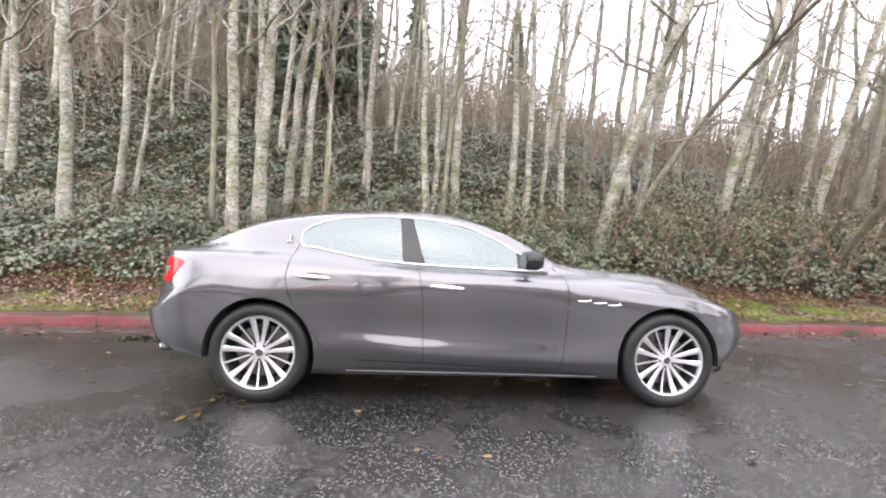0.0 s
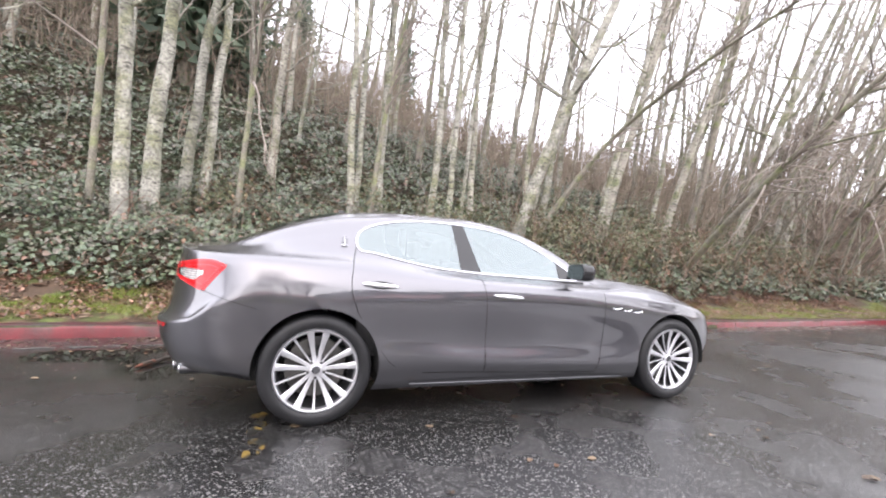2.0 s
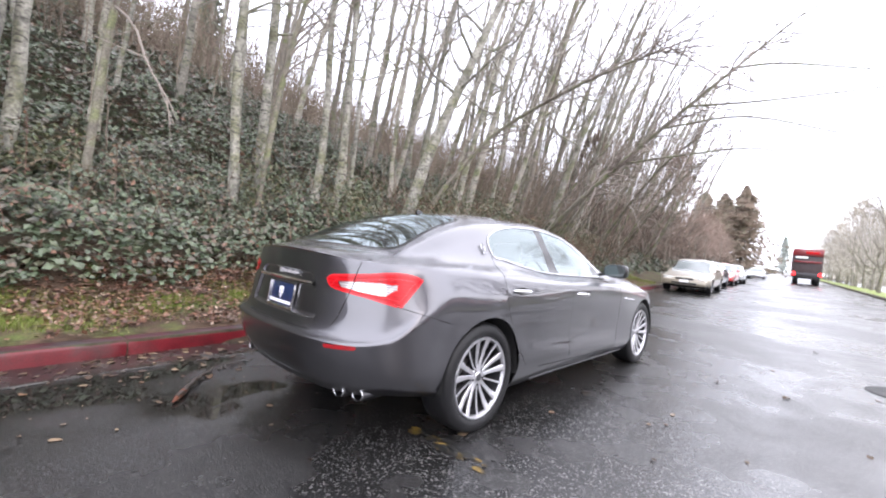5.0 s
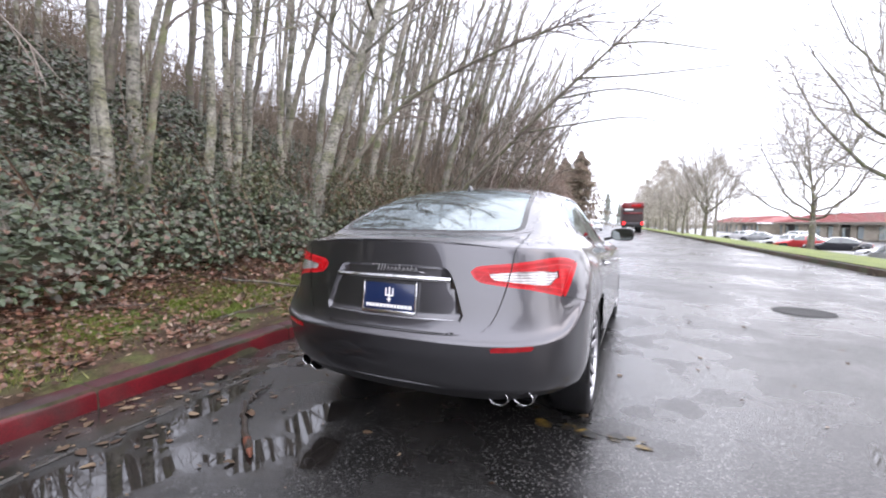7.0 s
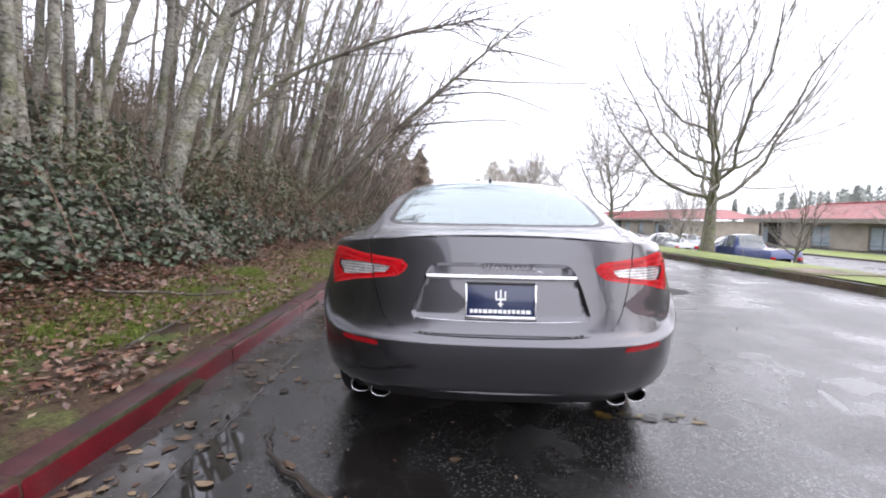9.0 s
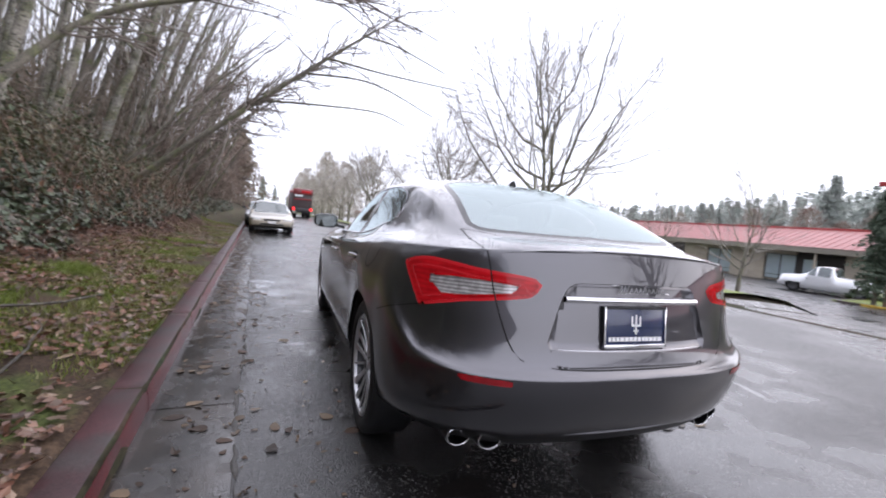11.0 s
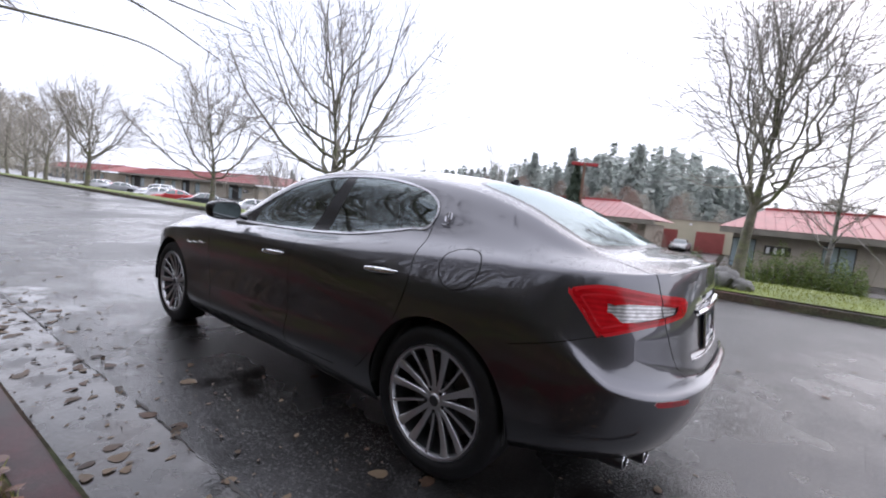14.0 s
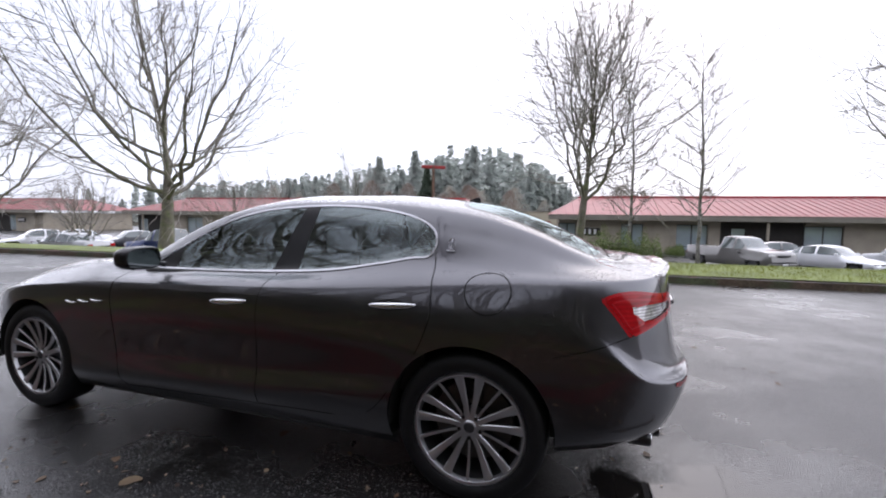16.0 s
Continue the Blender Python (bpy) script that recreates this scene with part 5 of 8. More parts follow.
# a plain three-pronged mark and a row of bars where the writing cannot be read
for y0, y1, z0, z1 in ((-.004, .004, .770, .846), (-.024, -.017, .806, .840), (.017, .024, .806, .840), (-.024, .024, .800, .808), (-.012, .012, .780, .786)):
    part("plate_mark", lean(box_bm(-.9545, -.951, y0, y1, z0, z1)), M_WHITE, plate, smooth=False)
yy = .135
while yy > -.13:
    wdt = RS.uniform(.012, .02)
    part("plate_bar", lean(box_bm(-.9545, -.951, yy - wdt, yy, .742, .758)), M_WHITE, plate, smooth=False)
    yy -= wdt + .005
M_SCRIPT = mat("bright_script_metal", (.5, .5, .52), rough=.3, metal=.8, vary=.05)
# slanting chrome strokes in place of the maker's script
def stroke(y0, z0, y1, z1, r=.0026):
    mid = ((y0 + y1) / 2 - .002, (z0 + z1) / 2)
    part("boot_script", tube_bm([(rear_x(y, .945) + .009, y, z) for y, z in ((y0, z0), mid, (y1, z1))], [r * .7, r, r * .7], 6), M_SCRIPT, car)


stroke(.118, .958, .066, .963, .0034)
for y in (.080, .062, .044):
    stroke(y + .004, .927, y - .008, .961, .003)
for k in range(8):
    y = .026 - k * .023
    stroke(y + .003, .930, y - .006, .951 + (.010 if k in (3, 6) else 0))
    stroke(y - .006, .949, y - .013, .931, .002)
stroke(-.160, .931, -.186, .927, .002)
for k in range(6):                                # short slanting strokes in place of the model's script
    y1 = -.452 - k * .019
    badge = tube_bm([(rear_x(y, z) + .002, y, z) for y, z in ((y1 + .006, .760), (y1 - .001, .772 + .003 * (k % 2)), (y1 - .007, .784))], [.0024, .0030, .0022], 6)
    part("model_badge", badge, M_SCRIPT, car)
part("badge_underline", tube_bm([(rear_x(y, .757) + .002, y, .757) for y in np.linspace(-.446, -.556, 5)], .0022, 6), M_SCRIPT, car)
gap_z = pchip([0, .30, .40, .46, .50, .53], [.640, .642, .648, .662, .685, .72])
part("lid_gap", tube_bm([(rear_x(y, float(gap_z(abs(y)))) - .0006, y, float(gap_z(abs(y)))) for y in np.linspace(-.53, .53, 45)], .003, 6), M_SEAM, car)
part("valance_line", tube_bm([(-.919 + .05 * (y / .5) ** 2, y, .366 + .004 * abs(y)) for y in np.linspace(-.46, .46, 17)], .006, 6), M_ALLOY_DARK, car)
lip = bmesh.new()
rows = []
for y in np.linspace(-.56, .56, 33):
    f = 1 - (abs(y) / .58) ** 4
    xe = -.30 - .597 * (1 - min(1, (abs(y) / .87) ** 2.6)) ** (1 / 2.6)
    rows.append([lip.verts.new((xe + dx, y, 1.075 - .02 * (y / .56) ** 2 + dz * f)) for dx, dz in ((.15, .001), (.06, .008), (.0, .019), (-.008, .016), (.004, .001))])
for p, q in zip(rows, rows[1:]):
    for k in range(4):
        lip.faces.new((p[k], p[k + 1], q[k + 1], q[k]))
bmesh.ops.recalc_face_normals(lip, faces=lip.faces[:])
part("boot_lip", lip, M_PAINT, car, "raised lip on the boot lid")
fin = bmesh.new()
prof = [(.17, 0), (.20, .012), (.25, .040), (.275, .048), (.283, .040), (.29, 0)]
prof = [(-x + .46, z) for x, z in prof]
a = [fin.verts.new((x, .016 if z == 0 else .005, 1.402 + z + (x - .2) * .14)) for x, z in prof]
b = [fin.verts.new((x, -.016 if z == 0 else -.005, 1.402 + z + (x - .2) * .14)) for x, z in prof]
fin.faces.new(a)
fin.faces.new(b[::-1])
for i in range(len(prof)):
    fin.faces.new((a[i], a[(i + 1) % 6], b[(i + 1) % 6], b[i]))
bmesh.ops.recalc_face_normals(fin, faces=fin.faces[:])
part("roof_antenna", fin, M_PIANO, car, "shark-fin roof antenna")
for sgn in (1, -1):
    part("wiper", tube_bm([(2.36, sgn * .10, 1.055), (2.33, sgn * .35, 1.055), (2.27, sgn * .60, 1.03)], [.010, .007, .005], 6), M_TRIM, car)


# cabin
def seat(x, y, w, rear=False):
    s = new("seat")
    s.parent = car
    s.location = (x, y, 0)
    part("cushion", box_bm(-.02, .50, -w / 2, w / 2, .48, .66, .05, 3), M_SEAT, s)
    back = box_bm(-.10, .04, -w / 2, w / 2, .60, 1.10, .05, 3)
    moved(back, Matrix.Translation((0, 0, .6)) @ Matrix.Rotation(radians(-18), 4, "Y") @ Matrix.Translation((0, 0, -.6)))
    part("backrest", back, M_SEAT, s)
    for hy in ((0,) if not rear else (-.36, .36)):
        part("headrest", moved(box_bm(-.29, -.19, hy - .13, hy + .13, 1.08 if not rear else 1.03, 1.24 if not rear else 1.17, .04, 3), Matrix()), M_SEAT, s)
        part("headrest_post", tube_bm([(-.20, hy, .98), (-.235, hy, 1.12)], .008, 6), M_CHROME, s)
    return s


seat(1.22, .37, .50)
seat(1.22, -.37, .50)
seat(.42, 0, 1.25, True)
part("dashboard", box_bm(1.82, 2.30, -.74, .74, .70, .975, .06, 3), M_DARK, car)
part("cabin_floor", box_bm(.1, 2.3, -.78, .78, .40, .47, .02), M_DARK, car)
part("parcel_shelf", box_bm(-.55, .22, -.60, .60, 1.03, 1.06, .01), M_DARK, car)
part("centre_tunnel", box_bm(.9, 1.85, -.12, .12, .47, .74, .04), M_DARK, car)
for sgn in (1, -1):
    part("door_card", box_bm(.25, 2.1, sgn * .80 - .02, sgn * .80 + .02, .45, .985, .015), M_DARK, car)
sw = bmesh.new()
ring = [Vector((0, .185 * math.cos(a), .185 * math.sin(a))) for a in np.linspace(0, 2 * math.pi, 29)]
V, Fq = tube_arrays([tuple(p) for p in ring], [.015] * 29, 8)
vs = [sw.verts.new(v) for v in V]
for f in Fq:
    sw.faces.new([vs[i] for i in f])
sw = join_bm(sw, box_bm(-.02, .03, -.06, .06, -.05, .05, .015), box_bm(-.01, .01, -.18, .18, -.015, .015, .005))
part("steering_wheel", moved(sw, Matrix.Translation((1.72, .37, .93)) @ Matrix.Rotation(radians(-22), 4, "Y")), M_DARK, car)


# ---- across the road: street trees, vehicles, buildings ----
def maple(seed, height, radius, fork=2.0, spread=.58, n_main=15, sprigs=12, fine=5):
    """A broad bare street tree: a leader with long boughs that bend upwards, many twigs."""
    rs = np.random.RandomState(seed)
    top = new("street_tree")
    t = np.linspace(0, 1, 16)
    tp = np.stack([.14 * np.sin(t * 5 + seed) * t * 4, .14 * np.cos(t * 4 + seed) * t * 4, -.3 + (height * .93 + .3) * t], 1)
    rad = radius * ((1 - t) ** 1.1 * np.interp(tp[:, 2], [0, fork, fork + 1.2], [.95, .85, .40]) + .25 * np.exp(-t * 26)) + .008
    V, F = tube_arrays(tp, rad, 12)
    V += rs.normal(0, radius * .02, V.shape) * np.repeat(rad / rad[0], 12)[:, None]
    tri_ob("trunk", V, F, M_MAPLE, top, smooth=True)
    TV, TF, to = [], [], 0

    def twig(p, r, sides):
        nonlocal to
        v, f = tube_arrays(p, r, sides)
        TV.append(v)
        TF.append(f + to)
        to += len(v)
    f0 = fork / height
    for i in range(n_main):
        s = f0 + (.58 - f0) * (i / n_main) ** 1.7
        at = np.array([np.interp(s / .93, t, tp[:, a]) for a in range(3)])
        az = i * 2.4 + rs.uniform(-.35, .35)
        ln = (height - fork) * (1.0 - .62 * (s - f0) / (1 - f0)) * rs.uniform(.68, .98)
        q = np.linspace(0, 1, 10)
        out = (1.0 - .45 * i / n_main) * spread / .5 * rs.uniform(.65, 1.2)
        up = .66 + .34 * rs.rand()
        p = at + np.stack([np.cos(az) * out * ln * q ** .8 * .8, np.sin(az) * out * ln * q ** .8 * .8, up * ln * (q * .40 + .46 * q ** 1.9)], 1)
        p[1:] += np.cumsum(rs.normal(0, ln * .017, (9, 3)), 0)
        r0 = radius * (.32 - .19 * i / n_main)
        r = r0 * (1 - q) ** .85 + .007
        v, f = tube_arrays(p, r, 7)
        tri_ob("bough", v, f, M_MAPLE, top, smooth=True)
        for j in range(sprigs):
            w = rs.uniform(.12, .98)
            b = np.array([np.interp(w, q, p[:, a]) for a in range(3)])
            low = 1 - i / n_main
            d = (p[-1] - p[0]) / np.linalg.norm(p[-1] - p[0]) * .75 + rs.normal(0, .55, 3) + np.array([np.cos(az) * .45 * low, np.sin(az) * .45 * low, .22 - .2 * low])
            d /= np.linalg.norm(d)
            tl = ln * (1.2 - w) * rs.uniform(.32, .66)
            qq = np.linspace(0, 1, 6)
            sp = b + d * tl * qq[:, None] + np.stack([0 * qq, 0 * qq, .16 * tl * qq ** 2], 1)
            sp[1:] += np.cumsum(rs.normal(0, tl * .03, (5, 3)), 0)
            twig(sp, np.interp(w, q, r) * .36 * (1 - qq) ** .8 + .006, 4)
            for k in range(fine):
                w2 = rs.uniform(.15, 1)
                b2 = np.array([np.interp(w2, qq, sp[:, a]) for a in range(3)])
                d2 = d + rs.normal(0, .5, 3) + (0, 0, .15)
                d2 /= np.linalg.norm(d2)
                l2 = max(.35, tl * rs.uniform(.3, .6))
                s2 = b2 + d2 * l2 * np.linspace(0, 1, 4)[:, None] + np.cumsum(rs.normal(0, l2 * .04, (4, 3)), 0)
                twig(s2, np.linspace(.0085, .005, 4), 3)
                b3 = s2[rs.randint(1, 4)]
                d3 = d2 + rs.normal(0, .5, 3)
                d3 /= np.linalg.norm(d3)
                twig(b3 + d3 * l2 * .7 * np.linspace(0, 1, 3)[:, None], np.linspace(.007, .005, 3), 3)
    tagged(tri_ob("twig_crown", np.concatenate(TV), np.concatenate(TF), M_MAPLE_TWIG, top), kind="stuff")
    return top


def lot(x, y):
    c, s = math.cos(ROAD_TURN), math.sin(ROAD_TURN)
    return float(terrain(x * c + y * s, -x * s + y * c))


for i, (x, y, h, r, fk, sp) in enumerate([(14.6, -9.4, 11.6, .27, 2.1, .40), (27.0, -9.7, 10.6, .19, 2.2, .34), (-.4, -12.2, 10.0, .165, 2.2, .19), (38.5, -6.0, 9.4, .18, 2.1, .34), (-10.6, -11.0, 9.2, .18, 2.0, .45)]):
    tr = maple(60 + i, h, r, fk, sp)
    tr.location = (x, y, lot(x, y))
    tr.rotation_euler = (0, 0, i * 1.3)
    tagged(tr, "broad bare street tree with wet dark bark on the lawn", "tree", "street trees")
base_tree = maple(71, 8.5, .15, 1.8, .30, 9, 8, 4)
tagged(base_tree, "bare street tree beside the road", "tree", "street trees")
spots2 = [(47.5, -5.2, 1.0, 20), (56, -5.2, .95, 80), (66, -5, 1.0, 140), (78, -4.4, 1.0, 200), (92, -4, 1.05, 260), (15.5, -13.5, .62, 30), (26, -14, .7, 75), (34, -18, .7, 120), (13.5, -21.5, .85, 10), (23, -26, .8, 45),
          (-14, -14.5, .95, 15), (108, -3, 1.1, 15), (125, -2, 1.1, 95), (40, -22, .8, 190)]
for i, (x, y, s, a) in enumerate(spots2):
    m = Matrix.Translation((x, y, lot(x, y))) @ pose(0, 0, 0, 0, 0, a) @ Matrix.Scale(s, 4)
    if i == 0:
        base_tree.matrix_basis = m
    else:
        copy_thing(base_tree, m)
for i, (x, y, h) in enumerate([(-3.2, -25, 10.5), (-6.9, -25, 12)]):
    b = bare_tree("birch_tree", h, .11, M_BARK, M_TWIG, (.01, 0), limbs=46, first=.2, spread=.8, twigs=12, reach=.28, seed=500 + i)
    b.location = (x, y, lot(x, y))
    tagged(b, "slim bare birch in front of the low building", "tree", "birches by the car park")

# leaning trees that reach over the road
M_BRANCH = M_MAPLE


def reach_tree(name, pts, r0, seed, twig_n, label, arms=(), longest=3.6):
    """A trunk bent along points, with long thin side branches."""
    rs = np.random.RandomState(seed)
    top = new(name)
    top.location = pts[0]
    p = smooth_loop(np.array(pts) - np.array(pts[0]), False, 7)
    q = np.linspace(0, 1, len(p))
    v, f = tube_arrays(p, r0 * (1 - q) ** .7 + .008, 8)
    tri_ob("trunk", v, f, M_BRANCH, top, smooth=True)
    TV, TF, to = [], [], 0
    for arm in arms:
        ap = smooth_loop(np.array(arm) - np.array(pts[0]), False, 6)
        v, f = tube_arrays(ap, np.linspace(.032, .012, len(ap)), 6)
        tri_ob("long_branch", v, f, M_BRANCH, top, smooth=True)
    for k in range(twig_n):
        w = rs.uniform(.3, .98)
        b = np.array([np.interp(w, q, p[:, a]) for a in range(3)])
        d = (p[-1] - p[len(p) // 2])
        d = d / np.linalg.norm(d) + rs.normal(0, .5, 3) + (0, 0, -.05)
        d /= np.linalg.norm(d)
        ln = rs.uniform(.8, longest) * (1.2 - .5 * w)
        qq = np.linspace(0, 1, 7)
        sp = b + d * ln * qq[:, None] + np.stack([0 * qq, 0 * qq, -.15 * ln * qq ** 2], 1)
        sp[1:] += np.cumsum(rs.normal(0, ln * .02, (6, 3)), 0)
        v, f = tube_arrays(sp, (r0 * .22 * (1 - w) + .012) * (1 - qq) + .004, 5)
        TV.append(v), TF.append(f + to)
        to += len(v)
        for _ in range(7):
            w2 = rs.uniform(.2, .95)
            b2 = np.array([np.interp(w2, qq, sp[:, a]) for a in range(3)])
            d2 = d + rs.normal(0, .6, 3)
            d2 /= np.linalg.norm(d2)
            s2 = b2 + d2 * ln * rs.uniform(.15, .35) * np.linspace(0, 1, 4)[:, None]
            v, f = tube_arrays(s2, np.linspace(.008, .005, 4), 3)
            TV.append(v), TF.append(f + to)
            to += len(v)
    tagged(tri_ob("twig_crown", np.concatenate(TV), np.concatenate(TF), M_TWIG, top), kind="stuff")
    return tagged(top, label, "tree", "trees of the wooded bank")


reach_tree("leaning_tree", [(5.9, 6.3, 1.3), (6.6, 5.6, 2.9), (7.15, 4.5, 4.3), (7.1, 2.2, 5.15), (7.1, -.1, 5.65)], .075, 11, 30, "thin dark tree that leans out over the road")
reach_tree("leaning_tree", [(11.0, 5.7, 1.0), (10.3, 3.7, 2.6), (10.0, 1.85, 4.15), (10.0, .27, 5.5), (10.0, -1.7, 7.1)], .085, 12, 60, "bent tree whose long thin branches droop over the road",
           ([(10.0, 2.2, 3.85), (10.0, .75, 3.98), (10.0, -.8, 4.05), (10.0, -1.7, 3.8)], [(10.0, 1.15, 4.75), (10.0, -.65, 4.82), (10.0, -2.5, 4.2)],
            [(10.0, .55, 5.25), (10.0, -1.03, 5.14), (10.0, -3.2, 5.1)], [(10.0, -.3, 6.05), (10.0, -1.3, 5.95), (10.0, -2.8, 5.5)]), 1.8)
lean_rs = np.random.RandomState(77)
for k in range(12):
    bx, by = 11.5 + k * 1.35 + lean_rs.uniform(-.5, .5), lean_rs.uniform(5.4, 7.2)
    ov = lean_rs.uniform(2.2, 5.2)
    hh = lean_rs.uniform(5.2, 8.2)
    reach_tree("leaning_tree", [(bx, by, .9), (bx - .25, by - ov * .28, hh * .40), (bx - .5, by - ov * .62, hh * .72), (bx - .8, by - ov, hh)], lean_rs.uniform(.04, .07), 200 + k, 16,
               "slender tree that leans out towards the road", (), 2.2)
for k, (bx, by) in enumerate([(-3.6, 5.9), (-1.2, 6.3), (1.6, 6.4)]):
    reach_tree("leaning_tree", [(bx, by, 1.3), (bx + .2, by - .5, 4.5), (bx + .5, by - 1.6, 7.4), (bx + .8, by - 3.6, 9.6)], .06, 240 + k, 30, "tall tree whose thin branches spread high over the car", (), 2.6)
reach_tree("leaning_tree", [(19.5, 7.0, 1.0), (18.6, 5.0, 3.6), (17.2, 3.0, 5.4), (15.6, .8, 6.4)], .075, 13, 34, "bent tree with drooping twigs over the road")
reach_tree("leaning_tree", [(24.5, 7.6, 1.0), (23.6, 5.6, 3.6), (22.2, 3.6, 5.6), (20.6, 1.2, 7.0)], .08, 14, 30, "bent tree with drooping twigs over the road")


def misty_tree(seed, height, width, material, low=.12):
    """A far leafless tree: trunk, limbs and a dense ragged crown of fine twigs."""
    r = np.random.RandomState(seed)
    top = new("far_tree")
    v, f = tube_arrays([(0, 0, -.3), (.1, 0, height * .4), (0, .1, height * .9)], [height * .02, height * .013, .03], 6)
    tri_ob("trunk", v, f, M_BARK_GREY, top, smooth=True)
    k = 1500
    t = low + (1 - low) * r.rand(k)
    az = r.uniform(0, 6.28, k)
    prof = np.interp(t, [0, .15, .35, .6, .85, 1.0], [.35, .7, 1.0, .85, .45, .05])
    rad = width * prof * (1 + .25 * np.sin(az * 3 + seed + t * 7)) * r.rand(k) ** .5
    P = np.stack([np.cos(az) * rad, np.sin(az) * rad, height * t], 1)
    d = np.stack([np.cos(az) * .6, np.sin(az) * .6, .9 + 0 * az], 1) + r.normal(0, .45, (k, 3))
    d /= np.linalg.norm(d, axis=1)[:, None]
    ln = height * r.uniform(.05, .13, k)
    side = np.cross(d, r.normal(size=(k, 3)))
    side /= np.linalg.norm(side, axis=1)[:, None]
    V = np.stack([P - side * .035, P + side * .035, P + d * ln[:, None]], 1).reshape(-1, 3)
    tagged(tri_ob("crown", V, np.arange(3 * k).reshape(-1, 3), material, top), kind="stuff")
    return top


# M_MIST: twig colour lifted to a pale grey-olive in place of distance haze.
M_MIST = mat("haze_pale_twigs", (.42, .39, .33), rough=.8, vary=.25, scale=.6, island=.3)
M_RUST = mat("rust_brown_twigs", (.25, .19, .155), rough=.8, vary=.25, scale=.6, island=.3)
mrs = np.random.RandomState(52)
M_DEAD = mat("dark_dead_brush", (.15, .115, .09), rough=.85, vary=.3, scale=.8, island=.35)
for mm, lb, spots3 in ((M_MIST, "far bare tree, haze mixed into its pale grey-olive twigs", [(70 + k * 4.2 + mrs.uniform(-2, 2), -8.5 - mrs.uniform(0, 9), mrs.uniform(.85, 1.35)) for k in range(22)] + [(mrs.uniform(-30, 60), mrs.uniform(-92, -70), mrs.uniform(.5, .95)) for k in range(26)]),
                       (M_DEAD, "dark brown leafless thicket tree at the wood's edge", [(20 + k * 1.4, 4.3 + mrs.uniform(0, 2.4), mrs.uniform(.42, .72)) for k in range(18)]),
                       (M_RUST, "far bare tree with rust-brown twigs", [(34 + k * 3.2 + mrs.uniform(-1, 1), 4.6 + mrs.uniform(0, 4), mrs.uniform(.45, .95)) for k in range(20)] + [(mrs.uniform(4, 40), mrs.uniform(-75, -56), mrs.uniform(.7, 1.0)) for k in range(14)] + [(5.2, -31.5, .30), (3.6, -33.0, .26)])):
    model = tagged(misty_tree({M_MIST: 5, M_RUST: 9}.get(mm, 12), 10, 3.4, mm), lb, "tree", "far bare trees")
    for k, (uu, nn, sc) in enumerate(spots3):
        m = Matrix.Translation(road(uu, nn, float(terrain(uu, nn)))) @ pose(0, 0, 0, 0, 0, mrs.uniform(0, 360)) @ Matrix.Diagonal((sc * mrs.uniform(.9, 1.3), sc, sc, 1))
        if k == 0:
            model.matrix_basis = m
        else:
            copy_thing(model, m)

# ---- vehicles ----
M_CARGLASS = mat("dark_vehicle_glass", (0.06, 0.08, 0.08), rough=0.06, spec=.9, vary=.2, scale=2, coat=1.0)
M_HEAD = mat("clear_headlamp", (0.6, 0.6, 0.58), rough=0.15, metal=.3, coat=1.0)
M_TAIL_ON = emit("lit_tail_lamp", (0.9, 0.02, 0.02), 2.5)


def paint(name, col, rough=.3):
    return mat(name, col, rough=rough, metal=.25, coat=.8, vary=.05, scale=2)


SEDAN = dict(xs=[0, .02, .08, .16, .27, .345, .42, .53, .64, .72, .79, .86, .96, 1.0], top=[.50, .62, .70, .77, .86, 1.12, 1.36, 1.42, 1.40, 1.33, 1.16, 1.0, .97, .72],
             glass=(.27, .86), screen=(.27, .42), rear=(.69, .86))
WAGON = dict(xs=[0, .02, .08, .16, .25, .32, .40, .53, .68, .82, .92, .97, 1.0], top=[.6, .78, .9, .98, 1.08, 1.36, 1.58, 1.66, 1.65, 1.60, 1.45, 1.05, .8], glass=(.25, .97), screen=(.25, .40), rear=(.86, .97))
PICKUP = dict(xs=[0, .015, .05, .15, .24, .30, .36, .44, .53, .555, .575, .7, .985, 1.0], top=[.6, .95, 1.08, 1.13, 1.18, 1.45, 1.75, 1.82, 1.80, 1.45, 1.20, 1.17, 1.17, .75], glass=(.24, .56), screen=(.24, .36), rear=(.53, .575))


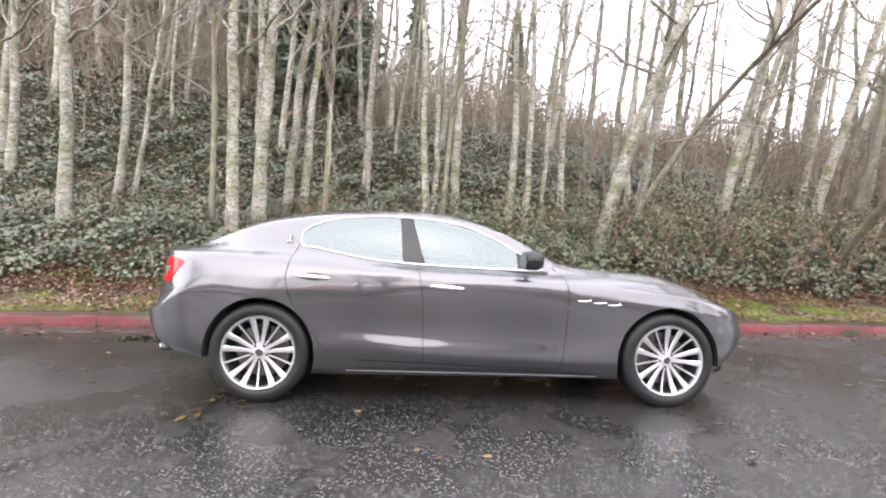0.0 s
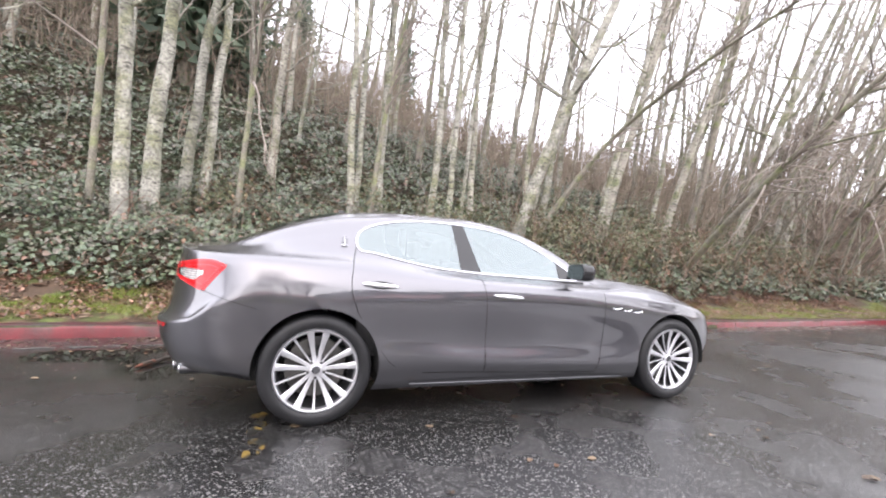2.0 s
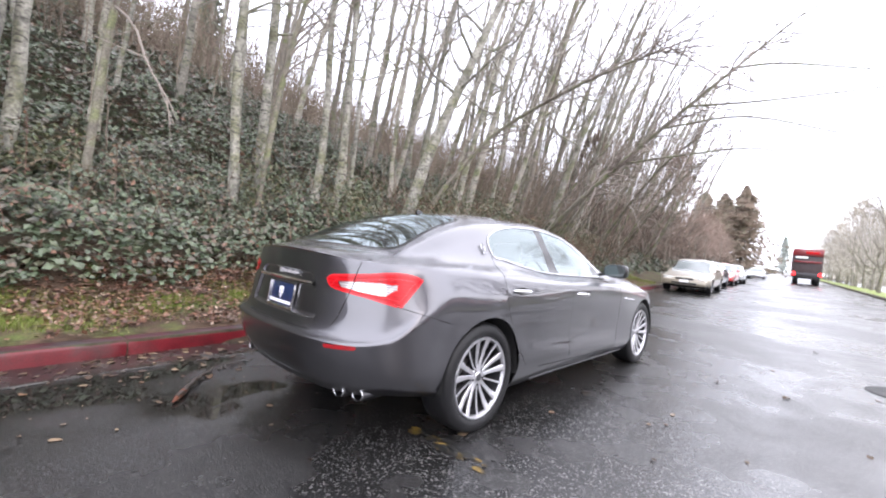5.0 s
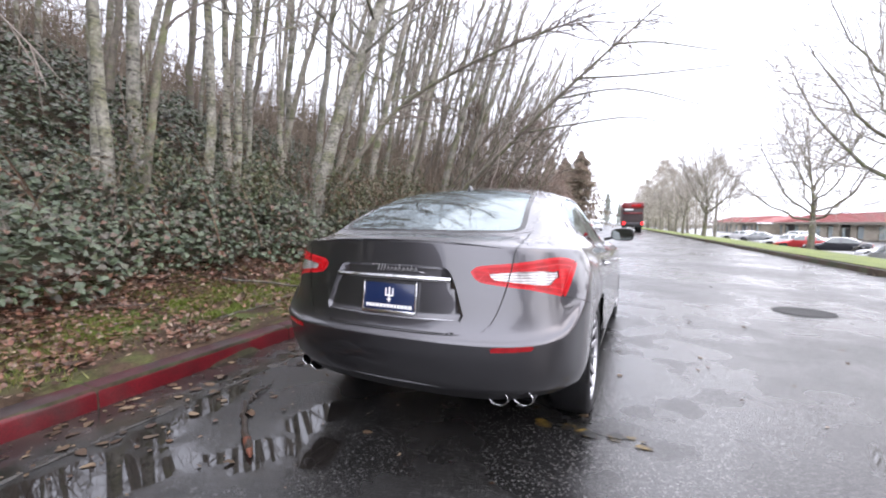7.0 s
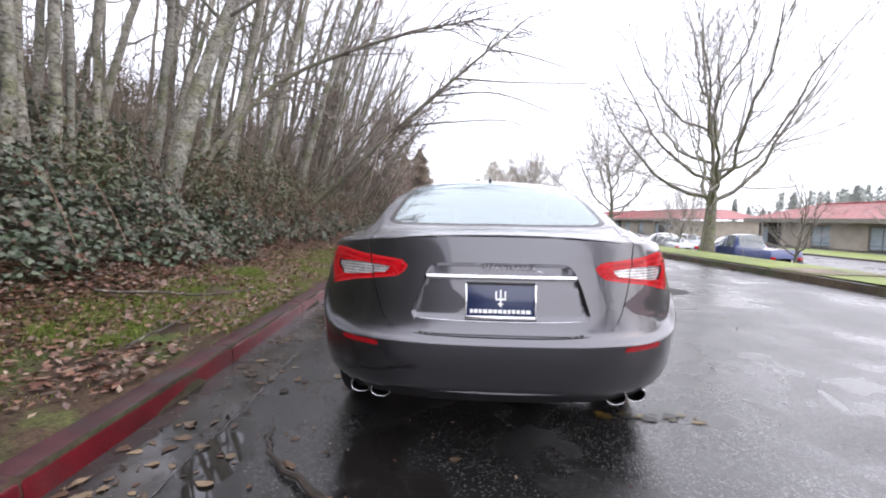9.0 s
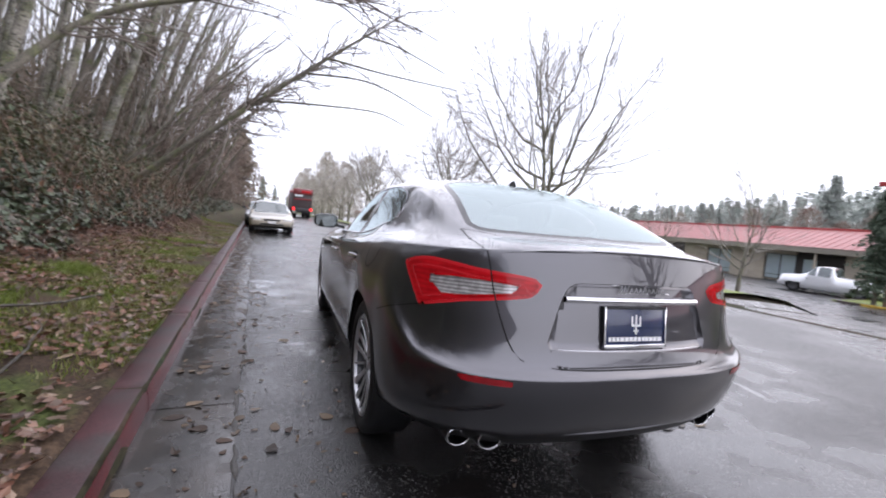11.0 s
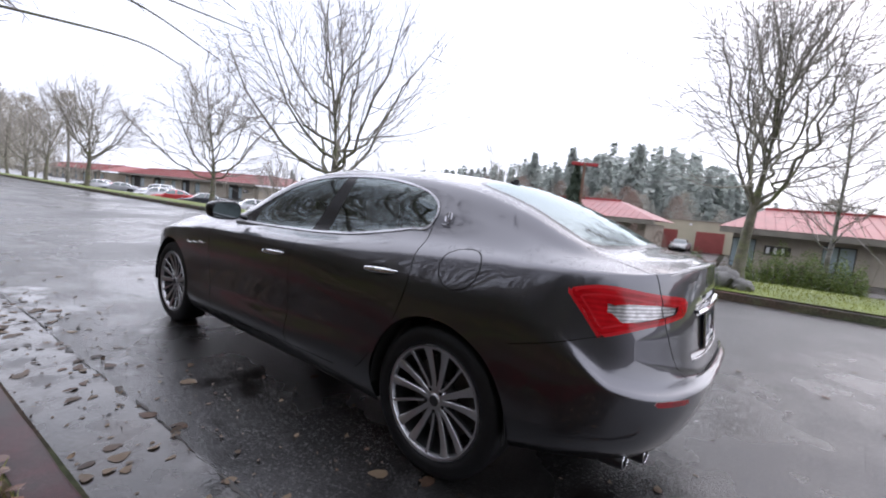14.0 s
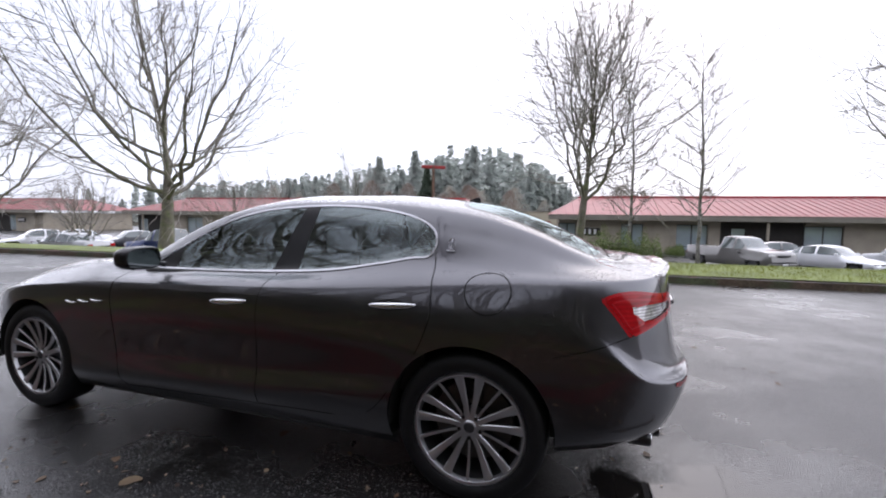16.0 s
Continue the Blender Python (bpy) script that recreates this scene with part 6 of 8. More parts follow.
def vehicle(name, L, W, material, shape, hz=1.0, detail=True):
    """A parked vehicle: its front end at x = 0, its length along +x."""
    top = new(name)
    k = pchip(shape["xs"], shape["top"])
    xs = np.unique(np.r_[np.linspace(0, 1, 49), shape["xs"]])
    w = W / 2
    rows = []
    for x in xs:
        zt = float(k(x)) * hz
        corner = (1 - max(0, .06 - x) / .06 * .18) * (1 - max(0, x - .95) / .05 * .14)
        ww = w * corner
        zb = min(zt - .02, (.93 if shape is not PICKUP else 1.15) * hz)
        cab = zt > zb + .12
        ye, ze = (ww * .70, zt - .05) if cab else (ww * .80, zt - .012)
        lowz = .26 if .08 < x < .93 else .34
        rows.append([(x * L, ww * .90, lowz), (x * L, ww * .985, lowz + .12), (x * L, ww, min(.62 * hz, zb - .02)), (x * L, ww * .95, zb), (x * L, (ww * .95 + ye) / 2 + .012, (zb + ze) / 2), (x * L, ye, ze), (x * L, ww * .38, zt - .008), (x * L, 0, zt)])
    G = np.array(rows)
    ni, nj = G.shape[:2]
    g0, g1 = shape["glass"]
    wheels_x = (.185 * L, .80 * L) if shape is not PICKUP else (.165 * L, .79 * L)
    R = .33 if shape is SEDAN else .39
    body_f, side_f, screen_f, rear_f = [], [], [], []
    V = np.concatenate([G.reshape(-1, 3), (G * (1, -1, 1)).reshape(-1, 3)])
    off = ni * nj
    for i in range(ni - 1):
        xm = (xs[i] + xs[i + 1]) / 2
        for j in range(nj - 1):
            q = [i * nj + j, (i + 1) * nj + j, (i + 1) * nj + j + 1, i * nj + j + 1]
            c = G[i:i + 2, j:j + 2].reshape(-1, 3).mean(0)
            if j < 2 and any(math.hypot(c[0] - a, c[2] - R) < R + .045 for a in wheels_x):
                continue
            zt = float(k(xm)) * hz
            cab = zt > (.93 if shape is not PICKUP else 1.15) * hz + .10
            dst = body_f
            if cab and j in (3, 4) and g0 + .05 < xm < g1 - .04:
                pil = min(abs(xm - p) for p in ((g0 + g1) / 2 - .01, shape["rear"][0] + .02))
                dst = body_f if pil < .012 else side_f
            elif j >= 5 and shape["screen"][0] < xm < shape["screen"][1]:
                dst = screen_f
            elif j >= 5 and shape["rear"][0] < xm < shape["rear"][1] and zt > .98 * hz:
                dst = rear_f
            dst.append(q[::-1])
            dst.append([a + off for a in q])
    mid = (g0 + g1) / 2 - .01
    panes = {}
    for f in side_f:
        c = V[list(f)].mean(0)
        panes.setdefault((c[1] > 0, c[0] / L > mid, c[0] / L > shape["rear"][0] + .02), []).append(f)
    for nm, fs, mm in [("body", body_f, material)] + [("side_window", fs, M_CARGLASS) for fs in panes.values()] + [("windscreen", screen_f, M_CARGLASS), ("rear_glass", rear_f, M_CARGLASS)]:
        if fs:
            used = sorted({a for f in fs for a in f})
            ix = {a: n for n, a in enumerate(used)}
            ob = mesh_ob(nm, V[used], [[ix[a] for a in f] for f in fs], mm, top)
            bm = bmesh.new()
            bm.from_mesh(ob.data)
            bmesh.ops.remove_doubles(bm, verts=bm.verts[:], dist=.0005)
            bm.to_mesh(ob.data)
            bm.free()
    for ax in wheels_x:
        for s in (1, -1):
            wh = part("wheel", moved(lathe_bm([(R * .62, s * .10), (R * .9, s * .115), (R, s * .08), (R, -s * .1)], steps=24), Matrix.Translation((ax, s * (w - .13), R))), M_TYRE, top)
            part("rim", moved(lathe_bm([(.001, s * .07), (R * .2, s * .075), (R * .55, s * .085), (R * .64, s * .105)], steps=20), Matrix.Translation((ax, s * (w - .13), R))), M_ALLOY_DARK, wh)
    part("underside", box_bm(.06 * L, .95 * L, -w * .82, w * .82, .22, .5), M_UNDER, top, smooth=False)
    if detail:
        zf = shape["top"][1] * hz
        for s in (1, -1):
            part("headlamp", box_bm(.012 * L, .06 * L, s * w * .68 - .17, s * w * .68 + .17, zf - .10, zf + .02, .02), M_HEAD, top)
            part("tail_lamp", box_bm(.975 * L, 1.003 * L, s * w * .72 - .12, s * w * .72 + .12, .66 * hz, .82 * hz, .015), M_RED, top)
            part("door_mirror", box_bm(shape["screen"][0] * L + .28, shape["screen"][0] * L + .40, s * (w + .06) - .08, s * (w + .06) + .08, .93 * hz, 1.05 * hz, .03), material, top)
        part("grille", box_bm(-.012, .06, -w * .36, w * .36, zf - .10, zf - .01, .01), M_TRIM, top)
        part("front_bumper", box_bm(-.05, .14, -w * .90, w * .90, .32 * hz, .54 * hz, .05), material, top)
        part("air_intake", box_bm(-.058, .02, -w * .5, w * .5, .36 * hz, .43 * hz, .01), M_TRIM, top)
        part("number_plate", box_bm(-.066, -.05, -.16, .16, .43 * hz, .53 * hz, .003), M_WHITE, top)
        part("rear_bumper", box_bm(L - .12, L + .05, -w * .88, w * .88, .34 * hz, .58 * hz, .05), material, top)
    return top


P_GOLD, P_DARK, P_SILVER, P_WHITE = paint("champagne_paint", (.27, .24, .185)), paint("black_blue_paint", (.02, .022, .03)), paint("silver_paint", (.36, .37, .38)), paint("white_paint", (.75, .76, .78))
P_RED, P_BLUE, P_GREY = paint("red_paint", (.45, .03, .03)), paint("navy_paint", (.014, .032, .13)), paint("pewter_paint", (.13, .125, .118))


def park(ob, x, y, deg, z=None, label="", group="cars in the car park", category="car"):
    ob.location = (x, y, (lot(x, y) + .036) if z is None else z)
    ob.rotation_euler = (0, 0, radians(deg))
    return tagged(ob, label, category, group)


RT = math.degrees(ROAD_TURN)
for u, n, mm, sh, nm, lb in ((17.2, .82, P_GOLD, SEDAN, "parked_sedan", "champagne gold sedan parked at the kerb, facing oncoming traffic"), (23.3, 1.12, P_DARK, SEDAN, "parked_sedan", "dark sedan parked at the kerb"),
                             (29.4, 1.05, P_RED, SEDAN, "parked_sedan", "red sedan parked at the kerb"), (35.4, 1.0, P_SILVER, SEDAN, "parked_sedan", "silver sedan parked at the kerb"),
                             (62, .6, P_WHITE, SEDAN, "parked_sedan", "white sedan parked far along the kerb")):
    v = vehicle(nm, 4.75, 1.80, mm, sh)
    p = road(u, n)
    park(v, p.x, p.y, RT, 0.0, lb, "cars parked along the kerb")


def lorry():
    """The back of a red and black flatbed lorry with a high load, its tail lamps lit."""
    t = new("lorry")
    red, black = paint("lorry_red", (.17, .016, .02)), M_TRIM
    part("chassis", box_bm(0, 8, -1.05, 1.05, .65, .95, .03), black, t)
    part("load", box_bm(.1, 6.0, -1.2, 1.2, 1.15, 3.3, .08), mat("faded_load_cover", (.055, .04, .042), rough=.6, vary=.3, scale=2), t, "dark load under a cover")
    part("headboard", box_bm(5.9, 6.1, -1.25, 1.25, .95, 3.7, .04), red, t)
    part("cab", box_bm(6.2, 8.2, -1.2, 1.2, .7, 3.1, .12), red, t)
    part("tailboard", box_bm(-.08, .02, -1.22, 1.22, .95, 1.25, .02), M_ALLOY_DARK, t)
    part("top_panel", box_bm(-.02, .3, -1.22, 1.22, 3.0, 3.75, .05), red, t)
    part("sign_panel", box_bm(-.05, .0, -.9, .2, 3.2, 3.5, .01), M_RED, t)
    part("bar_panel", box_bm(-.06, .0, .0, 1.0, 2.75, 2.95, .01), M_WHITE, t)
    part("red_band", box_bm(-.05, .0, -1.1, 1.1, 2.3, 2.5, .01), red, t)
    for s in (1, -1):
        part("tail_lamp", box_bm(-.14, -.06, s * 1.05 - .14, s * 1.05 + .14, .98, 1.3, .02), M_TAIL_ON, t, "lit red tail lamp")
        for xw in (1.0, 2.2, 7.2):
            part("wheel", moved(lathe_bm([(.001, 0), (.3, .02), (.48, .1), (.5, .0), (.5, -.3)], steps=24), Matrix.Translation((xw, s * .95, .5)) @ Matrix.Scale(s, 4, (0, 1, 0))), M_TYRE, t)
    return t


park(lorry(), 55.58, -0.36, RT, 0.0, "red and black lorry with a high dark load, brake lamps lit", "", "lorry")

# ---- low office buildings with red metal roofs ----
M_WALL = mat("tan_rendered_wall", (0.38, 0.335, 0.265), rough=.8, vary=.15, scale=1, fine=.1, fscale=20, bump=.1)
M_FASCIA = mat("brown_grey_fascia", (0.23, 0.21, 0.17), rough=.6, vary=.15, scale=1)
M_ROOF = mat("red_metal_roof", (0.29, 0.10, 0.095), rough=.42, metal=.25, vary=.15, scale=.8)
M_ROOF_EDGE = mat("red_roof_ridge", (0.33, 0.03, 0.03), rough=.4, vary=.1)
M_WIN = mat("pale_blind_window", (0.33, 0.40, 0.42), rough=.12, coat=1.0, vary=.1, scale=1)
# Near-black brown: painted shade for the entries, and the sign panels' own colour.
M_SHADE_AND_SIGN = mat("dark_entry_shade_and_sign", (0.03, 0.026, 0.022), rough=.7, vary=.2)
M_FRAME = mat("dark_window_frame", (0.05, 0.05, 0.05), rough=.5)
M_SHED = mat("cream_shed_wall", (0.44, 0.40, 0.29), rough=.8, vary=.1, scale=.7)
M_DOOR = mat("brick_red_roller_door", (0.26, 0.06, 0.05), rough=.6, vary=.12, scale=1.5)


def office(name, length, z0, bays, label, depth=14.0, wall_h=2.75, hip=3.0, facing=1):
    """A long one-storey office: front wall along +x with bays, deep eaves, a sloping red roof with standing seams."""
    b = new(name)
    part("wall", box_bm(0, length, .35, depth, 0, wall_h), M_WALL, b, smooth=False)
    x = 0.0
    for kind, w in bays:
        if x + w > length:
            break
        if kind == "wall":
            part("wall_panel", box_bm(x, x + w, 0, .36, 0, wall_h, .01), M_WALL, b, smooth=False)
        elif kind == "window":
            win = part("window", box_bm(x, x + w, .22, .30, .15, wall_h - .35), M_FRAME, b, smooth=False)
            for k in range(2):
                part("pane", box_bm(x + .06 + k * w / 2, x + w / 2 - .06 + k * w / 2, .19, .225, .55, wall_h - .42), M_WIN, win, smooth=False)
                part("lower_pane", box_bm(x + .06 + k * w / 2, x + w / 2 - .06 + k * w / 2, .19, .225, .2, .5), M_WIN, win, smooth=False)
            part("lintel", box_bm(x, x + w, 0, .36, wall_h - .32, wall_h), M_WALL, b, smooth=False)
        elif kind == "sign":
            part("wall_panel", box_bm(x, x + w, 0, .36, 0, wall_h, .01), M_WALL, b, smooth=False)
            sg = part("wall_sign", box_bm(x + w * .2, x + w * .8, -.05, 0.0, 1.3, 2.0, .01), M_SHADE_AND_SIGN, b, "dark sign panel with white bars")
            for k in range(3):
                part("sign_bar", box_bm(x + w * .25 + k * w * .17, x + w * .25 + k * w * .17 + .2, -.07, -.05, 1.42, 1.88), M_WHITE, sg, smooth=False)
        else:
            # Dark sheet before the wall stands for the deep shade of the entry.
            part("entry_recess", box_bm(x, x + w, .30, .34, 0, wall_h - .1), M_SHADE_AND_SIGN, b, smooth=False)
            part("entry_post", box_bm(x + w * .5, x + w * .5 + .16, -.9, -.74, 0, wall_h), M_WALL, b, smooth=False)
            part("entry_door", box_bm(x + w * .15, x + w * .15 + .95, .22, .31, 0, 2.1, .01), M_WIN, b, smooth=False)
        x += w
    part("fascia", box_bm(-.9, length + .9, -1.15, -1.0, wall_h - .05, wall_h + .42, .01), M_FASCIA, b, smooth=False)
    part("soffit", box_bm(-.9, length + .9, -1.1, .5, wall_h, wall_h + .06), M_FASCIA, b, smooth=False)
    rf = bmesh.new()
    e0, e1, zt, ze = -1.2, depth * .36, wall_h + 2.15, wall_h + .40
    A = [rf.verts.new(v) for v in ((-1, e0, ze), (length + 1, e0, ze), (length + 1 - hip, e1, zt), (-1 + hip, e1, zt), (length + 1, depth + .5, ze), (-1, depth + .5, ze), (length + 1 - hip, depth - e1, zt), (-1 + hip, depth - e1, zt))]
    for f in ((0, 1, 2, 3), (1, 4, 6, 2), (4, 5, 7, 6), (5, 0, 3, 7), (3, 2, 6, 7)):
        rf.faces.new([A[i] for i in f])
    roof = part("roof", rf, M_ROOF, b, "sloping red metal roof with standing seams", smooth=False)
    part("ridge_cap", box_bm(-1 + hip - .1, length + 1 - hip + .1, e1 - .12, e1 + .12, zt - .03, zt + .14, .02), M_ROOF_EDGE, roof, smooth=False)
    rib = None
    xx = -.6
    while xx < length + .6:
        lim = 1.0
        if xx < -1 + hip:
            lim = (xx + 1) / hip
        if xx > length + 1 - hip:
            lim = (length + 1 - xx) / hip
        if rib is None or lim < .999:
            r = part("roof_seam", tube_bm([(0, e0, ze + .02), (0, e0 + (e1 - e0) * max(lim, .05), ze + .02 + (zt - ze) * max(lim, .05))], .03, 4), M_ROOF, roof, smooth=False)
            if lim >= .999:
                rib = r
        else:
            r = new("roof_seam", rib.data)
            r.parent = roof
        r.location.x = xx
        xx += .62
    return tagged(b, label, "building")


BAYS = [("window", 1.5), ("sign", 2.6), ("wall", 1.2), ("window", 1.8), ("wall", 2.6), ("window", 2.4), ("wall", .9), ("entry", 6.0), ("window", 2.6), ("wall", 5.2), ("entry", 3.4), ("window", 2.4), ("wall", 3), ("window", 2.4),
        ("wall", 2.5), ("entry", 4), ("wall", 2), ("window", 2.4), ("wall", 4), ("window", 2.4), ("wall", 4), ("entry", 4)] * 2
b4 = office("office_building", 58, 0, BAYS, "long low tan office building with a red metal roof")
b4.location = (1.5, -37.2, -1.45)
b4.rotation_euler = (0, 0, math.pi + ROAD_TURN)
b2 = office("office_building", 46, 0, list(reversed(BAYS)), "low tan office building with a red hipped roof beyond the driveway", depth=13, hip=4.5)
b2.location = (54.5, -37.5, -1.45)
b2.rotation_euler = (0, 0, math.pi + ROAD_TURN)
b1 = office("office_building", 60, 0, BAYS[5:], "distant low office building with a red metal roof")
b1.location = (134, -34, -1.45)
b1.rotation_euler = (0, 0, math.pi + ROAD_TURN)
b5 = office("office_building", 55, 0, BAYS[9:], "far low office building with a red roof past the parked cars")
b5.location = (192, -27, -1.45)
b5.rotation_euler = (0, 0, math.pi + ROAD_TURN)


def shed():
    s = new("storage_shed")
    part("wall", box_bm(0, 13, 0, 10, 0, 3.6, .02), M_SHED, s, smooth=False)
    part("coping", box_bm(-.1, 13.1, -.1, 10.1, 3.6, 3.72, .01), M_FASCIA, s, smooth=False)
    for x in (3.1, 8.0):
        d = part("roller_door", box_bm(x, x + 2.95, -.04, .0, 0, 2.4), M_DOOR, s, "closed brick-red roller door", smooth=False)
        for k in range(8):
            part("door_slat", box_bm(x + .03, x + 2.92, -.07, -.038, .03 + k * .295, .30 + k * .295, .01), M_DOOR, d, smooth=False)
    for x in (2.2, 7.2):
        part("wall_lamp", box_bm(x, x + .25, -.15, 0, 3.05, 3.3, .02), M_WHITE, s)
    return tagged(s, "cream flat-roofed shed with brick-red roller doors", "shed")


sh = shed()
sh.location = (14.5, -56.6, -1.42)
sh.rotation_euler = (0, 0, math.pi + ROAD_TURN * .3)

for nm, L, W, mm, shp, x, y, d, lb, cat in (("pickup_truck", 5.5, 1.95, P_GREY, PICKUP, -10.2, -22.7, -60, "grey pickup truck parked beyond the lawn", "pickup"), ("sedan", 4.6, 1.8, P_WHITE, SEDAN, -14.6, -23.4, -52, "white sedan parked beyond the lawn", "car"),
                                            ("sedan", 4.6, 1.8, P_SILVER, SEDAN, -18.4, -23.2, -52, "silver sedan parked beyond the lawn", "car"), ("sedan", 4.6, 1.8, P_GREY, SEDAN, -15.0, -29.5, -5, "dark grey sedan by the building", "car"),
                                            ("suv", 4.7, 1.85, P_SILVER, WAGON, -22.5, -29, -5, "silver estate car by the building", "car"),
                                            ("pickup_truck", 5.2, 1.85, P_BLUE, PICKUP, 23.4, -14.7, 185, "navy blue pickup truck with its tail to the driveway", "pickup"), ("sedan", 4.6, 1.8, P_SILVER, SEDAN, 29.4, -13.2, 188, "silver sedan with a wet bonnet", "car"),
                                            ("sedan", 4.6, 1.8, P_DARK, SEDAN, 32, -18, 250, "black sedan in the car park", "car"), ("sedan", 4.6, 1.8, P_WHITE, SEDAN, 36.5, -16.8, 250, "white sedan in the car park", "car"),
                                            ("sedan", 4.6, 1.8, P_WHITE, SEDAN, 38, -15.5, 250, "white sedan in the car park", "car"), ("sedan", 4.6, 1.8, P_RED, SEDAN, 52, -14, 250, "red sedan in the car park", "car"), ("sedan", 4.6, 1.8, P_WHITE, SEDAN, 57, -14, 250, "white sedan in the car park", "car"),
                                            ("sedan", 4.6, 1.8, P_DARK, SEDAN, 47, -15, 250, "black sedan in the car park", "car"),
                                            ("sedan", 4.6, 1.8, P_RED, SEDAN, 92, -18.2, 200, "bright red sedan far across the car park", "car"), ("sedan", 4.6, 1.8, P_WHITE, SEDAN, 80, -13.5, 250, "white sedan far across the car park", "car"),
                                            ("sedan", 4.6, 1.8, P_SILVER, SEDAN, 73, -14.5, 250, "silver sedan far across the car park", "car"), ("suv", 4.7, 1.85, P_WHITE, WAGON, 68, -17.5, 250, "white estate car far across the car park", "car"),
                                            ("sedan", 4.6, 1.8, P_WHITE, SEDAN, 62.5, -17, 250, "white sedan far across the car park", "car"),
                                            ("pickup_truck", 5.4, 1.95, P_WHITE, PICKUP, 17.6, -32.0, 190, "white pickup truck in front of the office", "pickup"), ("sedan", 4.6, 1.8, P_SILVER, SEDAN, 7.6, -52, -90, "silver car between the roller doors", "car")):
    park(vehicle(nm, L, W, mm, shp), x, y, d, None, lb, "cars in the car park", cat)

# sign pole, white post, shrubs, boulders by the driveway
pole = new("sign_pole")
part("post", tube_bm([(0, 0, -.3), (0, 0, 6.6)], [.12, .10], 12), mat("weathered_pole_wood", (.17, .10, .065), rough=.8, vary=.3, scale=4), pole)
part("cross_board", box_bm(-.95, .95, -.06, .06, 6.4, 6.65, .02), M_ROOF_EDGE, pole, "red cross board")
pole.location = (10.6, -28.7, lot(10.6, -28.7) + .1)
pole.rotation_euler = (0, 0, .6)
tagged(pole, "wooden pole with a red cross board", "pole")
post = new("marker_post")
part("shaft", box_bm(-.12, .12, -.12, .12, 0, 1.25, .02), M_SHED, post)
part("cap", box_bm(-.16, .16, -.16, .16, 1.25, 1.4, .03), M_WHITE, post)
post.location = (7.9, -33, lot(7.9, -33) + .1)
tagged(post, "short cream marker post beside the driveway", "post")
kerb_y = tagged(new("driveway_kerb"), "yellow-painted kerb of the driveway island", "kerb", kind="structure")
def kerb_run(points, material):
    """A low kerb along a line of places on the car park."""
    V, F = [], []
    for k, (u, n) in enumerate(points):
        a, b = points[max(k - 1, 0)], points[min(k + 1, len(points) - 1)]
        d = Vector((b[0] - a[0], b[1] - a[1], 0)).normalized()
        z = float(terrain(u, n))
        for off, h in ((0, -.05), (0, .13), (.03, .15), (.16, .15), (.16, -.05)):
            V.append(road(u - d.y * off, n + d.x * off, z + h))
    for k in range(len(points) - 1):
        for i in range(4):
            F.append((5 * k + i, 5 * k + 5 + i, 5 * k + 6 + i, 5 * k + 1 + i))
    mesh_ob("kerb_stone", V, F, material, kerb_y).data.set_sharp_from_angle(angle=radians(40))


kerb_run([(10.9, -36), (10.9, -29.2), (10.3, -28.5), (9.4, -28.5)], M_FAR_KERB)
kerb_run([(41, -29.9), (32, -29.9), (24, -29.9)], M_FAR_KERB)
kerb_run([(9.4, -28.5), (8.4, -28.7), (7.6, -29.3), (7.2, -30.3), (7.2, -33), (7.2, -36)], M_YELLOW)


# ---- ivy, brambles, fallen leaves, grass ----
def leaf_material(name, cols, rough=.35, spec=.5, thin=0.0):
    """Leaves whose colour differs from one to the next."""
    m = bpy.data.materials.new(name)
    m.use_nodes = True
    n, l = m.node_tree.nodes, m.node_tree.links
    p = n["Principled BSDF"]
    p.inputs["Roughness"].default_value = rough
    p.inputs["Specular IOR Level"].default_value = spec
    g = n.new("ShaderNodeNewGeometry")
    r = n.new("ShaderNodeValToRGB")
    r.color_ramp.elements[0].color = (*cols[0], 1)
    r.color_ramp.elements[1].color = (*cols[-1], 1)
    for k, c in enumerate(cols[1:-1]):
        e = r.color_ramp.elements.new((k + 1) / (len(cols) - 1))
        e.color = (*c, 1)
    l.new(g.outputs["Random Per Island"], r.inputs[0])
    l.new(r.outputs[0], p.inputs["Base Color"])
    if thin:                                   # light that comes through thin needles
        tr, mx = n.new("ShaderNodeBsdfTranslucent"), n.new("ShaderNodeMixShader")
        l.new(r.outputs[0], tr.inputs[0])
        mx.inputs[0].default_value = thin
        l.new(p.outputs[0], mx.inputs[1])
        l.new(tr.outputs[0], mx.inputs[2])
        l.new(mx.outputs[0], n["Material Output"].inputs[0])
    return m


M_IVY = leaf_material("ivy_leaves", [(.029, .047, .022), (.055, .078, .040), (.086, .108, .062), (.041, .055, .032), (.073, .098, .046), (.075, .064, .045), (.057, .055, .038), (.12, .058, .034)], .38, .5)
M_LITTER = leaf_material("fallen_leaves", [(.07, .034, .023), (.15, .07, .042), (.035, .019, .014), (.20, .105, .065), (.14, .055, .032), (.05, .028, .02), (.27, .19, .13)], .36)
M_ROAD_LEAF = leaf_material("wet_road_leaves", [(.055, .034, .022), (.11, .075, .045), (.026, .018, .013), (.07, .038, .022), (.15, .11, .07), (.038, .026, .019), (.20, .145, .09), (.085, .057, .034), (.11, .055, .026)], .5, .3)
M_GRASS = leaf_material("verge_grass", [(.09, .125, .014), (.12, .155, .02), (.16, .18, .035), (.19, .17, .06), (.10, .08, .04)], .5)
M_CONIFER = leaf_material("conifer_needles", [(.06, .085, .058), (.08, .11, .072), (.10, .13, .085), (.07, .095, .07)], .7, .4, .25)
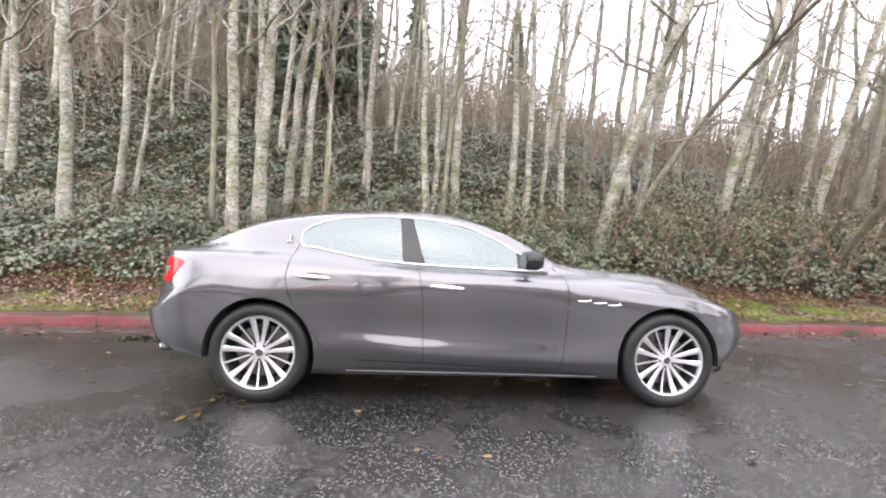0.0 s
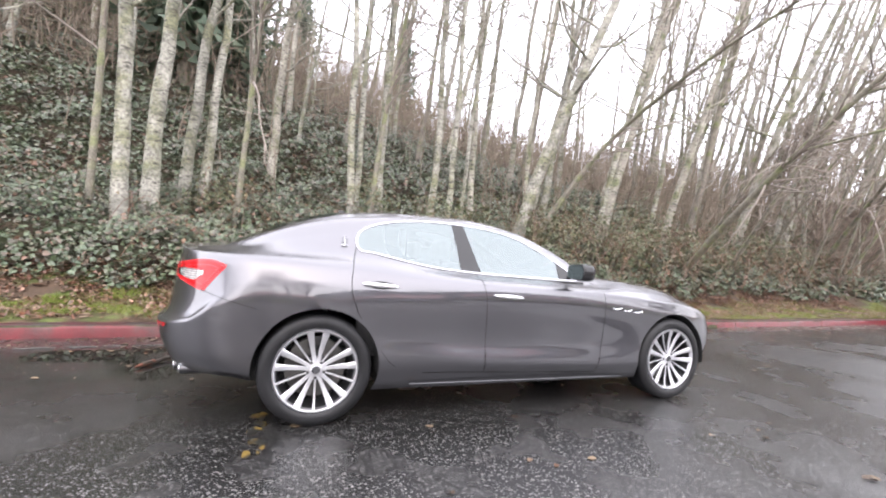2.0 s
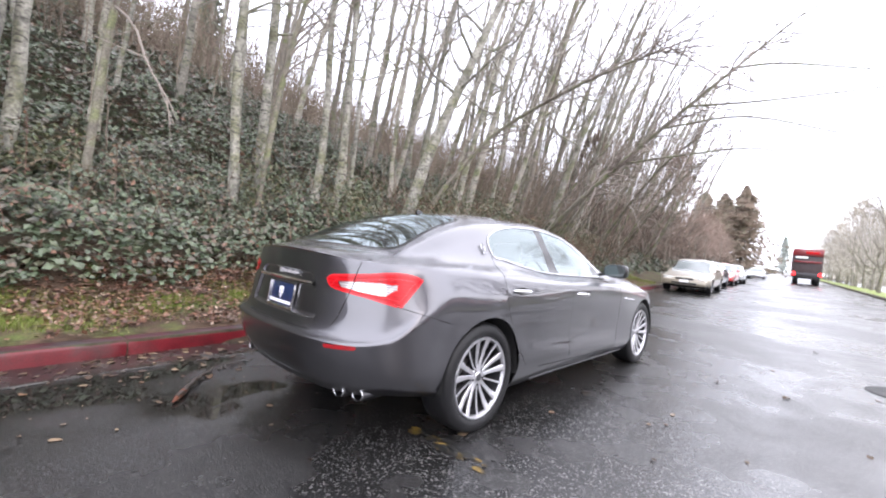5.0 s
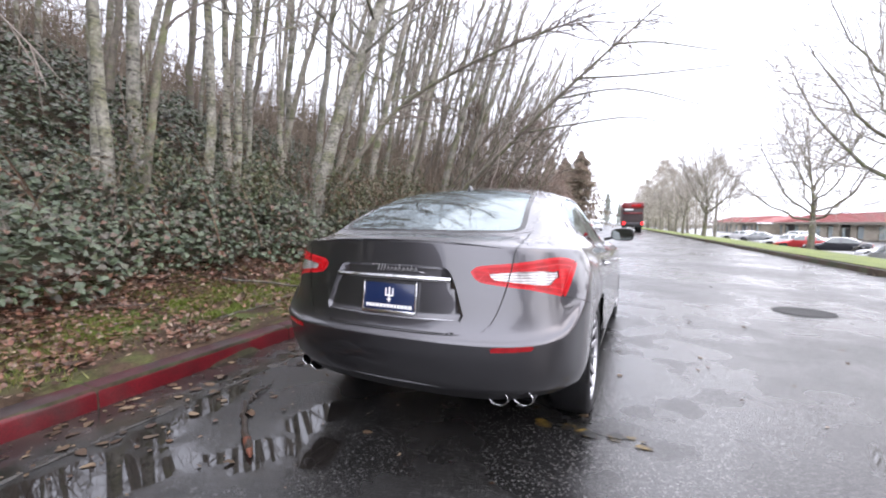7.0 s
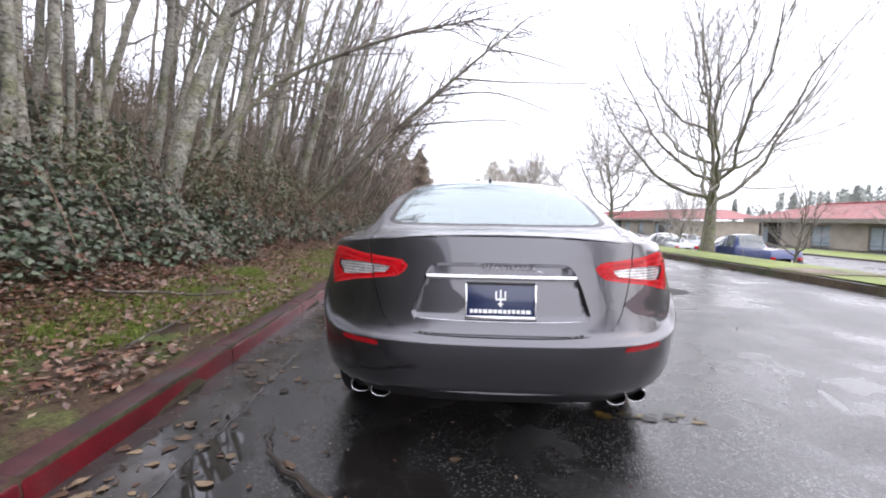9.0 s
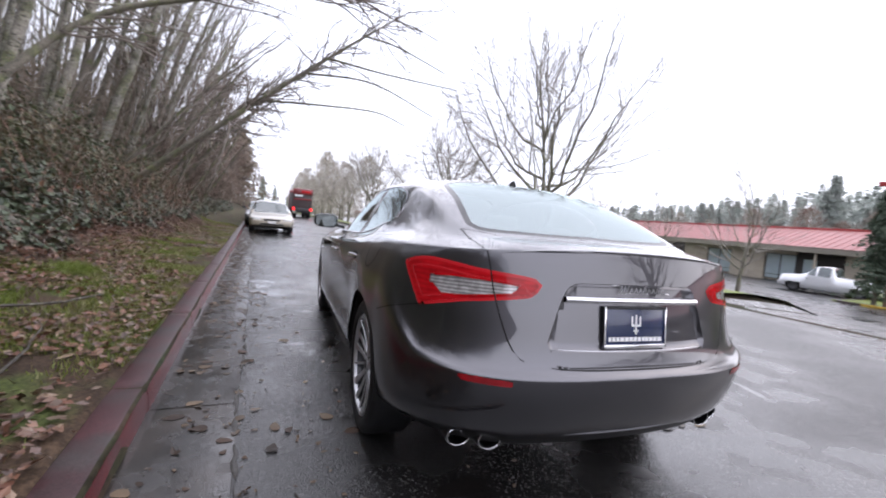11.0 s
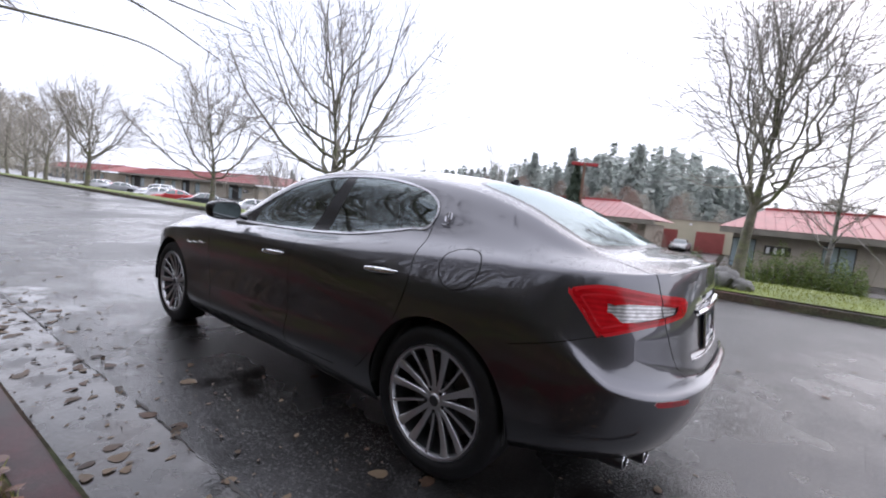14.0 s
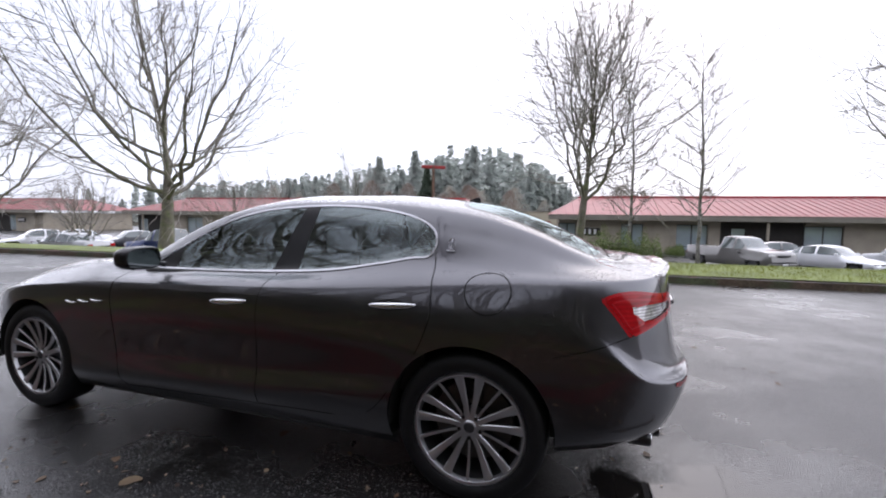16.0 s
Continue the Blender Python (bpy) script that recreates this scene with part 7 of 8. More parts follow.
M_SHRUB = leaf_material("shrub_leaves", [(.03, .06, .015), (.06, .10, .025), (.10, .14, .035), (.05, .07, .03)], .45)
M_GSHRUB = leaf_material("bushy_green_leaves", [(.07, .11, .025), (.11, .16, .035), (.15, .20, .05), (.18, .21, .06)], .5, .4, .3)
M_YSHRUB = leaf_material("yellow_green_shrub", [(.16, .18, .03), (.22, .22, .05), (.12, .15, .03)], .5)
M_BRAMBLE = leaf_material("bramble_stems", [(.10, .045, .035), (.15, .08, .05), (.07, .05, .035), (.13, .10, .06)], .7)


def leaves(name, P, N, size, material, width=.75, fold=.18, rs=None):
    """Folded leaves at places P that face along N."""
    rs = rs or np.random.RandomState(5)
    k = len(P)
    N = N / (np.linalg.norm(N, axis=1)[:, None] + 1e-9)
    t = rs.normal(size=(k, 3))
    t -= N * (t * N).sum(1)[:, None]
    t /= np.linalg.norm(t, axis=1)[:, None] + 1e-9
    b = np.cross(N, t)
    s = np.asarray(size).reshape(-1, 1) * np.ones((k, 1))
    base, tip = P - t * s * .5, P + t * s * .5 - N * s * fold * .5
    left, right = P + b * s * width * .5 - t * s * .08 + N * s * fold, P - b * s * width * .5 - t * s * .08 + N * s * fold
    V = np.stack([base, left, tip, right, P + t * s * .05], 1).reshape(-1, 3)
    o = (np.arange(k) * 5)[:, None]
    F = np.concatenate([o + np.array([[0, 4, 1]]), o + np.array([[1, 4, 2]]), o + np.array([[2, 4, 3]]), o + np.array([[3, 4, 0]])])
    return tri_ob(name, V, F, material)


def to_world(u, n, z):
    c, s = math.cos(ROAD_TURN), math.sin(ROAD_TURN)
    return np.stack([u * c - n * s, u * s + n * c, z], 1)


def mound(u, n):
    """How deep the ivy lies over the soil."""
    return np.clip(.34 + .26 * np.sin(u * 1.3 + .7 * n) * np.sin(n * 1.7 - u * .4) + .17 * np.sin(u * 3.1 - n * 2.3) + .08 * np.sin(u * 6.3 + n * 5.1), .18, .95)


rs = np.random.RandomState(9)
PP, NN, SS = [], [], []
for u0, u1, n0, n1, dens, size in ((-10, 17, 3.3, 4.6, 520, .088), (-10, 17, 4.6, 8.5, 620, .082), (-22, 36, 8.5, 15, 220, .118), (-28, 50, 15, 25, 45, .19), (17, 50, 3.2, 8.5, 190, .15), (-24, -10, 3.4, 8.5, 130, .12)):
    k = int((u1 - u0) * (n1 - n0) * dens)
    uu, nn = rs.uniform(u0, u1, k), rs.uniform(n0, n1, k)
    edge = 3.72 + .12 * np.clip(uu / 3, 0, 1) + .16 * np.sin(uu * 1.1) + .10 * np.sin(uu * 3.7)
    patch = np.sin(uu * .83 + 1.3) * np.sin(nn * 1.1 + uu * .3) + .5 * np.sin(uu * 2.1 - nn * 1.9)
    keep = (nn > edge) & (patch > -1.7 + .2 * rs.rand(k))
    uu, nn = uu[keep], nn[keep]
    h = mound(uu, nn) * np.clip((nn - edge[keep]) / .4 + .3, 0, 1)
    z = terrain(uu, nn) + h * rs.rand(len(uu)) ** .5 + .02
    PP.append(to_world(uu, nn, z))
    nv = rs.normal(0, .42, (len(uu), 3)) + np.array([0, -.35, .95])
    NN.append(nv)
    SS.append(size * rs.uniform(.6, 1.35, len(uu)))
ivy = leaves("ivy_cover", np.concatenate(PP), np.concatenate(NN), np.concatenate(SS), M_IVY, .85, .14, rs)
tagged(ivy, "dense wet dark green ivy over the bank", "ivy", kind="stuff")

# rusty brambles among the ivy
TV, TF, to = [], [], 0
LP, LN = [], []
for k in range(620):
    u = rs.choice([rs.uniform(6, 20), rs.uniform(-9, 30)], p=[.7, .3])
    n = rs.uniform(3.7, 7.5)
    L, az, h = rs.uniform(.7, 2.0), rs.uniform(0, 6.28), rs.uniform(.5, 1.35)
    q = np.linspace(0, 1, 7)
    uu, nn = u + np.cos(az) * L * q, np.maximum(n + np.sin(az) * L * q, 3.5)
    z = terrain(uu, nn) + .1 + h * np.sin(math.pi * np.clip(q * .8 + .05, 0, 1))
    p = to_world(uu, nn, z)
    v, f = tube_arrays(p, np.linspace(.007, .003, 7), 3)
    TV.append(v), TF.append(f + to)
    to += len(v)
    for _ in range(7):
        i = rs.randint(1, 7)
        LP.append(p[i] + rs.normal(0, .06, 3))
        LN.append(rs.normal(0, .6, 3) + (0, -.3, .7))
tagged(tri_ob("bramble_stems", np.concatenate(TV), np.concatenate(TF), M_BRAMBLE), "arching rusty bramble stems on the bank", "brambles", kind="stuff")
M_BLEAF = leaf_material("bramble_leaves", [(.10, .035, .02), (.05, .06, .025), (.14, .06, .03), (.06, .08, .03)], .45)
tagged(leaves("bramble_leaves", np.array(LP), np.array(LN), rs.uniform(.04, .09, len(LP)), M_BLEAF, .7, .15, rs), "rusty and green bramble leaves", "brambles", kind="stuff")

# broad-leaved evergreen bushes between the ivy and the trunks
BP, BN = [], []
for u, n, w, h in ((6.2, 5.2, 1.0, 1.5), (7.6, 5.6, 1.2, 1.9), (9.0, 5.0, 1.1, 1.4), (10.4, 5.7, 1.3, 1.7), (12.2, 5.2, 1.2, 1.3), (14.5, 5.6, 1.5, 1.5), (5.0, 6.6, .9, 1.3), (17.5, 5.6, 1.6, 1.4), (-1.2, 7.6, .9, .9), (3.7, 5.6, 1.0, 1.5), (2.2, 6.4, .8, 1.3)):
    k = int(1300 * w * w)
    d = rs.normal(size=(k, 3))
    d /= np.linalg.norm(d, axis=1)[:, None]
    d[:, 2] = np.abs(d[:, 2])
    lump = 1 + .22 * np.sin(d[:, 0] * 6 + u) + .2 * np.sin(d[:, 1] * 8 + d[:, 2] * 5 + n)
    q = d * (w, w * .8, h) * (rs.rand(k, 1) ** .45) * lump[:, None]
    c0 = np.array(road(u, n, float(terrain(u, n)) + .1))
    BP.append(q + c0)
    BN.append(d + rs.normal(0, .6, (k, 3)))
BP, BN = np.concatenate(BP), np.concatenate(BN)
tagged(leaves("evergreen_bushes", BP, BN, rs.uniform(.05, .12, len(BP)), leaf_material("bush_leaves", [(.03, .05, .018), (.06, .075, .03), (.09, .095, .04), (.10, .07, .035), (.045, .06, .03)], .4), .6, .12, rs), "olive green broad-leaved bushes among the trunks", "bushes", kind="stuff")

# thicket of saplings and brush up the hill
TV, TF, to = [], [], 0
for k in range(6500):
    u, n = rs.uniform(-40, 70), 9 + 38 * rs.rand() ** 1.1
    if k < 1500:
        u, n = rs.uniform(7, 60), rs.uniform(6.5, 12)
    if n < 17 and u < 15 and rs.rand() < .82:
        continue
    if -1 < u < 26 and n > 17 and rs.rand() < .25:
        continue
    h = rs.uniform(1.4, 6.5) * (.5 + .5 * min(1, n / 22))
    z = float(terrain(u, n))
    q = np.linspace(0, 1, 5)
    lx, ly = rs.normal(0, .16, 2) - (0, .22 * min(1, max(0, (u - 5) / 8)))
    p = to_world(u + lx * h * q ** 1.5 + rs.normal(0, .03, 5), n + ly * h * q ** 1.5 + rs.normal(0, .03, 5), z - .1 + h * q)
    v, f = tube_arrays(p, np.linspace(.022, .006, 5) * (.8 + n / 40), 3)
    TV.append(v), TF.append(f + to)
    to += len(v)
    for _ in range(4):
        i = rs.randint(1, 4)
        d = rs.normal(0, 1, 3) + (0, 0, .8)
        d /= np.linalg.norm(d)
        v, f = tube_arrays(p[i] + d * h * .3 * np.linspace(0, 1, 3)[:, None], np.linspace(.010, .004, 3) * (.8 + n / 40), 3)
        TV.append(v), TF.append(f + to)
        to += len(v)
M_BRUSH = leaf_material("brown_brush", [(.15, .115, .085), (.21, .17, .135), (.12, .095, .07), (.24, .20, .155)], .8)
SU, SN = rs.uniform(-40, 66, 95000), 8 + 34 * rs.rand(95000) ** .8
keep = ((SN > 15.5) & ((SU < -1) | (SU > 30) | (rs.rand(95000) < .75))) | ((SU > 15) & (SN > 8))
SU, SN = SU[keep], SN[keep]
SZ = terrain(SU, SN) + np.where((SU > -1) & (SU < 30), 4.2, 6.5) * rs.rand(len(SU)) ** 1.5 * (.45 + .55 * np.sin(SU * .7 + SN * .5) ** 2)
sprays = leaves("brush_sprays", to_world(SU, SN, SZ), rs.normal(0, 1, (len(SU), 3)) * (1, 1, .25), rs.uniform(.5, 1.3, len(SU)), leaf_material("brown_spray", [(.14, .10, .075), (.19, .15, .115), (.11, .08, .06), (.16, .15, .09)], .8), .05, .02, rs)
tagged(sprays, "tangled brown twigs on the hillside", "brush", kind="stuff")
tagged(tri_ob("brush_thicket", np.concatenate(TV), np.concatenate(TF), M_BRUSH), "brown leafless brush on the hillside", "brush", kind="stuff")


def litter(name, count, place, size, material, label, lift=.012, tilt=.35, fold=.12):
    uu, nn = place(count)
    z = np.where((nn < KERB_N) & (nn > FAR_N), 0.0, terrain(uu, nn) + .02) + lift * rs.uniform(.4, 1.6, len(uu))
    N = rs.normal(0, tilt, (len(uu), 3)) + (0, 0, 1)
    return tagged(leaves(name, to_world(uu, nn, z), N, rs.uniform(*size, len(uu)), material, .72, fold, rs), label, "leaves", kind="stuff")


def verge_spots(k):
    u, n = rs.uniform(-6, 18, k), 2.1 + 2.1 * rs.beta(1.35, .95, k)
    keep = np.sin(u * 1.9 + 1) * np.sin(n * 4 + u) + .5 * np.sin(u * 4.7 - n * 2) > -.95 - .5 * np.clip((n - 3.0) / .5, 0, 1) + .95 * rs.rand(k) + .45 * np.clip((u - 1) / 2, 0, 1) * np.clip((3.6 - n) / .4, 0, 1)
    return u[keep], n[keep]


litter("leaf_litter", 46000, verge_spots, (.022, .066), M_LITTER, "brown fallen leaves on the verge", .03, .38, .06)
def lobed_leaves(name, count, place, size, label, material=None):
    """Fallen leaves, oval and pointed, lying flat or a little curled."""
    u, n = place(count)
    P = to_world(u, n, np.where(n < FAR_N - .2, terrain(u, n), np.where(n > KERB_N + .12, terrain(u, n) + .036, 0.0)) + .004)
    k, m = len(P), 16
    a = np.linspace(0, 2 * math.pi, m, endpoint=False)[None] + rs.uniform(0, 6.28, (k, 1))
    w = np.linspace(0, 2 * math.pi, m, endpoint=False)[None]
    # an oval with a drawn-out tip, a notch at the stalk and an uneven edge
    L = rs.uniform(*size, (k, 1)) * rs.uniform(.45, .85, (k, 1))
    wide = rs.uniform(.22, .42, (k, 1))
    lx = L * (.5 * np.cos(w) + .10 * np.maximum(np.cos(w), 0) ** 6) * rs.uniform(.93, 1.07, (k, m))
    ly = L * wide * np.sin(w) * (1 - .25 * np.cos(w)) * rs.uniform(.86, 1.14, (k, m)) + L * rs.normal(0, .10, (k, 1)) * np.cos(w) ** 2
    t0 = a[:, :1]
    X, Y = lx * np.cos(t0) - ly * np.sin(t0), lx * np.sin(t0) + ly * np.cos(t0)
    Z = .001 + rs.choice([.0, .003, .008], (k, 1), p=[.55, .37, .08]) * (1 + np.cos(w * rs.choice([1, 2], (k, 1)) + rs.uniform(0, 6, (k, 1)))) * rs.uniform(.7, 1.3, (k, m))
    V = np.concatenate([P[:, None, :] + (0, 0, .002), P[:, None, :] + np.stack([X, Y, Z], -1)], 1).reshape(-1, 3)
    o = (np.arange(k) * (m + 1))[:, None]
    F = np.concatenate([o + np.array([[0, 1 + i, 1 + (i + 1) % m]]) for i in range(m)])
    return tagged(tri_ob(name, V, F, material or M_ROAD_LEAF), label, "leaves", kind="stuff")


lobed_leaves("verge_leaves", 9500, verge_spots, (.06, .15), "broad flat brown leaves lying on the verge", M_LITTER)
lobed_leaves("gutter_leaves", 520, lambda k: (np.where(rs.rand(k) < .5, rs.uniform(-4, 16, k), rs.choice(rs.uniform(-4, 16, 40), k) + rs.normal(0, .14, k)), KERB_N - .05 - np.abs(rs.normal(0, .36, k))), (.045, .12), "wet leaves lying in the gutter")
lobed_leaves("debris_leaves", 650, lambda k: (rs.uniform(7, 19, k), KERB_N - .05 - np.abs(rs.normal(0, .45, k)) * (.6 + .4 * np.sin(np.arange(k)))), (.03, .10), "brown leaf debris along the gutter")
lobed_leaves("leaf_crumbs", 800, lambda k: (rs.uniform(-3.5, 9, k), KERB_N - .04 - np.abs(rs.normal(0, .75, k))), (.012, .045), "small torn bits of wet leaf on the asphalt")
lobed_leaves("road_leaves", 130, lambda k: (rs.uniform(-4, 12, k), rs.uniform(-3.4, 1.5, k)), (.04, .10), "scattered wet leaves on the asphalt")
lobed_leaves("far_gutter_leaves", 260, lambda k: (rs.uniform(-18, 12, k), FAR_N + .05 + np.abs(rs.normal(0, .2, k))), (.05, .12), "leaves along the far kerb")


def blades(name, count, place, height, material, label):
    u, n = place(count)
    z = terrain(u, n) + .015
    P = to_world(u, n, z)
    k = len(P)
    a = rs.uniform(0, 6.28, k)
    h = rs.uniform(*height, k)
    side = np.stack([np.cos(a), np.sin(a), 0 * a], 1) * .0035 * (1 + h[:, None] * 6)
    tip = P + np.stack([rs.normal(0, .45, k) * h, rs.normal(0, .45, k) * h, h], 1)
    V = np.stack([P - side, P + side, tip], 1).reshape(-1, 3)
    F = np.arange(3 * k).reshape(-1, 3)
    return tagged(tri_ob(name, V, F, material), label, "grass", kind="stuff")


def grass_spots(k):
    u, n = rs.uniform(-7, 20, k), rs.uniform(2.12, 3.7, k)
    keep = (np.sin(u * 2.3 + n * 1.7) * .5 + np.sin(u * .9 - n * 3.1) * .6 + .35 * np.sin(u * 6.1 + n * 7) > -.5 + .6 * np.clip((1.6 - u) / 2.2, 0, 1) + .8 * np.clip((n - 3.25) / .4, 0, 1) + .5 * np.clip((2.4 - n) / .25, 0, 1) + rs.normal(0, .25, k))
    return u[keep], n[keep]


blades("verge_grass", 190000, grass_spots, (.018, .06), M_GRASS, "short moss-green grass on the verge")
MOSS = np.stack([rs.uniform(-3, 9, 46), rs.uniform(2.35, 3.45, 46), rs.uniform(.05, .17, 46)], 1)


def moss_spots(k):
    c = MOSS[rs.randint(0, len(MOSS), k)]
    return c[:, 0] + rs.normal(0, 1, k) * c[:, 2], c[:, 1] + rs.normal(0, .6, k) * c[:, 2]


blades("moss_tufts", 27000, moss_spots, (.03, .075), leaf_material("moss_green", [(.08, .115, .015), (.11, .15, .02), (.15, .185, .035), (.09, .12, .02)], .6, .3), "bright green tufts of moss and grass on the verge")
blades("lawn_grass", 26000, lambda k: (rs.uniform(-20, 0, k), rs.uniform(-11, FAR_N - .17, k)), (.03, .09), leaf_material("lawn_blades", [(.13, .17, .015), (.18, .21, .022), (.23, .24, .04)], .6, .2), "bright short grass of the lawn")


# fallen sticks
M_STICK = mat("wet_dark_stick", (.032, .024, .018), rough=.5, vary=.4, scale=16, fine=.3, fscale=90, bump=.4, bscale=70, second=(.17, .16, .11), blend=(.54, .62))
M_TORN = mat("torn_orange_wood", (.13, .042, .022), rough=.6, vary=.3, scale=40)
def stick(pts, r, label, z=.012):
    p = smooth_loop(pts, False, 5)
    p[1:-1] += rs.normal(0, .008, (len(p) - 2, 3))
    ob = part("fallen_stick", tube_bm(p, list(np.linspace(r, r * .5, len(p))), 7), M_STICK, None)
    return tagged(ob, label, "stick", "fallen sticks")


big_stick = stick([(-1.29, .60, .022), (-1.10, .86, .026), (-.90, 1.09, .03)], .021, "dark broken stick with a torn orange end on the wet road")
part("torn_end", tube_bm([(-1.325, .55, .018), (-1.28, .61, .0225), (-1.225, .69, .024)], [.006, .019, .0218], 9), M_TORN, big_stick, "torn orange wood")
stick([(-.86, 1.10, .012), (-.74, 1.15, .016), (-.52, 1.24, .012)], .010, "thin dark stick lying on the wet road")
p0 = [road(1.1, 3.5, .45), road(2.0, 3.0, .26), road(2.6, 2.7, .22)]
stick([tuple(p) for p in p0], .014, "thin fallen branch across the leaf litter")
p0 = [road(.2, 2.55, .22), road(.9, 2.62, .22), road(1.5, 2.75, .23)]
stick([tuple(p) for p in p0], .010, "thin fallen branch across the leaf litter")
for k in range(14):
    u, n, a = rs.uniform(-4, 14), rs.uniform(2.3, 3.5), rs.uniform(0, 3.1)
    z = float(terrain(u, n)) + .05
    L = rs.uniform(.25, .7)
    stick([tuple(road(u - L * math.cos(a), n - L * math.sin(a) * .5, z)), tuple(road(u, n, z + .02)), tuple(road(u + L * math.cos(a), n + L * math.sin(a) * .5, z))], rs.uniform(.004, .009), "small twig on the verge")


# Distance haze is mixed into this needle colour, far paler than the near conifers.
M_CONIFER_FAR = leaf_material("needles_with_haze_tint", [(.44, .48, .445), (.50, .535, .50), (.54, .565, .53), (.47, .495, .465)], .85, .05, .65)


def conifer(name, height, width, count, seed, needles=None):
    """A conifer: straight trunk and drooping tiers of needle sprays with a ragged outline."""
    r = np.random.RandomState(seed)
    top = new(name)
    v, f = tube_arrays([(0, 0, -.3), (0, 0, height * .5), (0, 0, height * .97)], [height * .018, height * .012, .02], 7)
    tri_ob("trunk", v, f, M_BARK_DARK, top, smooth=True)
    t = r.rand(count) ** .8
    az0 = r.uniform(0, 6.28, count)
    tier = .75 + .25 * np.sin(t * 38 + az0 * 2 + r.uniform(0, 6)) + r.normal(0, .16, count)
    az = az0
    lobes = 1 + .22 * np.sin(az * 3 + t * 9 + seed) + .15 * np.sin(az * 7 - t * 21)
    rad = width * (1 - t) ** .75 * tier * lobes * r.rand(count) ** .45 + .05
    P = np.stack([np.cos(az) * rad, np.sin(az) * rad, height * (.08 + .92 * t) - rad * .18], 1)
    N = np.stack([np.cos(az) * .5, np.sin(az) * .5, .9 + 0 * az], 1) + r.normal(0, .35, (count, 3))
    s = height * .042 * r.uniform(.6, 1.5, count) * (2 if count < 1000 else 1)
    tagged(leaves("crown", P, N, s, needles or M_CONIFER, .5, -.25, r), kind="stuff").parent = top
    return top


con = [conifer("conifer_tree", 20, 3.6, 2600, 3), conifer("conifer_tree", 25, 4.4, 2800, 4), conifer("conifer_tree", 16, 3.4, 2400, 5)]
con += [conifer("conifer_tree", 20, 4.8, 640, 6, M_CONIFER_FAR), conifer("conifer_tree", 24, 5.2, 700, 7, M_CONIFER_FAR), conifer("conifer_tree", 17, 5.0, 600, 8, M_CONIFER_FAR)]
for c in con:
    tagged(c, "tall distant conifer, the farther stands coloured pale for haze", "tree", "distant conifers")
places = [(-9, 26, 0, .9), (-3.6, 18.5, 1, .75), (-2.0, 20.5, 0, .8), (-4, 31, 2, 1.0), (-16, 27, 1, .85), (14, 42, 0, .7), (3, 44, 1, .7), (-22, 24, 0, .9), (-12, 33, 1, .9), (9.6, 0, 2, .3)]
r2 = np.random.RandomState(31)
far_places = []
skyline = pchip([-110, -12, 0, 25, 50, 95, 170], [.3, .42, .7, .98, .8, .65, .5])
for k in range(230):
    u = r2.uniform(-20, 110) if k < 195 else r2.uniform(-110, 170)
    far_places.append((u, r2.uniform(-128, -92), k % 3, float(skyline(u)) * r2.uniform(.75, 1.1) * (1.0, .82, 1.2)[k % 3]))
jobs = []
for u, n, i, s in places[:-1]:
    jobs.append((road(u, n, float(terrain(u, n)) - .3), i, s))
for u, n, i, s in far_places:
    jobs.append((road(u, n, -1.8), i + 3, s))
for u, n, i, s in ((205, -6, 5, .95), (222, -1, 3, .8), (214, -12, 4, .7)):
    jobs.append((road(u, n, 0), i, s))
done = set()
for p, i, s in jobs:
    m = Matrix.Translation(p) @ pose(0, 0, 0, 0, 0, r2.uniform(0, 360)) @ Matrix.Scale(s, 4)
    if i not in done:
        con[i].matrix_basis = m
        done.add(i)
    else:
        copy_thing(con[i], m)


def wooded_hill(count):
    """The far hillside: one stand of ragged firs and round crowns, distance haze mixed into their colour."""
    r = np.random.RandomState(91)
    V = []
    for k in range(count):
        u, n = r.uniform(-70, 150), r.uniform(-185, -112)
        h = 22 * float(skyline(u)) * r.uniform(.65, 1.08) * (1.0 + (-n - 112) / 160)
        w = h * r.uniform(.15, .25)
        c = np.array(road(u, n, -2.0))
        m = 90
        t = r.rand(m) ** .85
        az = r.uniform(0, 6.28, m)
        rad = w * (1 - t) ** .7 * (.7 + .3 * np.sin(t * 34)) * r.uniform(.35, 1.15, m) + .1
        P = np.stack([np.cos(az) * rad, np.sin(az) * rad, h * t], 1)
        out = np.stack([np.cos(az), np.sin(az), -.35 + 0 * az], 1)
        side = np.stack([-np.sin(az), np.cos(az), r.normal(0, .25, m)], 1)
        ln = h * r.uniform(.05, .10, m)[:, None]
        V.append((np.stack([P - side * ln * .55 - out * ln * .4, P + side * ln * .55 - out * ln * .4, P + out * ln * .6 + (0, 0, .0)], 1) + c).reshape(-1, 3))
    V = np.concatenate(V)
    F = np.arange(len(V)).reshape(-1, 3)
    return tri_ob("wooded_hillside", V, F, leaf_material("haze_tinted_firs", [(.44, .48, .45), (.49, .525, .49), (.53, .555, .52), (.47, .495, .465)], .9, .05, .6))


tagged(wooded_hill(1000), "far hillside of firs, haze mixed into their grey-green colour", "forest", kind="stuff")
# Brown-green needles, made paler so their colour carries the mist at that distance.
M_CYPRESS = leaf_material("brown_green_needles", [(.27, .21, .17), (.33, .26, .21), (.25, .235, .17), (.36, .29, .235)], .8, .2, .5)
for u, n, h, w, sd in ((104, 5.2, 18, 7.6, 41), (111, 9.5, 17.5, 8.0, 42), (98, 11.5, 16, 7.0, 43)):
    big = conifer("conifer_tree", h, w, 5200, sd, M_CYPRESS)
    big.location = road(u, n, 0)
    tagged(big, "broad brown-green conifer beside the far end of the road", "tree", "distant conifers")
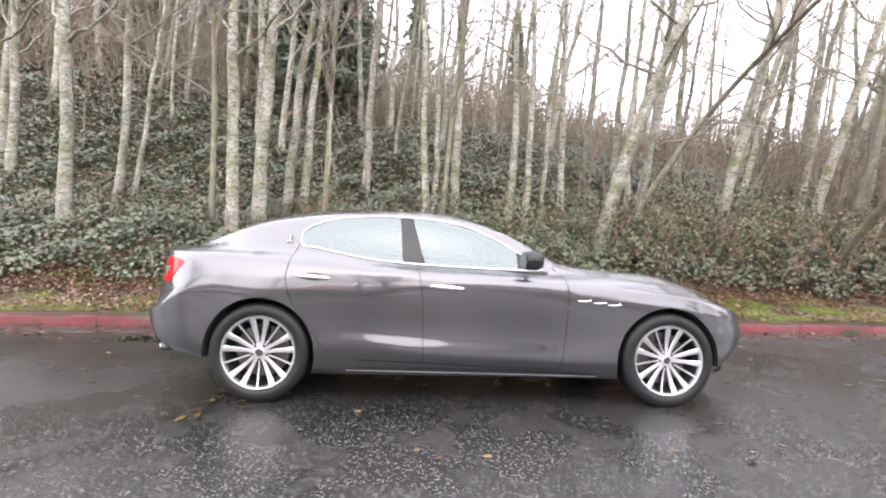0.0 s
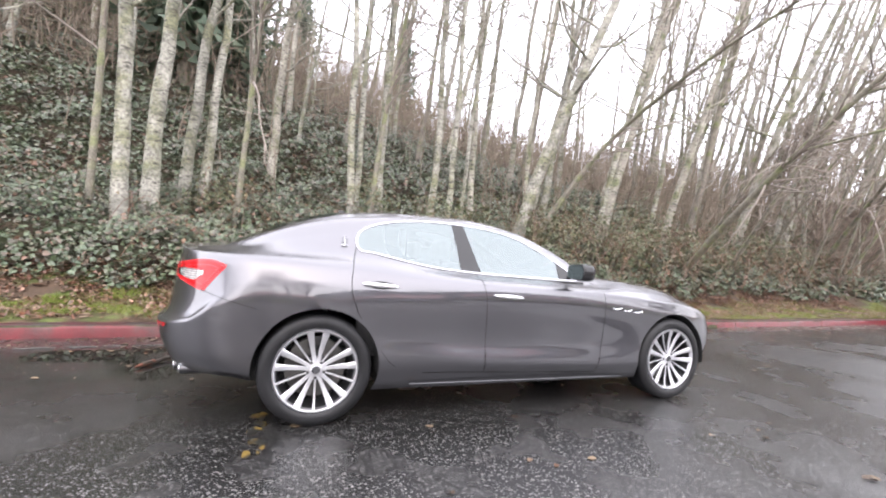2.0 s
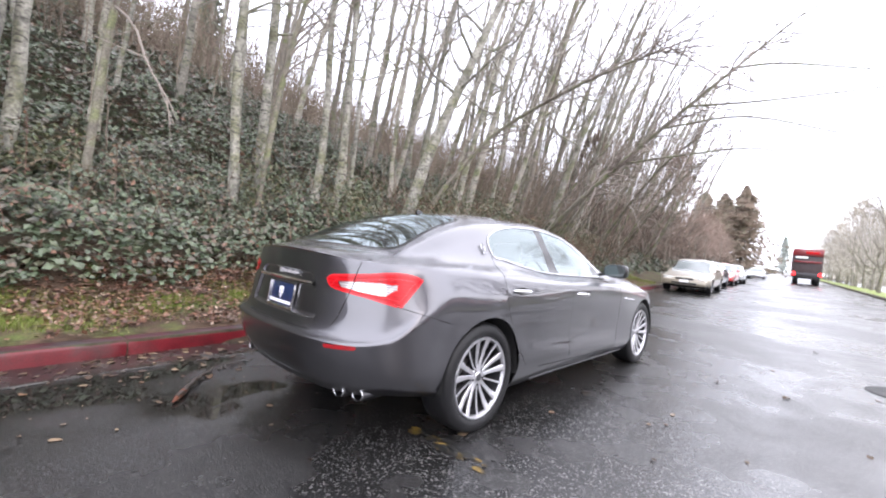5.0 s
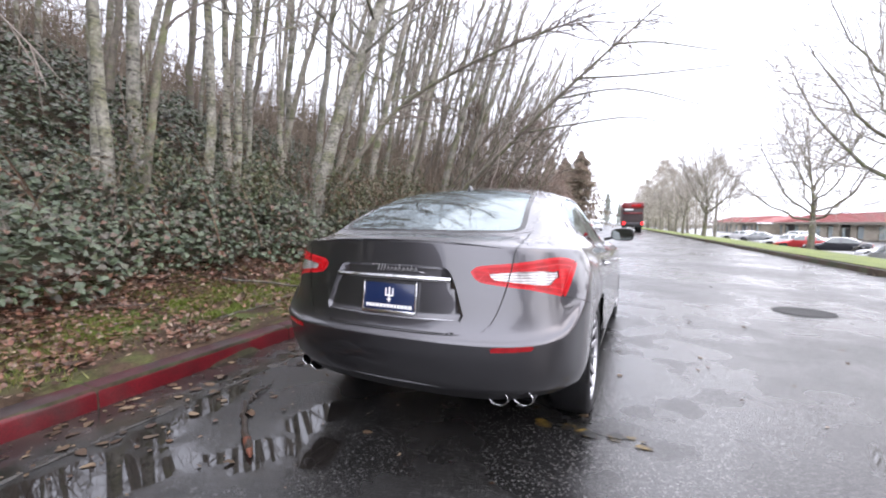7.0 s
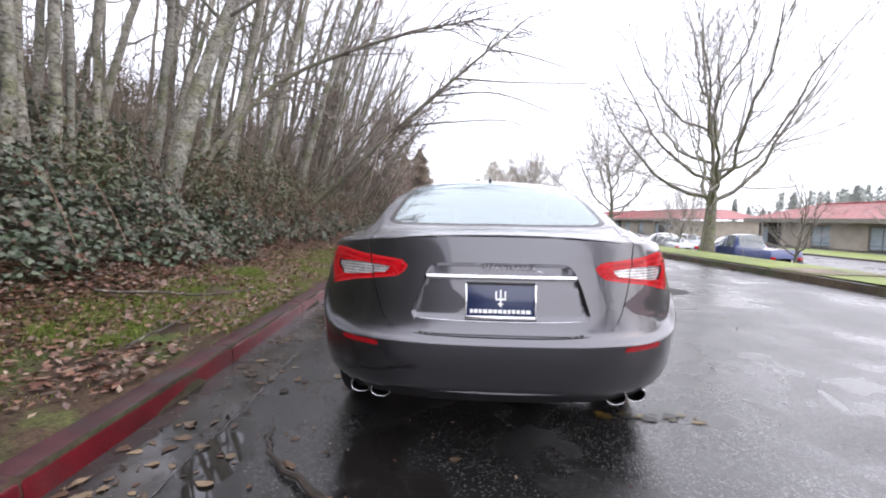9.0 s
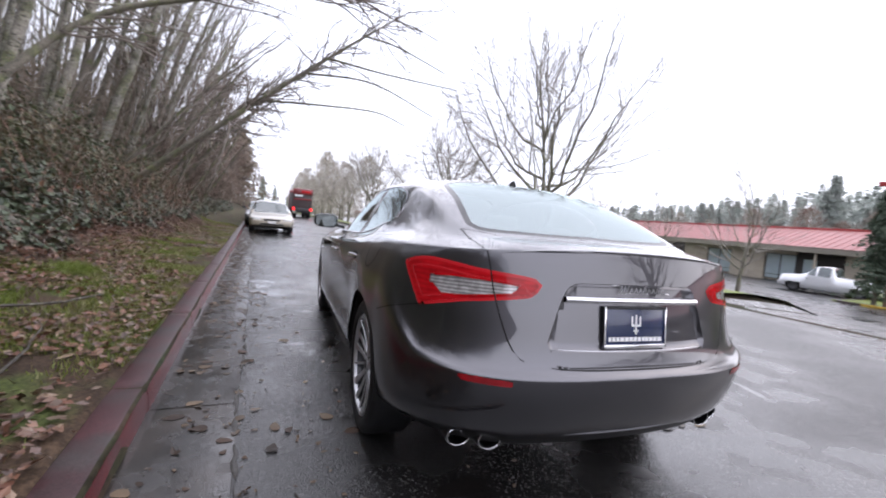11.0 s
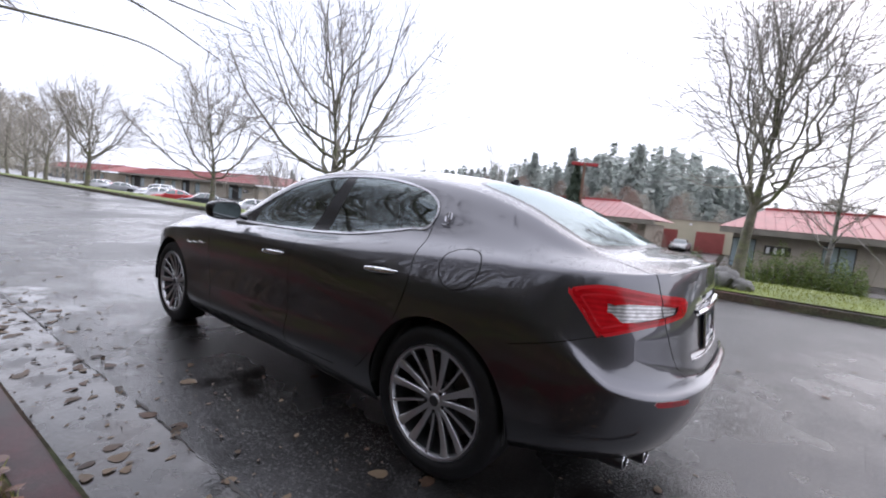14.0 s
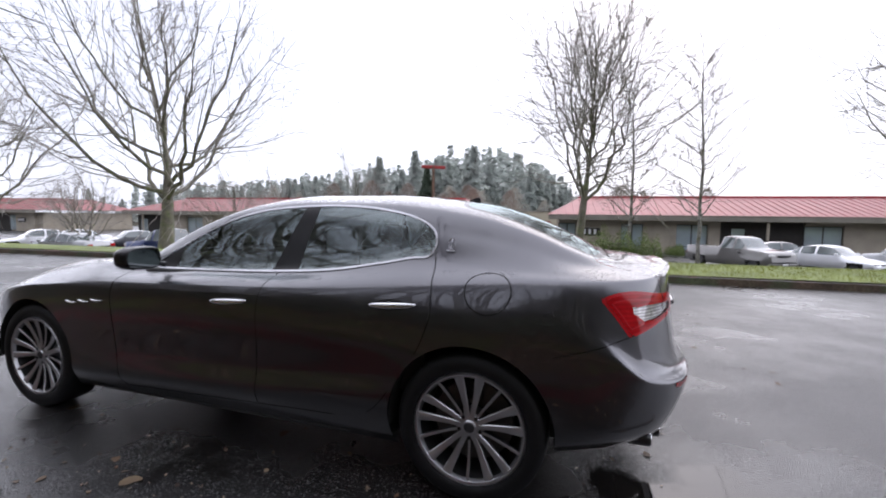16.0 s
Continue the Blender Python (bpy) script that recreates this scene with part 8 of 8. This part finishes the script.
fir = conifer("fir_tree", 6.6, 1.25, 2800, 8)
fir.location = (11.2, -28.9, lot(11.2, -28.9) + .1)
tagged(fir, "narrow young fir beside the wooden pole", "tree")


def shrub(name, x, y, w, h, count, material, label, seed):
    r = np.random.RandomState(seed)
    top = new(name)
    d = r.normal(size=(count, 3))
    d /= np.linalg.norm(d, axis=1)[:, None]
    d[:, 2] = np.abs(d[:, 2])
    lump = 1 + .18 * np.sin(d[:, 0] * 5 + seed) + .15 * np.sin(d[:, 1] * 7 + d[:, 2] * 4)
    q = d * (w, w, h) * (r.rand(count, 1) ** .3) * lump[:, None]
    tagged(leaves("foliage", q, d + r.normal(0, .4, (count, 3)), w * .12 * r.uniform(.6, 1.4, count), material, .6, .1, r), kind="stuff").parent = top
    for k in range(5):
        a = k * 1.3 + seed
        part("stem", tube_bm([(0, 0, -.1), (math.cos(a) * w * .3, math.sin(a) * w * .3, h * .4), (math.cos(a) * w * .6, math.sin(a) * w * .6, h * .75)], [.03, .02, .01], 5), M_BARK_DARK, top)
    top.location = (x, y, lot(x, y))
    return tagged(top, label, "shrub", "shrubs by the car park")


shrub("shrub", .05, -7.5, .36, .62, 3200, M_SHRUB, "dark green clipped shrub beside the boulders", 1)
shrub("low_shrub", .42, -7.35, .26, .2, 900, M_YSHRUB, "low yellow-green shrub at the kerb end", 2)
for k, (x, y, w, h) in enumerate([(-1.1, -15.4, .52, 1.72), (-1.7, -15.6, .55, 1.7), (-2.35, -15.5, .55, 1.62), (-2.95, -15.7, .52, 1.55), (-.4, -16.6, .5, 1.6), (-3.3, -16.4, .5, 1.5), (-7.6, -34.5, .7, .8), (9.2, -33.5, .9, 1.0), (13.5, -33, .9, .9), (10.2, -30.2, .7, .7)]):
    shrub("shrub", x, y, w, h, 4200, M_GSHRUB, "bushy green shrub beside the car park", 10 + k)
M_ROCK = mat("grey_boulder", (.17, .165, .155), rough=.7, vary=.3, scale=4, fine=.2, bump=.6, bscale=14)
for k, (x, y, w, d, h) in enumerate([(-.35, -7.95, .30, .26, .30), (-.72, -7.75, .19, .17, .17), (-.12, -7.55, .16, .14, .14)]):
    bm = bmesh.new()
    bmesh.ops.create_icosphere(bm, subdivisions=3, radius=1)
    for v in bm.verts:
        s = .95 + .42 * noise.noise(v.co * 1.5 + Vector((k * 7, 0, 0))) + .2 * noise.noise(v.co * 3.6)
        v.co = Vector((v.co.x * w * s, v.co.y * d * s, v.co.z * h * s))
    ob = part("boulder", bm, M_ROCK, None)
    ob.location = (x, y, lot(x, y) + h * .45)
    tagged(ob, "rough grey boulder on the lawn corner", "boulder", "boulders")

# worn yellow mark, iron cover and patches on the road
M_OLD_YELLOW = mat("worn_yellow_road_paint", (.16, .105, .022), rough=.45, vary=.4, scale=14, fine=.4, fscale=60, second=(.016, .016, .015), blend=(.36, .52))
mark = bmesh.new()
mark_rs = np.random.RandomState(5)
for k in range(26):
    cx, cy, rr = -.31 + mark_rs.normal(0, .022), -.60 - .62 * mark_rs.rand() ** 1.2, mark_rs.uniform(.010, .034)
    mark.faces.new([mark.verts.new((cx + rr * q * math.cos(w), cy + rr * q * 1.5 * math.sin(w), .003 + .0003 * k)) for w, q in zip(np.linspace(0, 5.6, 9), mark_rs.uniform(.6, 1.2, 9))])
tagged(part("road_mark", mark, M_OLD_YELLOW, None, smooth=False), "worn yellow paint mark on the asphalt", "road marking", kind="structure")
cover = part("manhole_cover", lathe_bm([(.001, .006), (.28, .006), (.30, .009), (.34, .008), (.35, .001)], axis="z", steps=40), mat("wet_cast_iron", (.012, .012, .012), rough=.55, spec=.25, vary=.5, scale=30, bump=1.0, bscale=45), None)
cover.location = (4.42, -3.2, 0)
tagged(cover, "dark round iron manhole cover in the wet road", "manhole cover")
